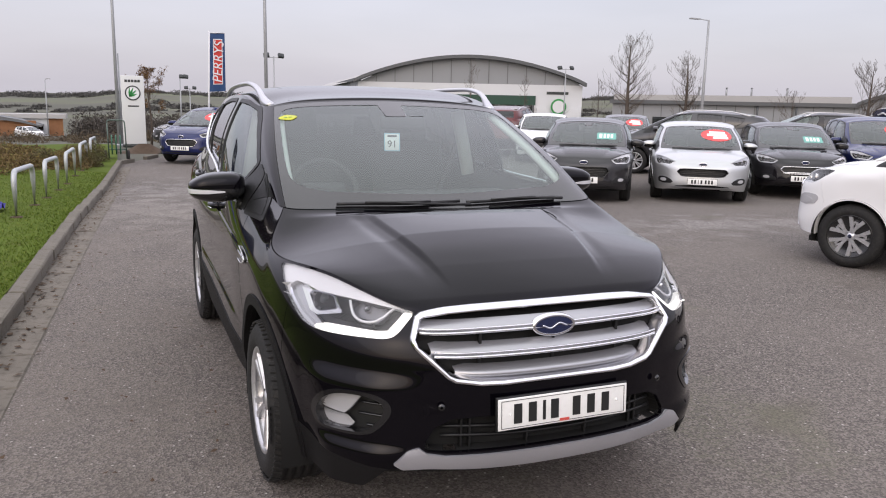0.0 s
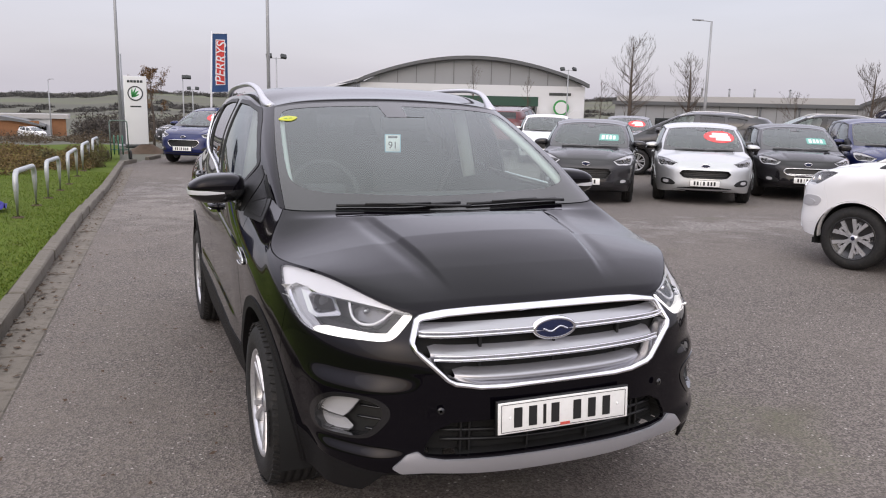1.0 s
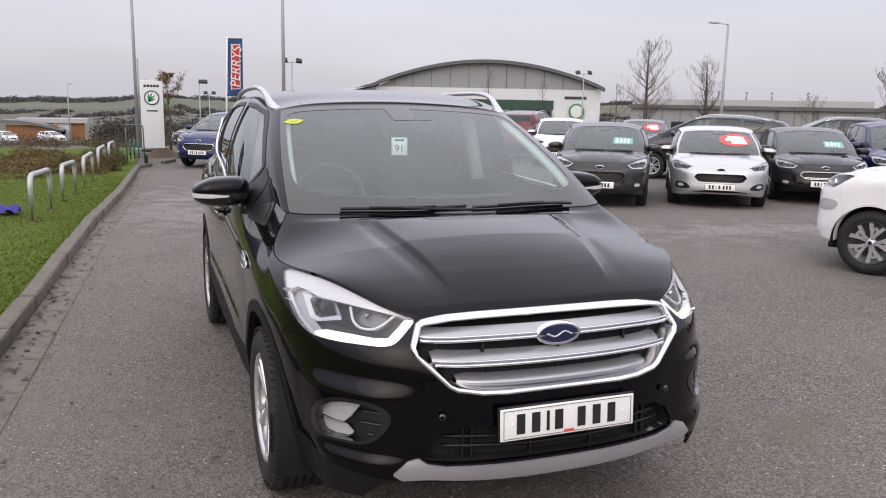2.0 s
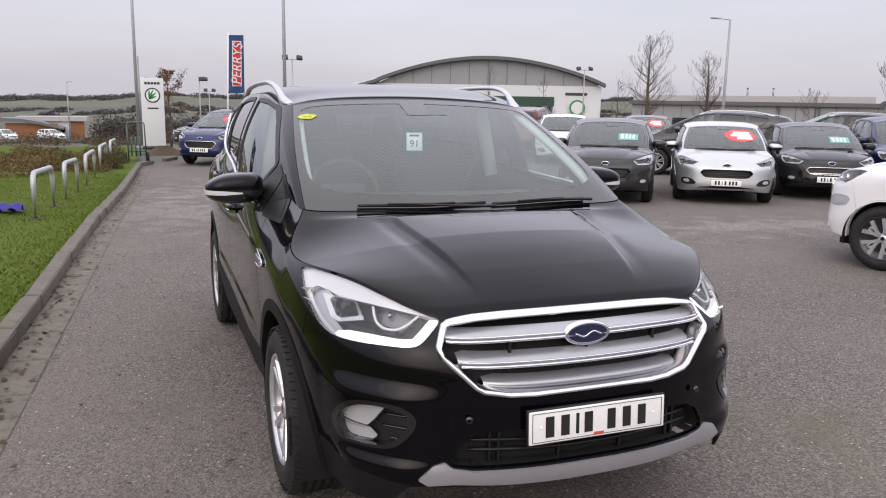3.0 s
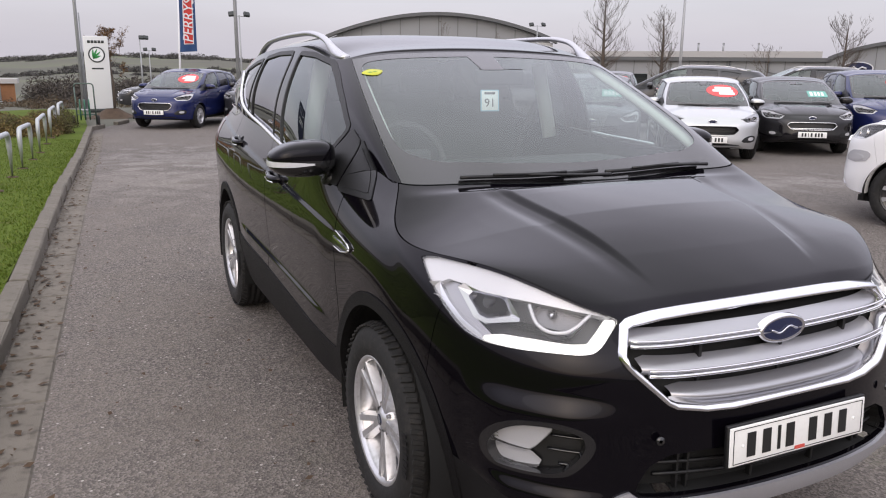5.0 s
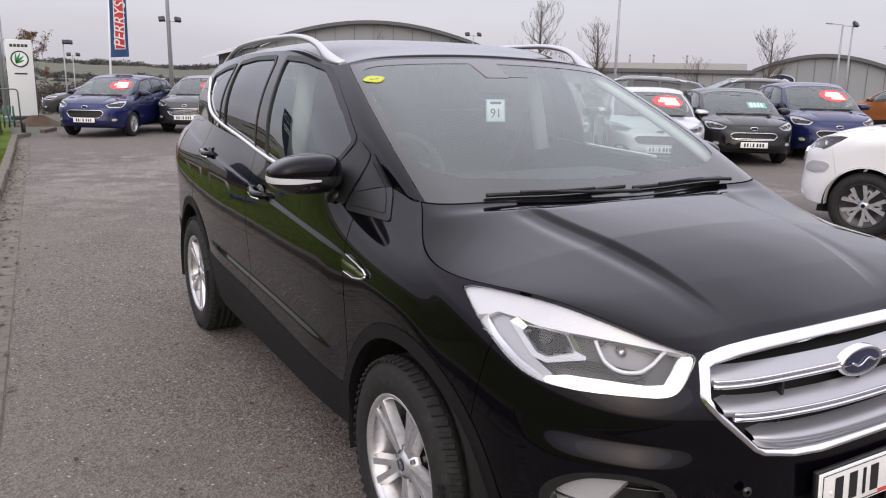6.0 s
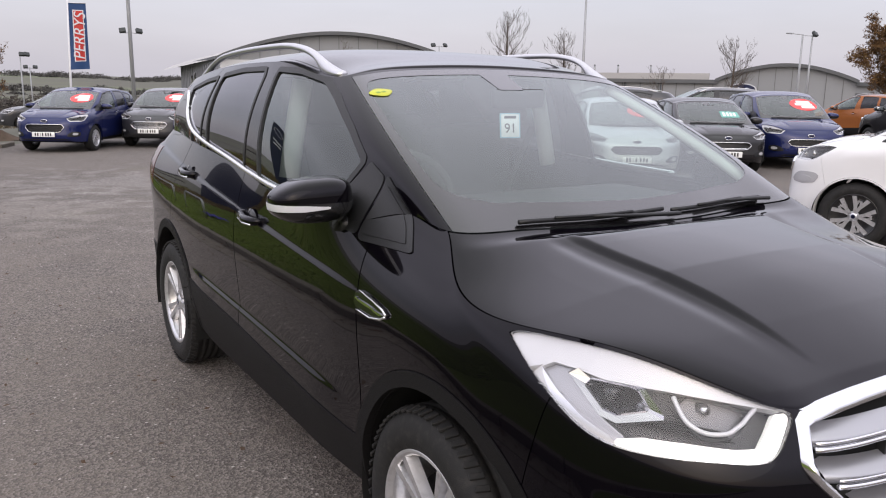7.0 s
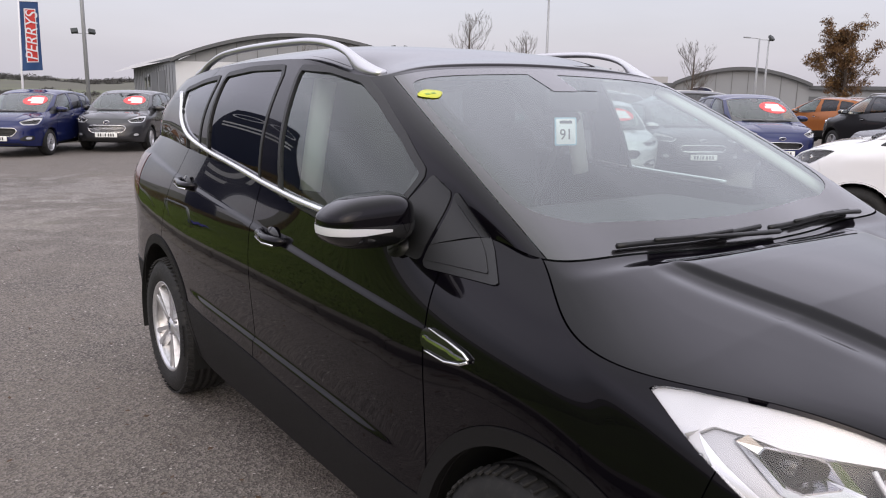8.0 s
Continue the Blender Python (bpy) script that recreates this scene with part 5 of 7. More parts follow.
def wipers(car, glass):
    for name, us, vs in (("wiper", (-1.95, -.9, .15), (.022, .030, .045)), ("wiper", (.25, 1.2, 2.05), (.034, .034, .026))):
        u, v = np.linspace(us[0], us[-1], 14), np.interp(np.linspace(0, 1, 14), (0, .5, 1), vs)
        p = glass(u, v) + (0, -.006, .010)
        w = part(name, tube(p, .0065, 6, 1.2), M_TRIM, car, "black wiper blade and arm")
        a = glass(np.linspace(us[1], us[-1] + .12, 8), np.linspace(vs[1] + .004, .012, 8)) + (0, -.014, .014)
        part("wiper_arm", tube(a, np.linspace(.007, .011, 8), 6, .7), M_TRIM, w)
        part("wiper_spoiler", tube(p[3:11] + (0, -.006, .007), .0055, 6, 1.0), M_TRIM, w)


def roof_rails(car, s, glass):
    for k in (-1, 1):
        n = 60
        t = np.linspace(0, 1, n)
        u = np.interp(t, (0, .2, .5, .8, 1), (3.55, 5.0, 6.1, 7.2, 8.2))
        base = glass(u * k, np.ones(n)) - np.array([k * .040, 0, 0])
        rise = .056 * step(t, -.03, .24) * (1 - step(t, .80, 1.03))
        top = base[:, 2] + rise + .020
        # solid feet at both ends, a slim bar between
        solid = (1 - step(t, .10, .17)) + step(t, .90, .96)
        low = np.where(solid > 0, (base[:, 2] - .005) * solid + (top - .026) * (1 - solid), top - .026)
        mid = base.copy()
        mid[:, 2] = (top + low) / 2
        high = np.maximum((top - low) / 2, .008)
        wide = .017 + .012 * (1 - step(t, 0, .18))
        wide[0], wide[-1] = .012, .006
        rail = part("roof_rail", tube(mid, wide, 14, (high / wide)[:, None, None]), M_RAIL, car, "brushed aluminium roof rail")
        # a black strip along the roof paints in the shade under the rail
        foot = base[4:56] + np.array([0, 0, .006])
        part("rail_shade", tube(foot, .012, 6, .6), M_TRIM, rail)


KUGA = dict(wide=1, base=2.69, nose=1, tail=1, z=(.235, .58, .80, 1.0, 1.15, 1.25, 1.63, 1.75), tyre=.345, chrome=True, rails=True, front="kuga",
            plate_z=.570, dome=.006, fall=1.9, crease=.013, arch=.415, lip=.462, arch_y=-.045, grille_label="six-sided grille with satin silver slats in a chrome frame", spin=.42)


# ---------- the lie of the land ----------
EYE_X, EYE_Y = -1.4, -3.2


def land(x, y):
    """Height of the ground: level round the car, falling gently away, low hills in the distance."""
    x, y = np.asarray(x, float), np.asarray(y, float)
    r = np.hypot(x - EYE_X, y - EYE_Y)
    z = np.interp(r, (0, 11, 16, 31, 46, 92, 122, 300, 600, 900, 1500, 3500), (0, 0, -.14, -.15, -1.0, -2.6, -4.4, -9, -8, -1, 3, 6))
    a = np.arctan2(x - EYE_X, y - EYE_Y)
    wave = 3.2 * np.sin(a * 9 + 1.3) + 1.8 * np.sin(a * 23 + .4) + 1.0 * np.sin(a * 51)
    return z + np.interp(r, (0, 350, 900, 3500), (0, 0, 1, 1.6)) * (wave + 7 * np.clip(a * 2.2 + .1, 0, 1))


def ground_material():
    """Fields, hedges and woods, told apart by slow noise."""
    m = material("winter_fields", (.06, .065, .035), rough=.95, bump=.6, scale=.6)
    n, l = m.node_tree.nodes, m.node_tree.links
    b = n["Principled BSDF"]
    co = n.new("ShaderNodeTexCoord")
    t = n.new("ShaderNodeTexNoise")
    t.inputs["Scale"].default_value, t.inputs["Detail"].default_value = .0075, 3
    mp = n.new("ShaderNodeMapping")
    mp.inputs["Scale"].default_value = (.7, 1.2, 1)
    l.new(co.outputs["Object"], mp.inputs[0])
    l.new(mp.outputs[0], t.inputs["Vector"])
    r = n.new("ShaderNodeValToRGB")
    e = r.color_ramp.elements
    e[0].position, e[0].color = .38, (.080, .080, .060, 1)
    e[1].position, e[1].color = .62, (.108, .118, .070, 1)
    k = e.new(.50)
    k.color = (.095, .092, .070, 1)
    l.new(t.outputs["Fac"], r.inputs["Fac"])
    l.new(r.outputs[0], b.inputs["Base Color"])
    return m


rings = np.r_[np.linspace(0, 40, 30), np.geomspace(42, 3500, 60)]
ang = np.linspace(0, 2 * np.pi, 181)
RR, AA = np.meshgrid(rings, ang, indexing="ij")
gx, gy = EYE_X + RR * np.sin(AA), EYE_Y + RR * np.cos(AA)
ground = part("ground", Sheet(np.stack([gx, gy, land(gx, gy) - .012], -1).reshape(-1, 3), quads(len(rings), len(ang))).flip(), ground_material())
tagged(ground, "dull green and brown winter fields and low hills", "ground", kind="structure")


def tarmac_material():
    """Worn tarmac: pale stone chips in dark binder, dusty pale patches, damp and mossy stains."""
    m = material("worn_tarmac", (.15, .14, .135), rough=.88)
    n, l = m.node_tree.nodes, m.node_tree.links
    b = n["Principled BSDF"]
    co = n.new("ShaderNodeTexCoord")

    def noise_tex(scale, detail=4, kind="ShaderNodeTexNoise"):
        t = n.new(kind)
        t.inputs["Scale"].default_value = scale
        if kind == "ShaderNodeTexNoise":
            t.inputs["Detail"].default_value = detail
        l.new(co.outputs["Object"], t.inputs["Vector"])
        return t

    def mix(fac, a, c, mode="MIX"):
        k = n.new("ShaderNodeMixRGB")
        k.blend_type = mode
        for sock, v in (("Fac", fac), ("Color1", a), ("Color2", c)):
            if isinstance(v, tuple):
                k.inputs[sock].default_value = (*v, 1)
            elif isinstance(v, float):
                k.inputs[sock].default_value = v
            else:
                l.new(v, k.inputs[sock])
        return k.outputs[0]

    def span(v, a, c, lo=0.0, hi=1.0):
        k = n.new("ShaderNodeMapRange")
        for sock, x in (("From Min", a), ("From Max", c), ("To Min", lo), ("To Max", hi)):
            k.inputs[sock].default_value = x
        l.new(v, k.inputs["Value"])
        return k.outputs[0]
    chips = noise_tex(105, 2, "ShaderNodeTexVoronoi")
    chip = mix(span(chips.outputs["Color"], .28, .84), (.042, .035, .030), (.250, .218, .196))
    fine = noise_tex(260, 3)
    base = mix(.22, chip, mix(fine.outputs["Fac"], (.047, .041, .037), (.205, .184, .170)))
    big = noise_tex(.42, 6)
    base = mix(span(big.outputs["Fac"], .40, .68, 0, .38), base, (.190, .164, .144))
    stain = noise_tex(1.7, 7)
    base = mix(span(stain.outputs["Fac"], .56, .74, 0, .5), base, (.090, .075, .062))
    moss = noise_tex(.8, 8)
    base = mix(span(moss.outputs["Fac"], .63, .74, 0, .35), base, (.105, .105, .055))
    # loose pale grit, a few worn and dusty places, and a mossy one
    grit = noise_tex(34, 2, "ShaderNodeTexVoronoi")
    bw = n.new("ShaderNodeSeparateColor")
    l.new(grit.outputs["Color"], bw.inputs[0])
    few = n.new("ShaderNodeMath")
    few.operation = "MULTIPLY"
    l.new(span(bw.outputs[0], .86, .90), few.inputs[0])
    l.new(span(grit.outputs["Distance"], .16, .24, 1, 0), few.inputs[1])
    base = mix(few.outputs[0], base, (.46, .42, .39))
    rough_edge = noise_tex(2.3, 9)
    speck = noise_tex(26, 5)
    for cx, cy, rx, ry, tone, most in ((.4, 12.2, 3.0, 2.6, (.42, .40, .385), .36), (-.9, 9.0, 1.3, 2.6, (.40, .37, .34), .35), (6.5, 5.6, 2.6, 1.0, (.42, .40, .385), .36), (1.5, -.1, .6, 1.0, (.135, .132, .085), .4), (-1.6, 3.5, 1.1, 9.0, (.175, .148, .125), .45)):
        mp = n.new("ShaderNodeMapping")
        mp.vector_type = "TEXTURE"
        mp.inputs["Location"].default_value, mp.inputs["Scale"].default_value = (cx, cy, 0), (rx, ry, 1e3)
        l.new(co.outputs["Object"], mp.inputs["Vector"])
        far_ = n.new("ShaderNodeVectorMath")
        far_.operation = "LENGTH"
        l.new(mp.outputs[0], far_.inputs[0])
        reach = n.new("ShaderNodeMath")
        reach.operation = "ADD"
        l.new(far_.outputs["Value"], reach.inputs[0])
        l.new(span(rough_edge.outputs["Fac"], .3, .7, 1.1, -.5), reach.inputs[1])
        amount = n.new("ShaderNodeMath")
        amount.operation = "MULTIPLY"
        l.new(span(reach.outputs[0], .5, 1.15, most, 0), amount.inputs[0])
        l.new(span(speck.outputs["Fac"], .42, .60, .15, 1), amount.inputs[1])
        base = mix(amount.outputs[0], base, tone)
    l.new(base, b.inputs["Base Color"])
    bp = n.new("ShaderNodeBump")
    bp.inputs["Strength"].default_value, bp.inputs["Distance"].default_value = .7, .006
    l.new(chips.outputs["Distance"], bp.inputs["Height"])
    l.new(bp.outputs[0], b.inputs["Normal"])
    return m


M_TARMAC = tarmac_material()
KERB = lambda y: -2.32 + .0545 * y                       # the kerb's face
KERB_END = 19.2
# tarmac sheet: from the kerb to the far side of the lot
ty = np.r_[np.linspace(-30, 24, 55), np.linspace(26, 60, 12)]
tx = np.linspace(0, 1, 60)
TX, TY = np.meshgrid(tx, ty, indexing="ij")
left_edge = np.where(TY < KERB_END, KERB(TY) - .06, np.interp(TY, (KERB_END, 23, 24, 60), (-1.3, .3, 4, 14)))
px_ = left_edge + (75 - left_edge) * TX ** 1.6
lot = part("car_park", Sheet(np.stack([px_, TY, land(px_, TY)], -1).reshape(-1, 3), quads(60, len(ty))), M_TARMAC)
if lot.data.polygons[0].normal.z < 0:
    lot.data.flip_normals()
tagged(lot, "worn grey tarmac car park with pale dusty patches", "car park", kind="structure")

# ---------- cars ----------
subject = make_car(KUGA, Matrix(), "glossy black five-door crossover car parked on the tarmac", M_BLACK, fine=True)
FIESTA = dict(wide=.945, base=2.49, nose=.86, tail=.72, z=(.20, .50, .70, .88, .985, 1.06, 1.42, 1.52), tyre=.308, tyre_wide=.195, rim=.20, arch=.338, lip=.35, clad=False,
              grille=[(.40, .665), (.46, .59), (.36, .47), (-.36, .47), (-.46, .59), (-.40, .665)], frame_wide=.014, front="mesh", badge_z=.735, plate_z=.43, rear_glass=M_PRIVACY)
FOCUS = dict(wide=.985, base=2.65, nose=.95, tail=.74, z=(.19, .50, .69, .85, .965, 1.04, 1.41, 1.51), tyre=.318, tyre_wide=.215, rim=.215, arch=.348, lip=.36, clad=False,
             grille=[(.40, .655), (.46, .59), (.37, .505), (-.37, .505), (-.46, .59), (-.40, .655)], frame_wide=.014, front="mesh", badge_z=.73, plate_z=.42,
             intake=[(.42, .335), (.36, .27), (-.36, .27), (-.42, .335)])
CMAX = dict(FOCUS, z=(.20, .53, .74, .92, 1.05, 1.13, 1.56, 1.66), wide=.99)
SUV = dict(KUGA, front="bars", chrome=False, rails=True)
ECO = dict(wide=.96, base=2.52, nose=.76, tail=.75, z=(.25, .61, .83, 1.0, 1.11, 1.19, 1.58, 1.68), tyre=.332, tyre_wide=.205, rim=.225, arch=.37, lip=.385, clad=False, front="mesh",
           grille=[(.45, .86), (.48, .80), (.40, .70), (-.40, .70), (-.48, .80), (-.45, .86)], plate_z=.52, two_tone=True, plate=False, lid_mat=M_SATIN, pod_mat=M_RIBBED, lip_mat=M_EYELID,
           pod=[(.58, .60), (.84, .58), (.87, .68), (.84, .715), (.70, .70)], fog_lens=[(.64, .615), (.82, .60), (.845, .665), (.72, .675)])
P_SILVER = paint("silver_lacquer", (.55, .56, .57), .75)
P_DARK = paint("dark_grey_lacquer", (.028, .027, .030), .4)
P_BLACK2 = paint("black_car_lacquer", (.012, .011, .013), .2)
P_BLUE = paint("deep_blue_lacquer", (.012, .018, .085), .35)
P_GREY = paint("magnetic_grey_lacquer", (.050, .050, .055), .5)
P_WHITE = paint("white_lacquer", (.80, .80, .81), .0)
P_ORANGE = paint("copper_orange_lacquer", (.32, .105, .025), .4)
P_WINE = paint("wine_red_lacquer", (.10, .018, .02), .4)


def parked(spec, x, y, heading, label, mat, group="cars on the sales lot", **more):
    z = float(land(x, y))
    return make_car(dict(spec, **more), pose(x, y, z, 0, 0, heading), label, mat, group)


parked(FOCUS, 9.03, 9.0, -36, "silver hatchback with a black grille and red price sticker", P_SILVER, sticker="red", chrome_grille=False, lip_mat=M_SILVER, lid_mat=M_LAMPPANEL, intake=[(.56, .26), (.44, .355), (-.44, .355), (-.56, .26)])
parked(FOCUS, 11.62, 9.1, -35, "black hatchback with a chrome grille bar and price card", P_BLACK2, sticker="card", front="bars", chrome_bars=True, bars=1)
parked(FIESTA, 6.70, 9.40, -35, "black small hatchback with a black grille and price card", P_DARK, sticker="card", chrome_grille=False)
parked(CMAX, 14.1, 8.95, -36, "dark blue people carrier with a red price sticker", P_BLUE, sticker="red")
parked(FIESTA, .60, 19.44, -33, "deep blue small hatchback with a red price sticker", P_BLUE, sticker="red")
parked(FIESTA, 3.0, 19.93, -31, "dark grey small hatchback with a chrome mesh grille", P_GREY, sticker="red", mesh_mat=M_CHROME)
parked(ECO, 6.37, 2.91, -158, "white compact crossover with black and silver alloy wheels", P_WHITE, res=.55)

SUV, FIESTA, FOCUS, CMAX = (dict(c, res=.24) for c in (SUV, FIESTA, FOCUS, CMAX))
AWAY = "cars further back on the lot"
parked(SUV, 11.9, 14.9, -132, "dark grey crossover with bright multi-spoke alloys", P_GREY, AWAY, spokes=7)
parked(SUV, 16.6, 15.2, -128, "black crossover with roof rails behind the sales row", P_BLACK2, AWAY)
parked(FIESTA, 14.0, 18.6, -38, "grey small hatchback with a red price sticker", P_GREY, AWAY, sticker="red")
parked(SUV, 12.9, 24.0, 140, "wine red crossover seen from behind", P_WINE, AWAY)
parked(FIESTA, 10.9, 18.4, -30, "white small hatchback behind the sales row", P_WHITE, AWAY)
parked(SUV, 26.4, 15.4, 172, "copper orange crossover parked with its tail outwards", P_ORANGE, AWAY)
parked(SUV, 20.6, 10.1, 150, "dark grey crossover beside the orange one", P_DARK, AWAY)
parked(FOCUS, 16.4, 7.2, -128, "black hatchback parked side on", P_BLACK2, AWAY)
parked(FOCUS, 1.0, 33.5, -95, "dark grey hatchback behind the totem sign", P_GREY, AWAY)


# ---------- verge, kerb and gutter ----------
M_KERB = material("weathered_concrete_kerb", (.155, .138, .115), rough=.95, bump=.6, scale=120, vary=.3, vary_scale=2.5, dirt=(.07, .065, .04), dirt_amount=.6)
M_GUTTER = material("dirty_concrete_channel", (.17, .15, .125), rough=.95, bump=.6, scale=160, vary=.3, vary_scale=3, dirt=(.06, .05, .04), dirt_amount=.6)
M_SOIL = material("bare_soil", (.075, .052, .036), rough=1, bump=1, scale=25, vary=.4, vary_scale=6)
M_TURF = material("turf", (.086, .121, .021), spec=.1, rough=1, bump=.8, scale=40, vary=.4, vary_scale=1.2, dirt=(.09, .075, .03), dirt_amount=.4)
M_GALV = material("galvanised_steel", (.46, .48, .49), rough=.48, metal=.55, bump=.15, scale=90, vary=.18, vary_scale=14)
M_POLE = material("painted_grey_pole", (.34, .35, .36), rough=.5, metal=.3, vary=.1)
rnd = random.Random(7)


def kerb_point(y, off=0.0):
    return KERB(y) + off


# turf: a raised sheet behind the kerb
gy_ = np.linspace(-14, 26, 90)
gx_ = np.linspace(0, 1, 34)
GX, GY = np.meshgrid(gx_, gy_, indexing="ij")
edge_x = np.minimum(KERB(GY), KERB(KERB_END)) - .125
qx = edge_x - 14 * GX ** 1.5
qz = land(qx, GY) + .105 + .05 * np.sin(qx * 1.1) * np.cos(GY * .6) * np.clip(GX * 4, 0, 1) + .10 * np.clip(GX * 2, 0, 1)
verge = part("grass_verge", Sheet(np.stack([qx, GY, qz], -1).reshape(-1, 3), quads(34, 90)), M_TURF)
if verge.data.polygons[0].normal.z < 0:
    verge.data.flip_normals()
tagged(verge, "mown green grass verge beside the kerb", "lawn", kind="structure")


def turf_height(x, y):
    e = min(KERB(y), KERB(KERB_END)) - .125
    k = max(0.0, (e - x) / 14) ** (1 / 1.5)
    return float(land(x, y)) + .105 + .05 * math.sin(x * 1.1) * math.cos(y * .6) * min(1, k * 4) + .10 * min(1, k * 2)


def blade_material():
    m = material("grass_blades", (.095, .145, .024), rough=.9, spec=.1)
    n, l = m.node_tree.nodes, m.node_tree.links
    geo, ramp = n.new("ShaderNodeNewGeometry"), n.new("ShaderNodeValToRGB")
    e = ramp.color_ramp.elements
    e[0].color, e[1].color = (.068, .106, .014, 1), (.168, .196, .044, 1)
    k = e.new(.7)
    k.color = (.102, .145, .023, 1)
    l.new(geo.outputs["Random Per Island"], ramp.inputs["Fac"])
    l.new(ramp.outputs[0], n["Principled BSDF"].inputs["Base Color"])
    return m


blades_v, blades_f = [], []
for _ in range(60000):
    y = 1.5 + 13.8 * rnd.random() ** 1.3
    x = KERB(y) - .135 - 4.6 * rnd.random() ** 1.4
    z, h, a, w = turf_height(x, y) - .004, .012 + .018 * rnd.random(), rnd.random() * 6.28, .004 + .004 * rnd.random()
    lx, ly = (rnd.random() - .5) * .05, (rnd.random() - .5) * .05
    dx, dy = math.cos(a) * w, math.sin(a) * w
    i = len(blades_v)
    blades_v += [(x - dx, y - dy, z), (x + dx, y + dy, z), (x + lx, y + ly, z + h)]
    blades_f.append((i, i + 1, i + 2))
me = bpy.data.meshes.new("grass_blades")
me.from_pydata(blades_v, [], blades_f)
tagged(link("grass_blades", me, blade_material()), "short mown green grass", "grass", kind="stuff")

# kerb stones, each about 0.9 m, a little out of line
kerb = thing("kerb", "weathered concrete kerb along the verge", "kerb", kind="structure")
stone = []
for k in range(3):
    b = box(.125, .905, .24, (0, 0, -.12), .018, 2)
    for v in b.verts:
        v.co += Vector((rnd.uniform(-.004, .004), rnd.uniform(-.004, .004), rnd.uniform(-.004, .004)))
    m_ = bpy.data.meshes.new("kerb_stone")
    b.to_mesh(m_)
    b.free()
    m_.materials.append(M_KERB)
    stone.append(m_)
y = -8.0
while y < KERB_END:
    ob = new("kerb_stone", stone[rnd.randrange(3)])
    ob.parent = kerb
    x = KERB(y) - .0625 + rnd.uniform(-.006, .006)
    ob.matrix_local = pose(x, y, float(land(x, y)) + .112 + rnd.uniform(-.006, .006), rnd.uniform(-.5, .5), rnd.uniform(-1, 1), -math.degrees(math.atan(.0545)) + rnd.uniform(-.3, .3))
    y += .915
for k in range(14):
    # the kerb turns to the right behind the parked cars
    ob = new("kerb_stone", stone[k % 3])
    ob.parent = kerb
    t = k / 13
    x, yy = -1.2 + 9 * t, 19.3 + 3.4 * min(1, t * 6) + 1.2 * t
    a = math.degrees(math.atan2(9, (3.4 * 6 if t < 1 / 6 else 0) + 1.2))
    ob.matrix_local = pose(x, yy, float(land(x, yy)) + .10, 0, 0, -a)
# channel blocks beside the kerb
gutter = thing("gutter", "dirty concrete drainage channel along the kerb", "gutter", kind="structure")
block = []
for k in range(2):
    b = box(.25, .60, .10, (0, 0, -.05), .012, 1)
    m_ = bpy.data.meshes.new("channel_block")
    b.to_mesh(m_)
    b.free()
    m_.materials.append(M_GUTTER)
    block.append(m_)
y = -8.0
while y < 18:
    ob = new("channel_block", block[rnd.randrange(2)])
    ob.parent = gutter
    x = KERB(y) + .128
    ob.matrix_local = pose(x, y, float(land(x, y)) + .008 + rnd.uniform(-.004, .003), rnd.uniform(-.4, .4), rnd.uniform(-.8, .8), -3.12 + rnd.uniform(-.2, .2))
    y += .612
# dead leaves and dirt caught in the channel and scattered on the tarmac
litter_v, litter_f = [], []
for k in range(900):
    y = rnd.uniform(-1, 17)
    x = KERB(y) + abs(rnd.gauss(.05, .12)) if k < 700 else rnd.uniform(-1.8, -.95)
    s_, a = rnd.uniform(.010, .032) if k < 700 else rnd.uniform(.008, .02), rnd.random() * 6.28
    i = len(litter_v)
    z = float(land(x, y)) + .014
    for j in range(4):
        b = a + j * 1.57
        litter_v.append((x + math.cos(b) * s_ * (1 if j % 2 else .6), y + math.sin(b) * s_ * (1 if j % 2 else .6), z + rnd.uniform(0, .012)))
    litter_f += [(i, i + 1, i + 2), (i, i + 2, i + 3)]
me = bpy.data.meshes.new("leaf_litter")
me.from_pydata(litter_v, [], litter_f)
tagged(link("leaf_litter", me, material("dead_leaf", (.075, .045, .025), rough=.9, vary=.5, vary_scale=9)), "small dead leaves and grit in the gutter", "leaves", kind="stuff")

# ---------- hoop barriers on the verge ----------
def arc_path(points, r, n=6):
    p = [Vector(q) for q in points]
    out = [p[0]]
    for a, b, c in zip(p, p[1:], p[2:]):
        u, v = (a - b).normalized(), (c - b).normalized()
        for k in range(n + 1):
            t = k / n
            out.append((b + u * r) * (1 - t) ** 2 + b * 2 * t * (1 - t) + (b + v * r) * t ** 2)
    out.append(p[-1])
    return [tuple(q) for q in out]


for y0 in (7.5, 10.12, 12.85, 15.5, 18.1):
    y1 = y0 + 1.45
    x0, x1 = KERB(y0) - .67, KERB(y1) - .67
    z0, z1 = turf_height(x0, y0), turf_height(x1, y1)
    hoop = thing("hoop_barrier", "galvanised steel hoop barrier set in the grass", "barrier", "hoops along the verge")
    part("hoop", tube(arc_path([(x0, y0, z0 - .1), (x0, y0, z0 + .56), (x1, y1, z1 + .56), (x1, y1, z1 - .1)], .16), .033, 12), M_GALV, hoop)
    for x, y, z in ((x0, y0, z0), (x1, y1, z1)):
        part("foot_collar", lathe([(-.02, .0), (-.02, .075), (.012, .07), (.02, .036)], 16, "z", (x, y, z)), M_SOIL, hoop)

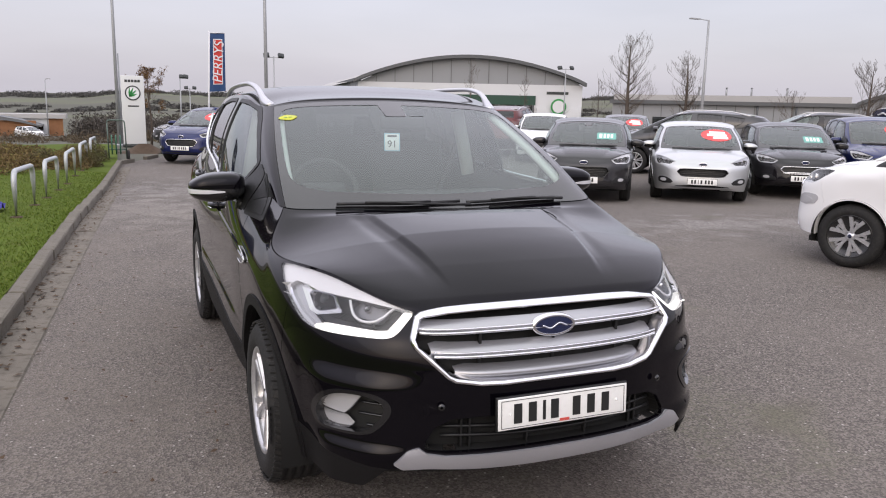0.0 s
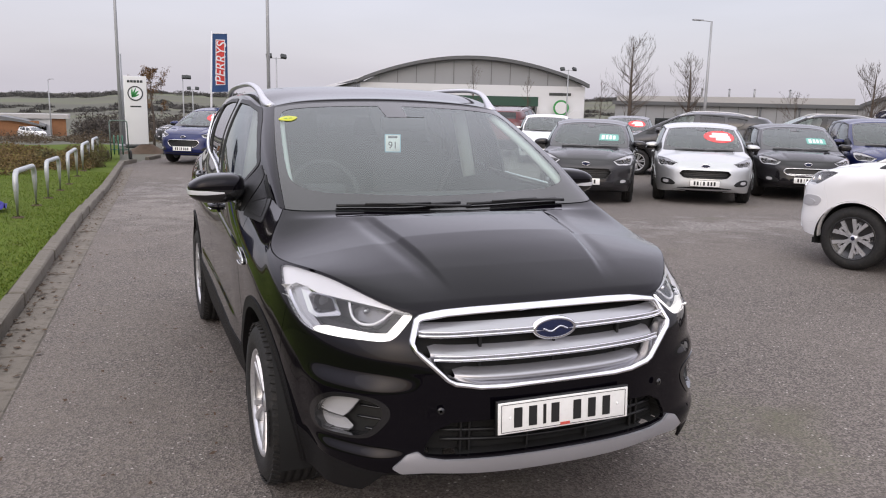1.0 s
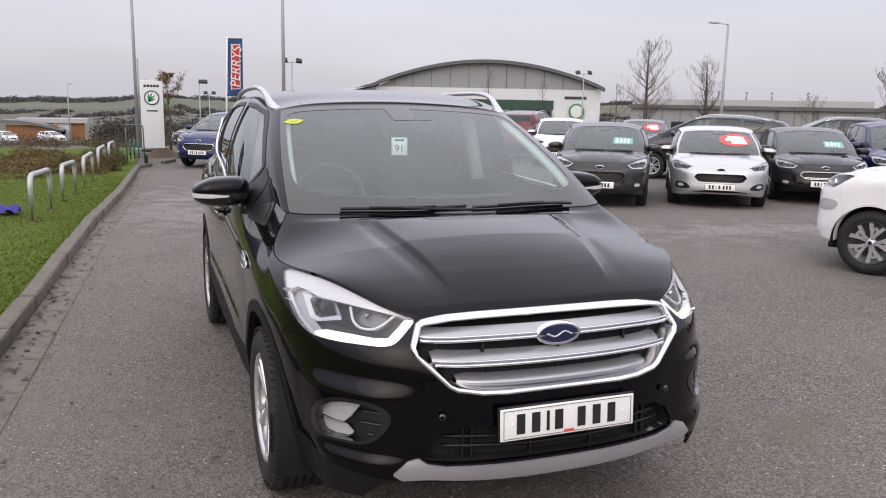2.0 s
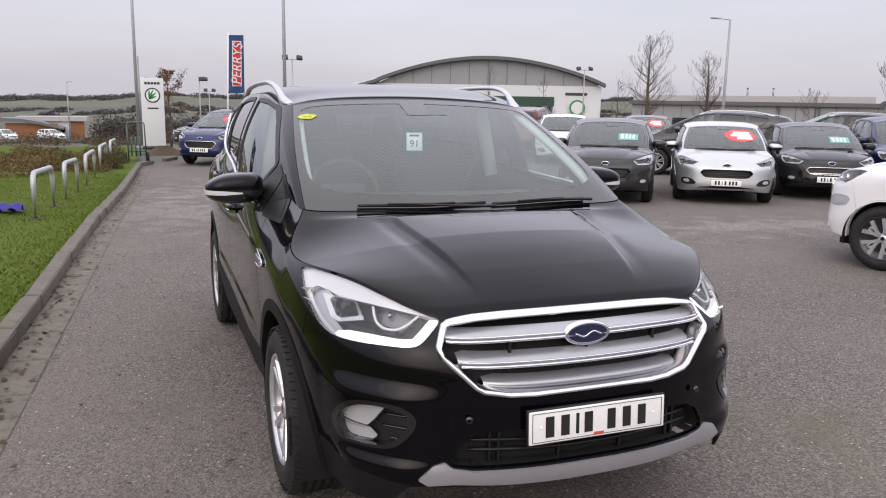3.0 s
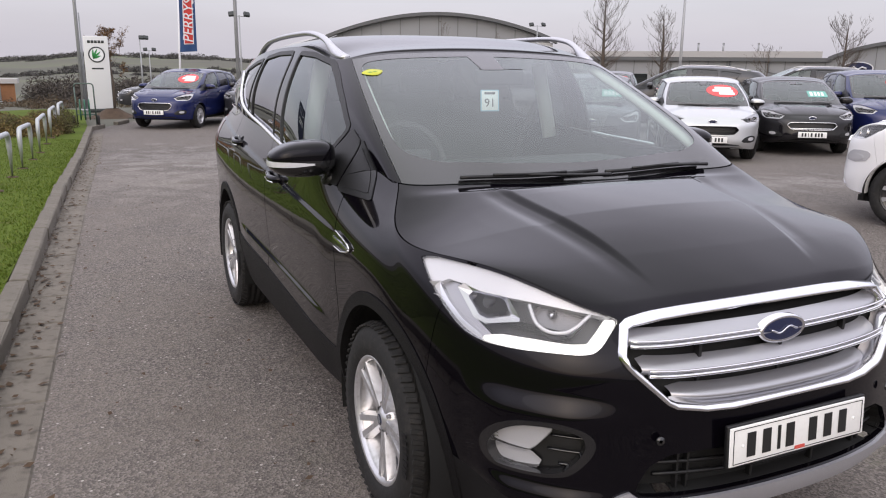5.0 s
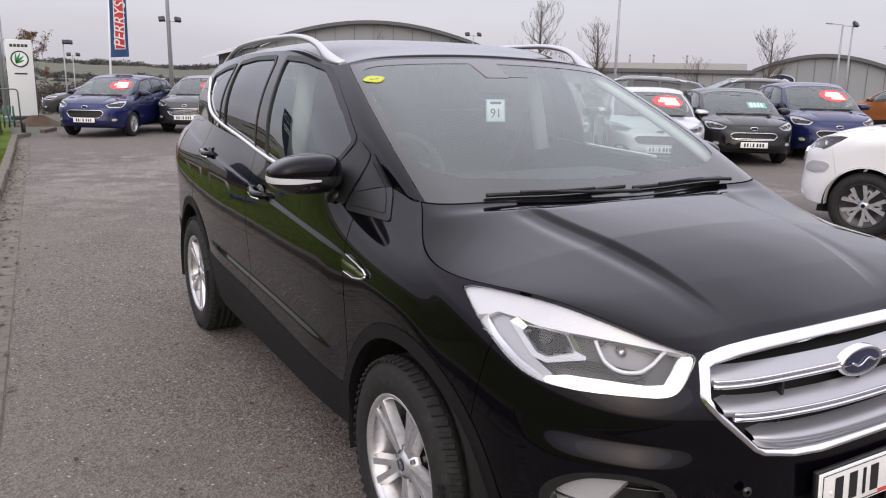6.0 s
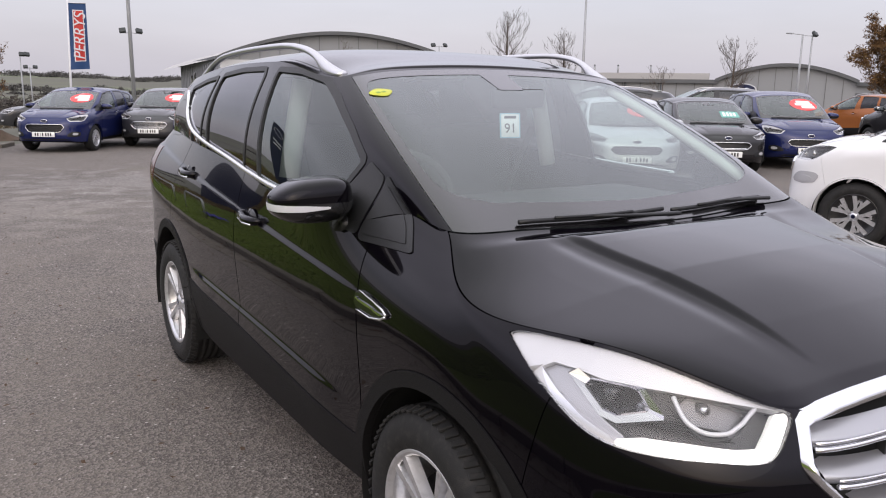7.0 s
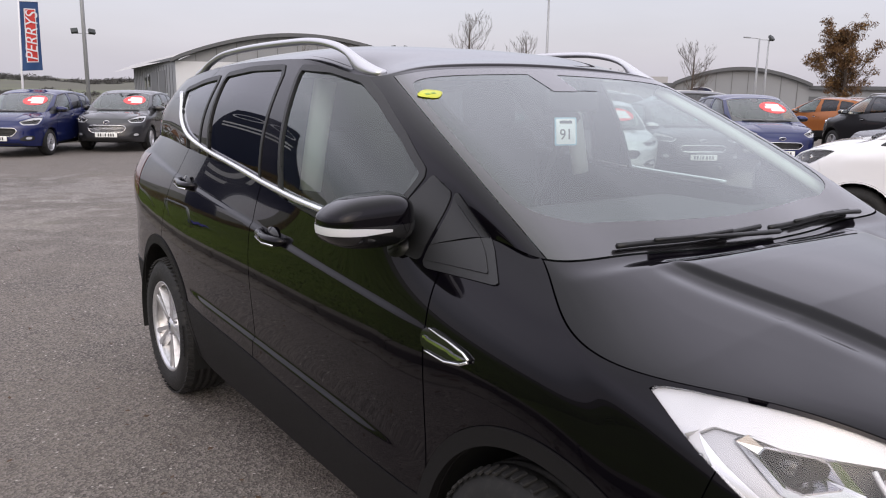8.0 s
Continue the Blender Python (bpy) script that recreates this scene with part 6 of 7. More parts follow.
# blue cloth that lies on the grass by the first hoop
cl_u, cl_v = np.meshgrid(np.linspace(0, 1, 16), np.linspace(0, 1, 12), indexing="ij")
cx, cy = -3.15 + .36 * cl_u, 8.0 + .42 * cl_v
cz = np.vectorize(turf_height)(cx, cy) + .035 + .05 * np.abs(np.sin(cl_u * 7 + cl_v * 3)) + .04 * np.sin(cl_v * 9)
cloth = part("banner_cloth", Sheet(np.stack([cx, cy, cz], -1).reshape(-1, 3), quads(16, 12)), material("purple_blue_cloth", (.035, .030, .22), rough=.8, vary=.3, vary_scale=12))
tagged(cloth, "crumpled purple-blue cloth lying on the grass", "cloth")

# ---------- heather bed and shrubs ----------
def leaf_stuff(name, label, category, mat, spots, count, size, spread, seed):
    """Many small leaves and twigs round the given clumps (x, y, z, radius, height)."""
    r = np.random.default_rng(seed)
    v, f = [], []
    per = max(1, count // len(spots))
    for x, y, z, rad, h in spots:
        d = r.normal(size=(per, 3))
        d /= np.linalg.norm(d, axis=1)[:, None]
        d[:, 2] = np.abs(d[:, 2])
        k = r.random(per) ** .35
        c = np.c_[x + d[:, 0] * rad * k, y + d[:, 1] * rad * k, z + d[:, 2] * h * k]
        a, b = r.normal(size=(per, 3)), r.normal(size=(per, 3))
        a /= np.linalg.norm(a, axis=1)[:, None]
        b /= np.linalg.norm(b, axis=1)[:, None]
        s_ = size * (.6 + .8 * r.random(per))[:, None]
        i = len(v) * 0 + sum(len(q) for q in v)
        v.append(np.stack([c - a * s_, c + b * s_ * .5, c + a * s_], 1).reshape(-1, 3))
        f.append(np.arange(per * 3).reshape(-1, 3) + i)
    me = bpy.data.meshes.new(name)
    me.from_pydata(np.vstack(v).tolist(), [], np.vstack(f).tolist())
    return link(name, me, mat)


def leafy(name, c0, c1, c2):
    m = material(name, c1, rough=.9)
    n, l = m.node_tree.nodes, m.node_tree.links
    geo, ramp = n.new("ShaderNodeNewGeometry"), n.new("ShaderNodeValToRGB")
    e = ramp.color_ramp.elements
    e[0].color, e[1].color = (*c0, 1), (*c2, 1)
    k = e.new(.55)
    k.color = (*c1, 1)
    l.new(geo.outputs["Random Per Island"], ramp.inputs["Fac"])
    l.new(ramp.outputs[0], n["Principled BSDF"].inputs["Base Color"])
    return m


M_HEATH = leafy("brown_heather", (.060, .040, .018), (.150, .095, .036), (.17, .150, .042))
M_BUSH = leafy("winter_shrub", (.05, .04, .02), (.10, .085, .03), (.12, .13, .04))
bed = [(x, y, turf_height(x, y) - .05, rnd.uniform(.35, .6), rnd.uniform(.28, .5)) for x, y in ((rnd.uniform(-9, -2.1), rnd.uniform(15.0, 21.0)) for _ in range(75))]
bed = [(x, y, z, r, h) for x, y, z, r, h in bed if x + r < KERB(18) - .2]
tagged(leaf_stuff("heather_bed", "", "", M_HEATH, bed, 64000, .042, 1, 3), "brown and olive winter heather bed behind the lawn", "shrubs", kind="stuff")
for x, y, r, h in ((-2.05, 16.7, .36, .42), (-2.35, 17.6, .42, .45), (-1.95, 18.5, .38, .5), (-3.0, 17.0, .4, .4)):
    bush = thing("shrub", "low olive-brown winter shrub on the verge", "shrub", "shrubs by the kerb")
    z = turf_height(x, y)
    leaf = leaf_stuff("foliage", "", "", M_BUSH, [(x, y, z, r, h)], 2600, .03, 1, int(r * 1000))
    leaf.parent = bush
    for k in range(7):
        a = k * .9
        part("stem", tube([(x, y, z - .03), (x + math.cos(a) * r * .5, y + math.sin(a) * r * .5, z + h * .6)], [.010, .004], 5), M_SOIL, bush)
mound = sheet(lambda a, b: np.stack([-.58 + (.15 + .55 * b) * np.cos(a) * 1.2, 23.6 + (.15 + .55 * b) * np.sin(a) * .7, land(-.58 + a * 0, 23.6) - .02 + .30 * (1 - b) ** 1.5 + .03 * np.sin(a * 5) * b], -1), 0, 2 * math.pi, 26, 0, 1, 8)
ob = part("soil_mound", mound, M_SOIL)
tagged(ob, "heap of bare brown soil at the foot of the sign", "soil")

# ---------- hose cart on the kerb ----------
cart = thing("hose_cart", "dark green hose reel cart with a tubular frame", "hose cart")
M_CARTGREEN = material("dark_green_hose", (.015, .10, .055), rough=.5, vary=.3, vary_scale=20)
M_CARTFRAME = material("green_grey_tube", (.10, .14, .12), rough=.45, metal=.3)
hx, hy = -1.42, 19.6
hz = float(land(hx, hy))
part("frame", tube(arc_path([(hx - .18, hy + .12, hz + .05), (hx - .20, hy + .12, hz + 1.12), (hx + .24, hy, hz + 1.12), (hx + .26, hy, hz + .05)], .08), .017, 8), M_CARTFRAME, cart)
part("frame", tube([(hx - .2, hy + .12, hz + .35), (hx + .26, hy, hz + .35)], .014, 8), M_CARTFRAME, cart)
for k in range(9):
    a = np.linspace(0, 2 * math.pi, 28)
    r = .20 + .022 * (k % 3)
    part("hose_coil", tube(np.c_[hx - .10 + .05 * (k // 3) * 2.1 + a * 0, hy - .02 + r * np.cos(a), hz + .48 + r * np.sin(a)], .018, 7, caps=False), M_CARTGREEN, cart)
for sx in (-.26, .30):
    part("cart_wheel", lathe([(-.03, .06), (-.035, .14), (-.02, .165), (.02, .165), (.035, .14), (.03, .06)], 24, "x", (hx + sx, hy + .05, hz + .165)), M_TYRE, cart)
    part("cart_hub", lathe([(-.036, 0), (-.036, .06), (.036, .06), (.036, 0)], 16, "x", (hx + sx, hy + .05, hz + .165)), M_CARTFRAME, cart)

# ---------- totem sign ----------
M_SIGNWHITE = material("white_sign_panel", (.66, .67, .67), rough=.4, vary=.04, vary_scale=1.5)
M_SIGNGREEN = material("green_emblem", (.03, .26, .06), rough=.4)
M_SIGNDARK = material("dark_sign_paint", (.03, .035, .035), rough=.45)
totem = thing("totem_sign", "tall white dealer totem with a green round emblem", "sign")
tz = float(land(-.8, 26.75))
part("panel", box(.75, .20, 2.46, (-.79, 26.75, tz + 1.23), .02, 2), M_SIGNWHITE, totem)
part("plinth", box(.80, .26, .12, (-.79, 26.75, tz + .05), .015, 1), M_SIGNDARK, totem)
face = lambda y: pose(-.79, y, 0, 90, 0, 0)
part("emblem_ring", lathe([(26.645, .245), (26.635, .255), (26.635, .225), (26.645, .215)], 40, "y", (-.79, 0, tz + 1.87)), M_SIGNDARK, totem)
part("emblem_field", lathe([(26.643, 0), (26.642, .215)], 40, "y", (-.79, 0, tz + 1.87)), M_SIGNWHITE, totem)
for k, (a, ln) in enumerate(((.05, .30), (.42, .34), (.80, .32), (1.20, .26))):
    # curved feathers that fan out from the lower left of the ring
    rim = [(.030 * math.sin(t * math.pi) * (1 - .5 * t) + .012, ln * t) for t in np.linspace(0, 1, 8)] + [(-.026 * math.sin(t * math.pi), ln * t) for t in np.linspace(1, 0, 8)]
    turn = Matrix.Translation((-.91, 26.636, tz + 1.745)) @ Matrix.Rotation(a, 4, "Y")
    part("emblem_feather", slab(rim, .008, lambda u, w, d: turn @ Vector((u, d, w))), M_SIGNGREEN, totem, smooth=False)
# maker's and dealer's names as plain bars
for i in range(5):
    part("name_bar", box(.085, .006, .085, (-1.00 + i * .105, 26.646, tz + 2.28), .004, 1), M_SIGNDARK, totem)
part("name_bar", box(.36, .006, .05, (-.79, 26.646, tz + 1.42), .004, 1), M_SIGNDARK, totem)

M_FLAGWHITE = material("white_banner_print", (.70, .70, .72), rough=.7)
# dark dealer totem on the planted bed, which shows in the side windows
M_TOTEMBLUE = material("dark_blue_sign_panel", (.010, .016, .045), rough=.35, vary=.06, vary_scale=1.5)
pylon = thing("dealer_pylon", "tall dark blue dealer pylon with an oval emblem", "sign")
pz = turf_height(-6.6, 18.5)
turn = Matrix.Translation((-6.6, 18.5, pz)) @ Matrix.Rotation(.55, 4, "Z")
top = [(-.75, 0), (.75, 0), (.75, 4.95)] + [(.75 - 1.5 * t, 4.95 + .30 * math.sin(t * math.pi / 2)) for t in (.25, .5, .75, 1)]
part("panel", slab(top, .28, lambda u, w, d: turn @ Vector((u, d - .14, w))), M_TOTEMBLUE, pylon, smooth=False)
part("plinth", box(1.7, .45, .16, (0, 0, .06), .02, 1), M_SIGNDARK, pylon).matrix_local = turn
for rx, rz, d, mat, nm in ((.58, .27, -.145, M_FLAGWHITE, "oval_rim"), (.52, .22, -.15, M_BADGE, "oval_field")):
    part(nm, slab([(rx * math.cos(t), 4.45 + rz * math.sin(t)) for t in np.linspace(0, 2 * math.pi, 32, endpoint=False)], .02, lambda u, w, e: turn @ Vector((u, d + e, w))), mat, pylon, smooth=False)
for w, half in ((3.55, .50), (3.20, .42)):
    part("name_bar", box(half * 2, .01, .16, (0, -.146, w), .004, 1), M_FLAGWHITE, pylon, smooth=False).matrix_local = turn

# ---------- banner flag ----------
M_FLAG = material("blue_banner_cloth", (.022, .060, .16), rough=.75, vary=.12, vary_scale=3, bump=.2, scale=200)
M_FLAGRED = material("red_banner_print", (.55, .045, .035), rough=.7)
flag = thing("banner_flag", "tall blue banner flag with red and white lettering", "flag")
fx, fy = 1.32, 22.9
fz = float(land(fx, fy))
part("flag_pole", tube([(fx, fy, fz), (fx + .05, fy, fz + 1.9), (fx + .12, fy, 3.66)], [.035, .03, .02], 10), M_FLAGWHITE, flag)
part("top_arm", tube([(fx + .12, fy, 3.60), (fx + .58, fy - .01, 3.61)], .012, 6), M_FLAGWHITE, flag)


def banner(a0, a1, b0, b1, off, n=10, m=24):
    """A piece of the rippling cloth: a across, b down, 0..1."""
    A, B = np.meshgrid(np.linspace(a0, a1, n), np.linspace(b0, b1, m), indexing="ij")
    x = fx + .12 - .06 * B + A * (.46 + .05 * B)
    yy = fy - off + .035 * np.sin(A * 5 + B * 4) * B
    z = 3.60 - 1.80 * B + .03 * A * B
    return Sheet(np.stack([x, yy, z], -1).reshape(-1, 3), quads(n, m))


part("cloth", banner(0, 1, 0, 1, 0), M_FLAG, flag)
part("print_white", banner(.24, .84, .10, .88, .008), M_FLAGWHITE, flag)
part("print_red", banner(.29, .79, .115, .865, .014), M_FLAGRED, flag)
# the word runs up the cloth
word = letters("PERRYS", .42, M_FLAGWHITE, flag, Matrix.Translation((fx + .37, fy - .045, 3.60 - 1.80 * .49)) @ Matrix.Rotation(math.radians(90), 4, "X") @ Matrix.Rotation(math.radians(86), 4, "Z"), "lettering", "white slanted lettering", shear=.15)
word.scale = (.92, 1, 1)


# ---------- lamp posts ----------
def lamp_post(x, y, top, heads, label, r=.055, base=None, name="lamp_post", group="lamp posts"):
    z0 = float(land(x, y)) if base is None else base
    p = thing(name, label, "lamp post", group)
    part("post", tube([(x, y, z0 - .2), (x, y, z0 + (top - z0) * .5), (x, y, top)], [r, r * .85, r * .6], 12), M_POLE, p)
    part("base_plate", lathe([(-.02, 0), (-.02, r * 2.2), (.03, r * 2.0), (.05, r)], 14, "z", (x, y, z0)), M_POLE, p)
    for dx, dy, kind in heads:
        if kind == "flood":
            part("bracket", tube([(x, y, top - .06), (x + dx, y + dy, top - .08)], .02, 6), M_POLE, p)
            h = part("flood_lamp", box(.34, .16, .26, (x + dx, y + dy, top + .05), .03, 2, Matrix.Rotation(-.6, 4, "X") @ Matrix.Rotation(dx * .6, 4, "Z")), M_SIGNDARK, p)
        else:
            part("arm", tube([(x, y, top - .02), (x + dx * .6, y + dy * .6, top + .03), (x + dx, y + dy, top + .05)], .022, 6), M_POLE, p)
            part("lantern", box(abs(dx) * .8 + .18, .16, .07, (x + dx, y + dy, top + .06), .02, 2), M_POLE, p)
    return p


lamp_post(-1.30, 27.75, 8.2, [(.45, 0, "lantern")], "tall slim grey lamp post on the verge", .062)
lamp_post(-1.20, 27.9, 3.1, [], "short grey post beside the lamp", .04)
lamp_post(4.1, 28.25, 9.0, [(.5, 0, "lantern")], "tall slim grey lamp post at the lot edge", .075)
lamp_post(7.30, 43.9, 4.05, [(-.42, 0, "flood"), (.42, 0, "flood")], "grey post with two dark floodlights", .06)
lamp_post(3.0, 56.6, 3.0, [(.12, 0, "flood"), (.4, 0, "flood")], "grey post with dark floodlights beyond the lot", .06)
lamp_post(4.9, 71.5, 2.4, [(-.3, 0, "flood"), (.4, 0, "flood")], "distant post with two floodlights", .06)
lamp_post(-7.7, 86.5, 3.1, [(.3, 0, "lantern")], "distant slim street lamp", .07)
lamp_post(25.75, 28.75, 5.86, [(-.55, .35, "lantern")], "tall grey lamp post with one arm", .085)
lamp_post(30.5, 49.9, 4.35, [(-.4, .2, "flood"), (.4, -.2, "flood")], "grey post with two dark floodlights by the showroom", .06)
lamp_post(39.7, 26.1, 4.55, [(-.45, .5, "lantern"), (.5, -.4, "flood")], "grey post with two lamp heads", .075)
lamp_post(40.0, 25.7, 4.5, [(.1, -.1, "flood")], "second grey post close beside the first", .07)


# ---------- trees ----------
M_BARK = material("grey_brown_bark", (.085, .068, .055), rough=.95, bump=.8, scale=30, vary=.3, vary_scale=4)
M_OAKLEAF = leafy("brown_winter_leaves", (.06, .030, .012), (.13, .065, .022), (.19, .115, .04))


def tree(x, y, height, width, label, seed, leaves=0, base=None, trunk=.10, name="tree", density=1.0, leaf=.06):
    r = random.Random(seed)
    z0 = float(land(x, y)) if base is None else base
    t = thing(name, label, "tree", "trees round the lot")
    part("trunk", tube([(x, y, z0 - .2), (x + r.uniform(-.05, .05), y, z0 + height * .3), (x + r.uniform(-.08, .08), y + r.uniform(-.05, .05), z0 + height * .62), (x + r.uniform(-.1, .1), y, z0 + height)],
                       [trunk, trunk * .8, trunk * .45, .008], 8), M_BARK, t)
    twigs, ends = [], []

    def grow(p, d, ln, rad, depth):
        q, pts, rads = Vector(p), [tuple(p)], [rad]
        for k in range(3):
            d = (d + Vector((r.uniform(-.22, .22), r.uniform(-.22, .22), r.uniform(.0, .25)))).normalized()
            q = q + d * ln / 3
            pts.append(tuple(q))
            rads.append(rad * (1 - .25 * (k + 1)))
        twigs.append(tube(pts, rads, 5 if depth else 6, caps=False))
        ends.append((q, d))
        if depth < 3:
            for k in range(3 if depth < 2 else 2):
                i = r.choice((1, 2, 3))
                dd = (d + Vector((r.uniform(-.8, .8), r.uniform(-.8, .8), r.uniform(-.1, .5)))).normalized()
                grow(pts[i], dd, ln * r.uniform(.45, .7), max(rads[i] * .55, .006), depth + 1)
    n = int(15 * density)
    for k in range(n):
        h = .22 + .72 * (k + r.random()) / n
        a = r.uniform(0, 6.28)
        reach = width * .5 * math.sin(math.pi * min(.97, h * .95 + .05)) ** .7
        grow((x, y, z0 + height * h), Vector((math.cos(a), math.sin(a), r.uniform(.35, .9))), reach * r.uniform(.75, 1.1), trunk * .32 * (1.1 - h), 0)
    vs, ts, o = [], [], 0
    for w in twigs:
        vs.append(w.v)
        ts.append(w.t + o)
        o += len(w.v)
    part("twig_crown", Sheet(np.vstack(vs), np.vstack(ts)), M_BARK, t)
    if leaves:
        spots = [(q.x, q.y, q.z - .1, width * .07, width * .09) for q, d in ends]
        ob = leaf_stuff("crown", "", "", M_OAKLEAF, spots, leaves, leaf, 1, seed)
        ob.parent = t
    return t


tree(26.35, 35.9, 6.1, 2.9, "bare winter tree with upright twigs", 11, base=-.6, trunk=.15, density=2.6)
tree(28.95, 33.9, 5.1, 2.2, "bare pollarded winter tree", 12, base=-.6, trunk=.14, density=2.4)
tree(35.9, 27.6, 4.5, 2.3, "bare winter tree before the grey building", 13, base=-.5, trunk=.12, density=2.2)
tree(33.6, 30.6, 3.0, 1.6, "small bare winter tree", 19, base=-.5, trunk=.05)
tree(36.9, 19.4, 4.5, 3.1, "oak that has kept its brown winter leaves", 14, leaves=15000, base=-.6, trunk=.14, density=1.6, leaf=.085)
tree(.35, 41.8, 3.9, 1.9, "young oak with brown leaves behind the totem", 15, leaves=2600, base=-.8, trunk=.07, leaf=.07)
tree(23.3, 51.4, 6.0, 1.5, "thin bare tree in front of the showroom", 16, base=-1.2, trunk=.06)
tree(26.9, 49.6, 5.0, 1.2, "thin bare sapling in front of the showroom", 17, base=-1.2, trunk=.05)
tree(25.0, 36.9, 3.8, 1.2, "slim bare sapling by the hedge", 18, base=-.6, trunk=.04)

# ---------- buildings ----------
M_CLAD = material("grey_profiled_cladding", (.27, .28, .29), rough=.55, metal=.15, vary=.06, vary_scale=.4)
M_CLADDARK = material("dark_grey_cladding", (.12, .125, .13), rough=.5, vary=.08, vary_scale=.5)
M_ROOFEDGE = material("dark_roof_edge", (.09, .095, .10), rough=.5)
M_WHITEWALL = material("white_render", (.62, .63, .64), rough=.6, vary=.05, vary_scale=.3)
M_PALEROOF = material("pale_metal_roof", (.40, .39, .38), rough=.6, vary=.08, vary_scale=.2)
M_SHOPGLASS = material("dark_shop_glass", (.02, .024, .024), rough=.06, coat=.8)
M_GREENBAND = material("dark_green_fascia", (.012, .055, .035), rough=.4)
M_BRICK = material("orange_brick", (.26, .125, .06), rough=.9, bump=.4, scale=14, vary=.2, vary_scale=3)
M_GLOW = lamp_glow("showroom_lamp", (1, .95, .85), 2.5)


def frame_of(p, q):
    """A wall's own axes: along from p to q, outwards towards the lot, up."""
    a = Vector((q[0] - p[0], q[1] - p[1], 0))
    ln = a.length
    a.normalize()
    out = Vector((a.y, -a.x, 0))
    return Vector((p[0], p[1], 0)), a, out, ln


def wall_piece(name, o, a, out, poly, depth, front, mat, parent, label=""):
    """A plate on a wall: poly in (along, height); front is how far it stands off the wall's face."""
    bm = slab(poly, depth, lambda u, z, d: o + a * u + out * (front - d) + Vector((0, 0, z)))
    return part(name, bm, mat, parent, label, smooth=False)


def rect(u0, u1, z0, z1):
    return [(u0, z0), (u1, z0), (u1, z1), (u0, z1)]


# arched showroom
A, B, BASE = (19.6, 68.7), (38.55, 60.2), -2.4
show = thing("car_showroom", "white showroom with a curved grey roof", "building")
o, a, out, ln = frame_of(A, B)
ks = np.linspace(0, 1, 29)
arch = lambda k: 3.45 + 2.35 * math.sin(math.pi * min(1, max(0, k))) ** .85
wall_piece("wall", o, a, out, [(0, BASE), (ln, BASE), (ln, 3.4), (0, 3.4)], .4, 0, M_WHITEWALL, show)
wall_piece("gable", o, a, out, [(ln * k, arch(k) - .12) for k in ks] + [(ln, 3.1), (0, 3.35)][0:2], .35, -.06, M_CLAD, show, "grey profiled gable cladding")
for k in range(1, 12):
    u = ln * k / 12
    wall_piece("cladding_rib", o, a, out, rect(u - .03, u + .03, 3.42, arch(k / 12) - .2), .05, .0, M_CLADDARK, show)
wall_piece("roof_edge", o, a, out, [(ln * k - .3 + .6 * k, arch(k) + .16) for k in ks] + [(ln * k - .3 + .6 * k, arch(k) - .14) for k in ks[::-1]], 1.2, .7, M_ROOFEDGE, show, "dark curved roof edge")
far = Vector((4.0, 38.5, 0))
rv, rt = [], []
for k in ks:
    p0 = o + a * (ln * k) + Vector((0, 0, arch(k) + .1))
    p1 = p0 + far + Vector((0, 0, -.8 + .0 * k))
    rv += [tuple(p0), tuple(p1)]
part("roof", Sheet(np.array(rv), np.vstack([[(2 * i, 2 * i + 1, 2 * i + 3), (2 * i, 2 * i + 3, 2 * i + 2)] for i in range(28)])), M_PALEROOF, show)
wall_piece("shop_front", o, a, out, rect(5.0, 16.4, -1.9, 2.35), .3, .03, M_SHOPGLASS, show, "dark glazed shop front")
wall_piece("fascia", o, a, out, rect(5.0, 16.5, 1.55, 2.4), .2, .12, M_GREENBAND, show, "dark green fascia band")
for u in np.linspace(5.2, 16.3, 8):
    wall_piece("mullion", o, a, out, rect(u - .07, u + .07, -1.9, 1.6), .12, .10, M_ROOFEDGE, show)
wall_piece("portal", o, a, out, [(16.6, -2.2), (20.6, -2.2), (20.6, 1.3), (19.8, 1.25), (19.2, .7), (18.0, .7), (17.4, 1.25), (16.6, 1.3)], .3, .35, M_WHITEWALL, show, "white portal with a scooped head")
e0 = o + a * 18.6 + out * .40
part("emblem", Sheet(np.array([(e0.x + a.x * .72 * math.cos(t), e0.y + a.y * .72 * math.cos(t), 1.45 + .72 * math.sin(t)) for t in np.linspace(0, 2 * math.pi, 32, endpoint=False)] + [(e0.x, e0.y, 1.45)]), np.array([(i, (i + 1) % 32, 32) for i in range(32)])), M_SIGNGREEN, show)
e1 = e0 + out * .05
part("emblem_field", Sheet(np.array([(e1.x + a.x * .55 * math.cos(t), e1.y + a.y * .55 * math.cos(t), 1.45 + .55 * math.sin(t)) for t in np.linspace(0, 2 * math.pi, 32, endpoint=False)] + [(e1.x, e1.y, 1.45)]), np.array([(i, (i + 1) % 32, 32) for i in range(32)])), M_SIGNWHITE, show)
wall_piece("name_bar", o, a, out, rect(17.5, 19.5, 2.55, 2.8), .05, .05, M_SIGNDARK, show)
for u in (15.0, 15.9):
    wall_piece("ceiling_lamp", o, a, out, rect(u, u + .16, .55, .72), .04, .09, M_GLOW, show)
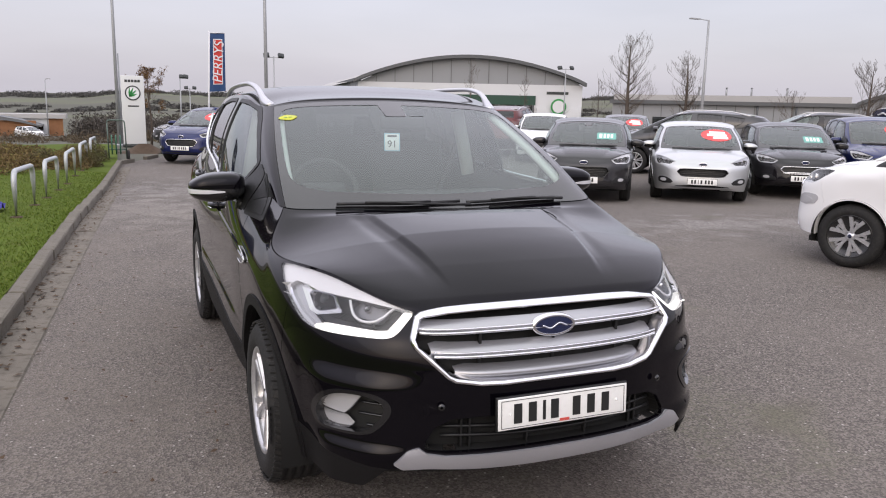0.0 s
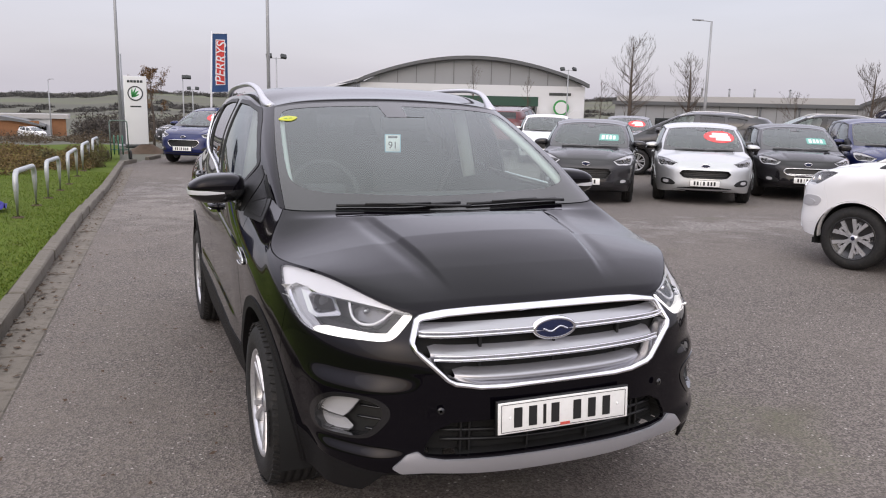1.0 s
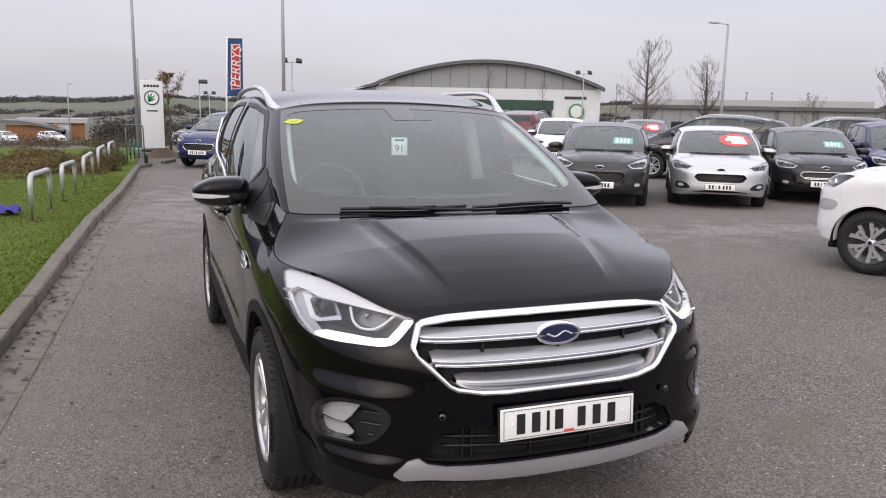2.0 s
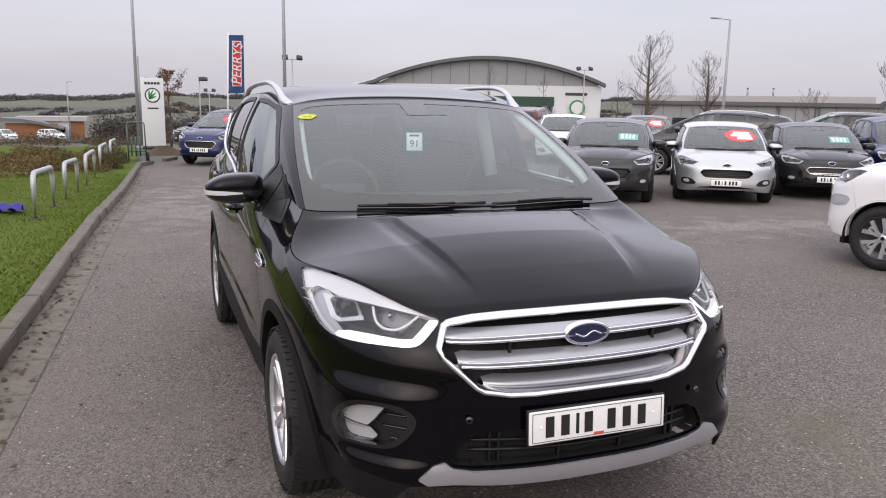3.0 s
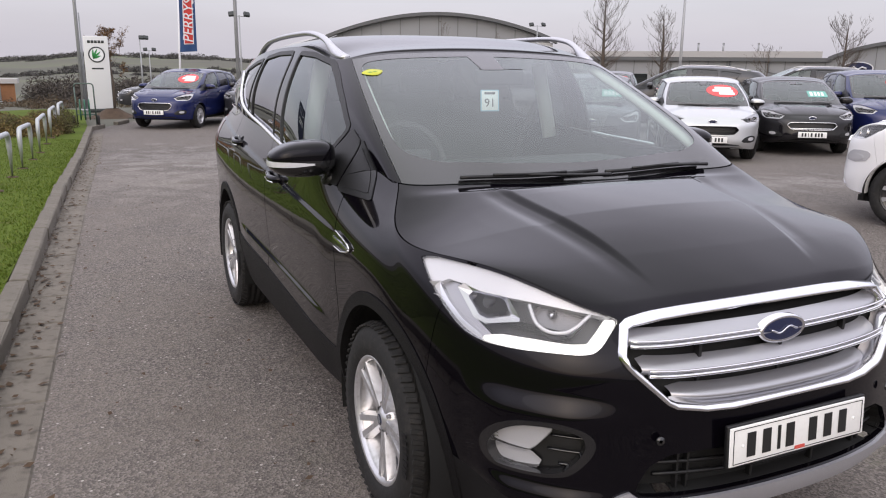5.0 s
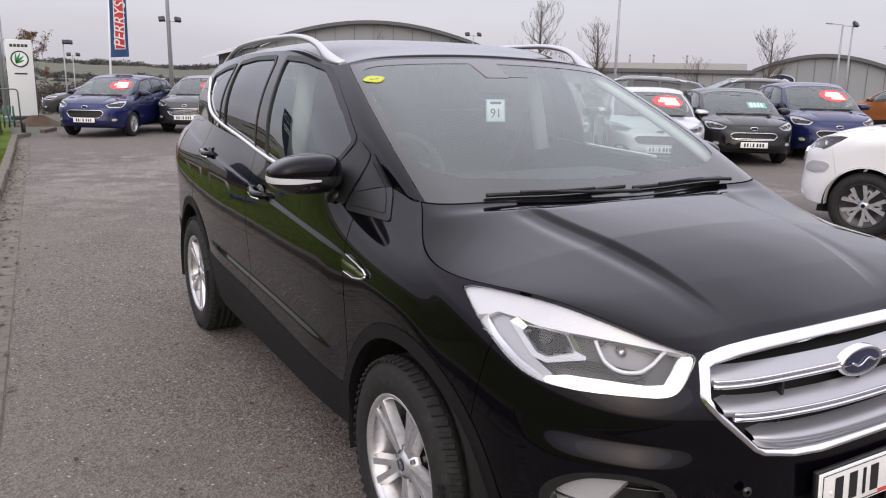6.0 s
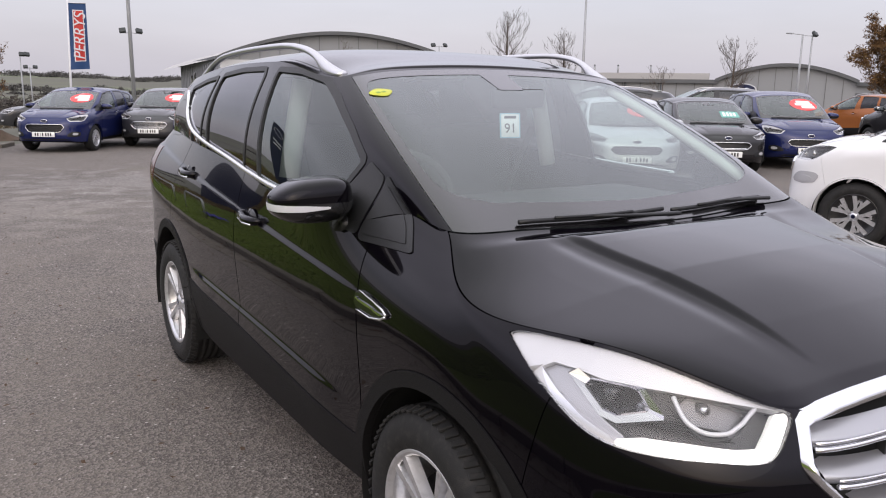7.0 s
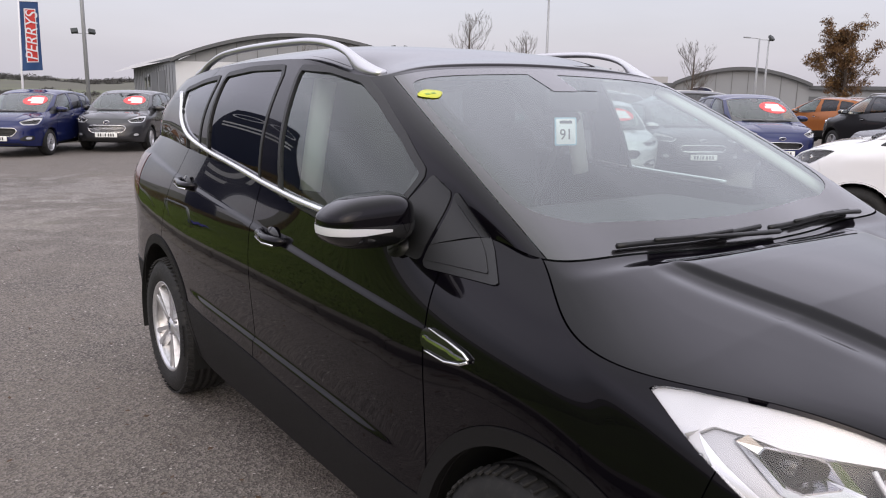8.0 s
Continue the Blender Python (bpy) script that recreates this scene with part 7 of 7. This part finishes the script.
# its long side wall, which runs back from the near corner
C = (25.6, 105.3)
o2, a2, out2, ln2 = frame_of(C, A)
side_poly = [(0, -3.2), (ln2, BASE), (ln2, 3.45), (0, 3.2)]
wall_piece("side_wall", o2, a2, out2, side_poly, .4, 0, M_CLAD, show, "long grey clad side wall")
for u in np.arange(1.0, ln2, 1.9):
    wall_piece("cladding_rib", o2, a2, out2, rect(u - .05, u + .05, -3.1, 3.15), .05, .04, M_CLADDARK, show)
wall_piece("side_door", o2, a2, out2, rect(ln2 * .52, ln2 * .66, -2.8, 2.6), .1, .06, M_CLADDARK, show, "dark loading door")
wall_piece("side_door", o2, a2, out2, rect(ln2 * .70, ln2 * .82, -2.8, 2.7), .1, .06, M_CLADDARK, show)
for u, z in ((.36, .8), (.36, -.9), (.44, 1.1)):
    wall_piece("side_window", o2, a2, out2, rect(ln2 * u, ln2 * u + 1.2, z, z + 1.3), .1, .08, M_SHOPGLASS, show)
wall_piece("eaves_trim", o2, a2, out2, [(0, 3.2), (ln2, 3.45), (ln2, 3.7), (0, 3.45)], .6, .3, M_ROOFEDGE, show)

# long grey workshop with a flat front and, at its end, an arched showroom
P, Q, S = (34.4, 47.4), (46.6, 37.2), (51.9, 29.8)
shop = thing("workshop_building", "long low grey clad workshop with a pale roof", "building")
o, a, out, ln = frame_of(P, Q)
wall_piece("wall", o, a, out, rect(-1, ln, -1.6, 1.95), .4, 0, M_CLAD, shop)
wall_piece("roof_edge", o, a, out, rect(-1.2, ln, 1.85, 2.12), .8, .35, M_ROOFEDGE, shop, "dark eaves trim")
wall_piece("roof", o, a, out, [(-1.2, 2.12), (ln, 2.12), (ln, 2.62), (-1.2, 2.55)], .6, -3.0, M_PALEROOF, shop, "pale low roof")
for u in np.arange(0, ln, 1.3):
    wall_piece("cladding_rib", o, a, out, rect(u - .025, u + .025, -1.5, 1.85), .04, .03, M_CLADDARK, shop)
for u in (9.8, 12.4):
    pts = [o + a * u + out * .2 + Vector((0, 0, z)) for z in (-1.4, 1.0)] + [o + a * (u - .5) + out * .2 + Vector((0, 0, z)) for z in (1.1, 1.85)]
    part("drain_pipe", tube([tuple(p) for p in pts], .07, 8), M_ROOFEDGE, shop)
for u, w in ((2.0, 1.6), (5.0, 1.6), (7.4, 1.2)):
    wall_piece("window", o, a, out, rect(u, u + w, -.2, .9), .06, .05, M_SHOPGLASS, shop)
for u in (5.2, 7.2, 9.0, 11.5):
    pts = [o + a * u - out * 3.3 + Vector((0, 0, z)) for z in (2.5, 3.15)]
    fl = part("roof_flue", tube([tuple(p) for p in pts], .07, 8), M_POLE, shop)
    part("flue_cap", lathe([(0, .0), (.0, .11), (.08, .02)], 12, "z", tuple(pts[1])), M_POLE, fl)

hall = thing("arched_showroom", "grey showroom with a low arched gable", "building")
o, a, out, ln = frame_of(Q, S)
arc2 = lambda k: 2.05 + 1.12 * math.sin(math.pi * k) ** .9
wall_piece("gable_wall", o, a, out, [(0, -1.6)] + [(ln * k, arc2(k)) for k in ks] + [(ln, -1.6)], .4, .02, M_CLAD, hall, "pale grey clad gable")
wall_piece("roof_edge", o, a, out, [(ln * k - .15 + .3 * k, arc2(k) + .14) for k in ks] + [(ln * k - .15 + .3 * k, arc2(k) - .10) for k in ks[::-1]], .9, .45, M_ROOFEDGE, hall)
for u in np.arange(.6, ln, 1.1):
    wall_piece("cladding_rib", o, a, out, rect(u - .02, u + .02, -1.5, arc2(u / ln) - .12), .03, .05, M_CLADDARK, hall)
e0 = o + a * 1.75 + out * .12
for rx, rz, off, mat, nm in ((.98, .44, 0, M_FLAGWHITE, "oval_sign"), (.9, .38, .04, M_BADGE, "oval_field")):
    q = e0 + out * off
    part(nm, Sheet(np.array([(q.x + a.x * rx * math.cos(t), q.y + a.y * rx * math.cos(t), 1.45 + rz * math.sin(t)) for t in np.linspace(0, 2 * math.pi, 36, endpoint=False)] + [(q.x, q.y, 1.45)]), np.array([(i, (i + 1) % 36, 36) for i in range(36)])), mat, hall, smooth=False)
q = e0 + out * .09
part("oval_swash", tube([tuple(q + a * u + Vector((0, 0, 1.45 + z))) for u, z in ((-.55, -.06), (-.25, .10), (.0, -.08), (.28, .08), (.55, -.02))], .06, 6), M_FLAGWHITE, hall)
o, a, out, ln = frame_of(S, (60.0, 12.0))
wall_piece("side_wall", o, a, out, rect(0, ln, -1.6, 1.85), .4, .0, M_CLAD, hall)
wall_piece("side_band", o, a, out, rect(0, ln, .7, 1.3), .05, .05, M_CLADDARK, hall)
wall_piece("roof_edge", o, a, out, rect(0, ln, 1.8, 2.05), .8, .35, M_ROOFEDGE, hall)

# brick and white buildings far off behind the verge
o, a, out, ln = frame_of((-17.5, 116.0), (-11.2, 116.0))
far1 = thing("brick_building", "orange brick building with a curved grey roof", "building")
wall_piece("wall", o, a, out, rect(0, ln, -4.6, -1.9), .4, 0, M_BRICK, far1)
wall_piece("roof", o, a, out, [(-.5, -1.2), (2.0, -1.3), (4.5, -1.75), (6.9, -2.5), (6.9, -2.7), (4.5, -2.1), (2, -1.75), (-.5, -1.7)], 6, .6, M_CLADDARK, far1, "curved grey roof")
for u in (3.9, 4.9, 5.7):
    wall_piece("window", o, a, out, rect(u, u + .7, -4.0, -2.6), .1, .06, M_SHOPGLASS, far1)
o, a, out, ln = frame_of((-13.8, 121.0), (-8.2, 121.0))
far2 = thing("white_building", "white building with a pale flat roof", "building")
wall_piece("wall", o, a, out, rect(0, 3.8, -4.7, -1.7), .4, 0, M_WHITEWALL, far2)
wall_piece("wall", o, a, out, rect(3.8, ln, -4.7, -1.7), .4, .02, M_BRICK, far2, "orange brick end bay")
wall_piece("roof", o, a, out, rect(-3.0, ln + .4, -1.7, -1.1), 5, .5, M_PALEROOF, far2)
for u in (1.6, 2.5):
    wall_piece("window", o, a, out, rect(u, u + .6, -3.3, -2.5), .1, .06, M_SHOPGLASS, far2)

# white van and far parked cars
M_VAN = paint("white_van_lacquer", (.72, .73, .74), 0)
parked(CMAX, 3.3, 42.5, -112, "white delivery van parked beyond the kerb", M_VAN, AWAY, plate=False, rear_glass=M_PRIVACY)
parked(FOCUS, -16.6, 112.5, 32, "white car far off by the road", P_WHITE, AWAY, plate=False)
parked(FOCUS, -11.0, 112.0, 40, "pale car far off by the road", P_WHITE, AWAY, plate=False)

# woods and hedges on the rise, too far to tell apart
# leaf tones lifted towards grey, so distance haze sits in the colour
M_WOOD = leafy("hazed_wood", (.050, .048, .047), (.068, .066, .062), (.085, .084, .074))
spots = []
for k in range(420):
    ang_ = rnd.uniform(-.22, .75)
    r_ = rnd.choice((rnd.uniform(480, 640), rnd.uniform(850, 1000), rnd.uniform(850, 1000)))
    x, y = EYE_X + r_ * math.sin(ang_), EYE_Y + r_ * math.cos(ang_)
    spots.append((x, y, float(land(x, y)) - 1, r_ * .012, r_ * .0052 * rnd.uniform(.5, 1.3)))
tagged(leaf_stuff("distant_woods", "", "", M_WOOD, spots, 90000, 1.6, 1, 5), "dark bare woods and hedges on the far rise", "woods", kind="stuff")
M_THICKET = leafy("bare_thicket_twigs", (.034, .028, .025), (.055, .046, .040), (.075, .066, .050))
spots = []
for k in range(260):
    x, y = rnd.uniform(-9, 34), rnd.uniform(66, 100)
    spots.append((x, y, float(land(x, y)) - .3, rnd.uniform(1.4, 2.4), rnd.uniform(1.6, 3.0)))
tagged(leaf_stuff("bare_thicket", "", "", M_THICKET, [q for q in spots if -4.5 < q[0] < 17], 60000, .20, 1, 9), "dark leafless thicket on the slope below the hills", "thicket", kind="stuff")
# scrub between the lot and the buildings
M_SCRUB = leafy("brown_scrub", (.05, .035, .022), (.085, .060, .038), (.10, .085, .045))
spots = []
for k in range(150):
    t = rnd.random()
    x, y = 14 + 24 * t + rnd.uniform(-1, 1), 45 - 14 * t + rnd.uniform(-1.5, 1.5)
    spots.append((x, y, float(land(x, y)) - .2, rnd.uniform(.5, .9), rnd.uniform(.7, 1.5)))
tagged(leaf_stuff("scrub_hedge", "", "", M_SCRUB, spots, 30000, .09, 1, 6), "brown leafless scrub hedge beyond the lot", "hedge", kind="stuff")
spots = []
for k in range(140):
    t = rnd.random()
    x, y = -14 + 26 * t, 48 + 16 * rnd.random()
    spots.append((x, y, float(land(x, y)) - .3, rnd.uniform(.7, 1.3), rnd.uniform(.5, 1.1)))
tagged(leaf_stuff("scrub_slope", "", "", M_SCRUB, spots, 26000, .12, 1, 8), "brown scrub on the slope below the lot", "scrub", kind="stuff")


# ---------- small things on the black car's windscreen ----------
bodyk, glassk = skin(KUGA)


def on_screen(u, v, off=.004):
    p = glassk(np.array([u, u + .05, u]), np.array([v, v, v + .03]))
    ax, up = Vector(p[1] - p[0]).normalized(), Vector(p[2] - p[0]).normalized()
    n = ax.cross(up).normalized()
    up = n.cross(ax)
    m = Matrix((ax, up, n)).transposed().to_4x4()
    m.translation = Vector(p[0]) + n * off
    return m


tag = part("stock_tag", box(.086, .096, .002, (0, 0, 0), .004, 2), M_TAGBLUE, subject, "white paper tag marked 91")
tag.matrix_local = pose(-.045, .79, 1.40, 84, 0, -12)
part("tag_paper", box(.076, .087, .001, (0, 0, .0018), .003, 1), M_TAG, tag)
part("tag_bar", box(.05, .010, .001, (0, .032, .0028)), M_INK, tag, smooth=False)
letters("91", .052, M_INK, tag, Matrix.Translation((0, -.012, .003)), "tag_number")
st = part("corner_sticker", slab([tuple(p) for p in rounded([(-.062, .0), (.0, .036), (.062, .006), (.004, -.036)], 2, .2)], .001, lambda u, w, d: Vector((u, w, -d))), M_YELLOW, subject, "small yellow lozenge sticker")
st.matrix_local = on_screen(-2.42, .83, .003)
for x, w in ((-.012, .022), (.012, .018)):
    part("sticker_bar", box(.016, w * .5, .001, (x, .0, .001)), M_STICKERGREEN, st, smooth=False)
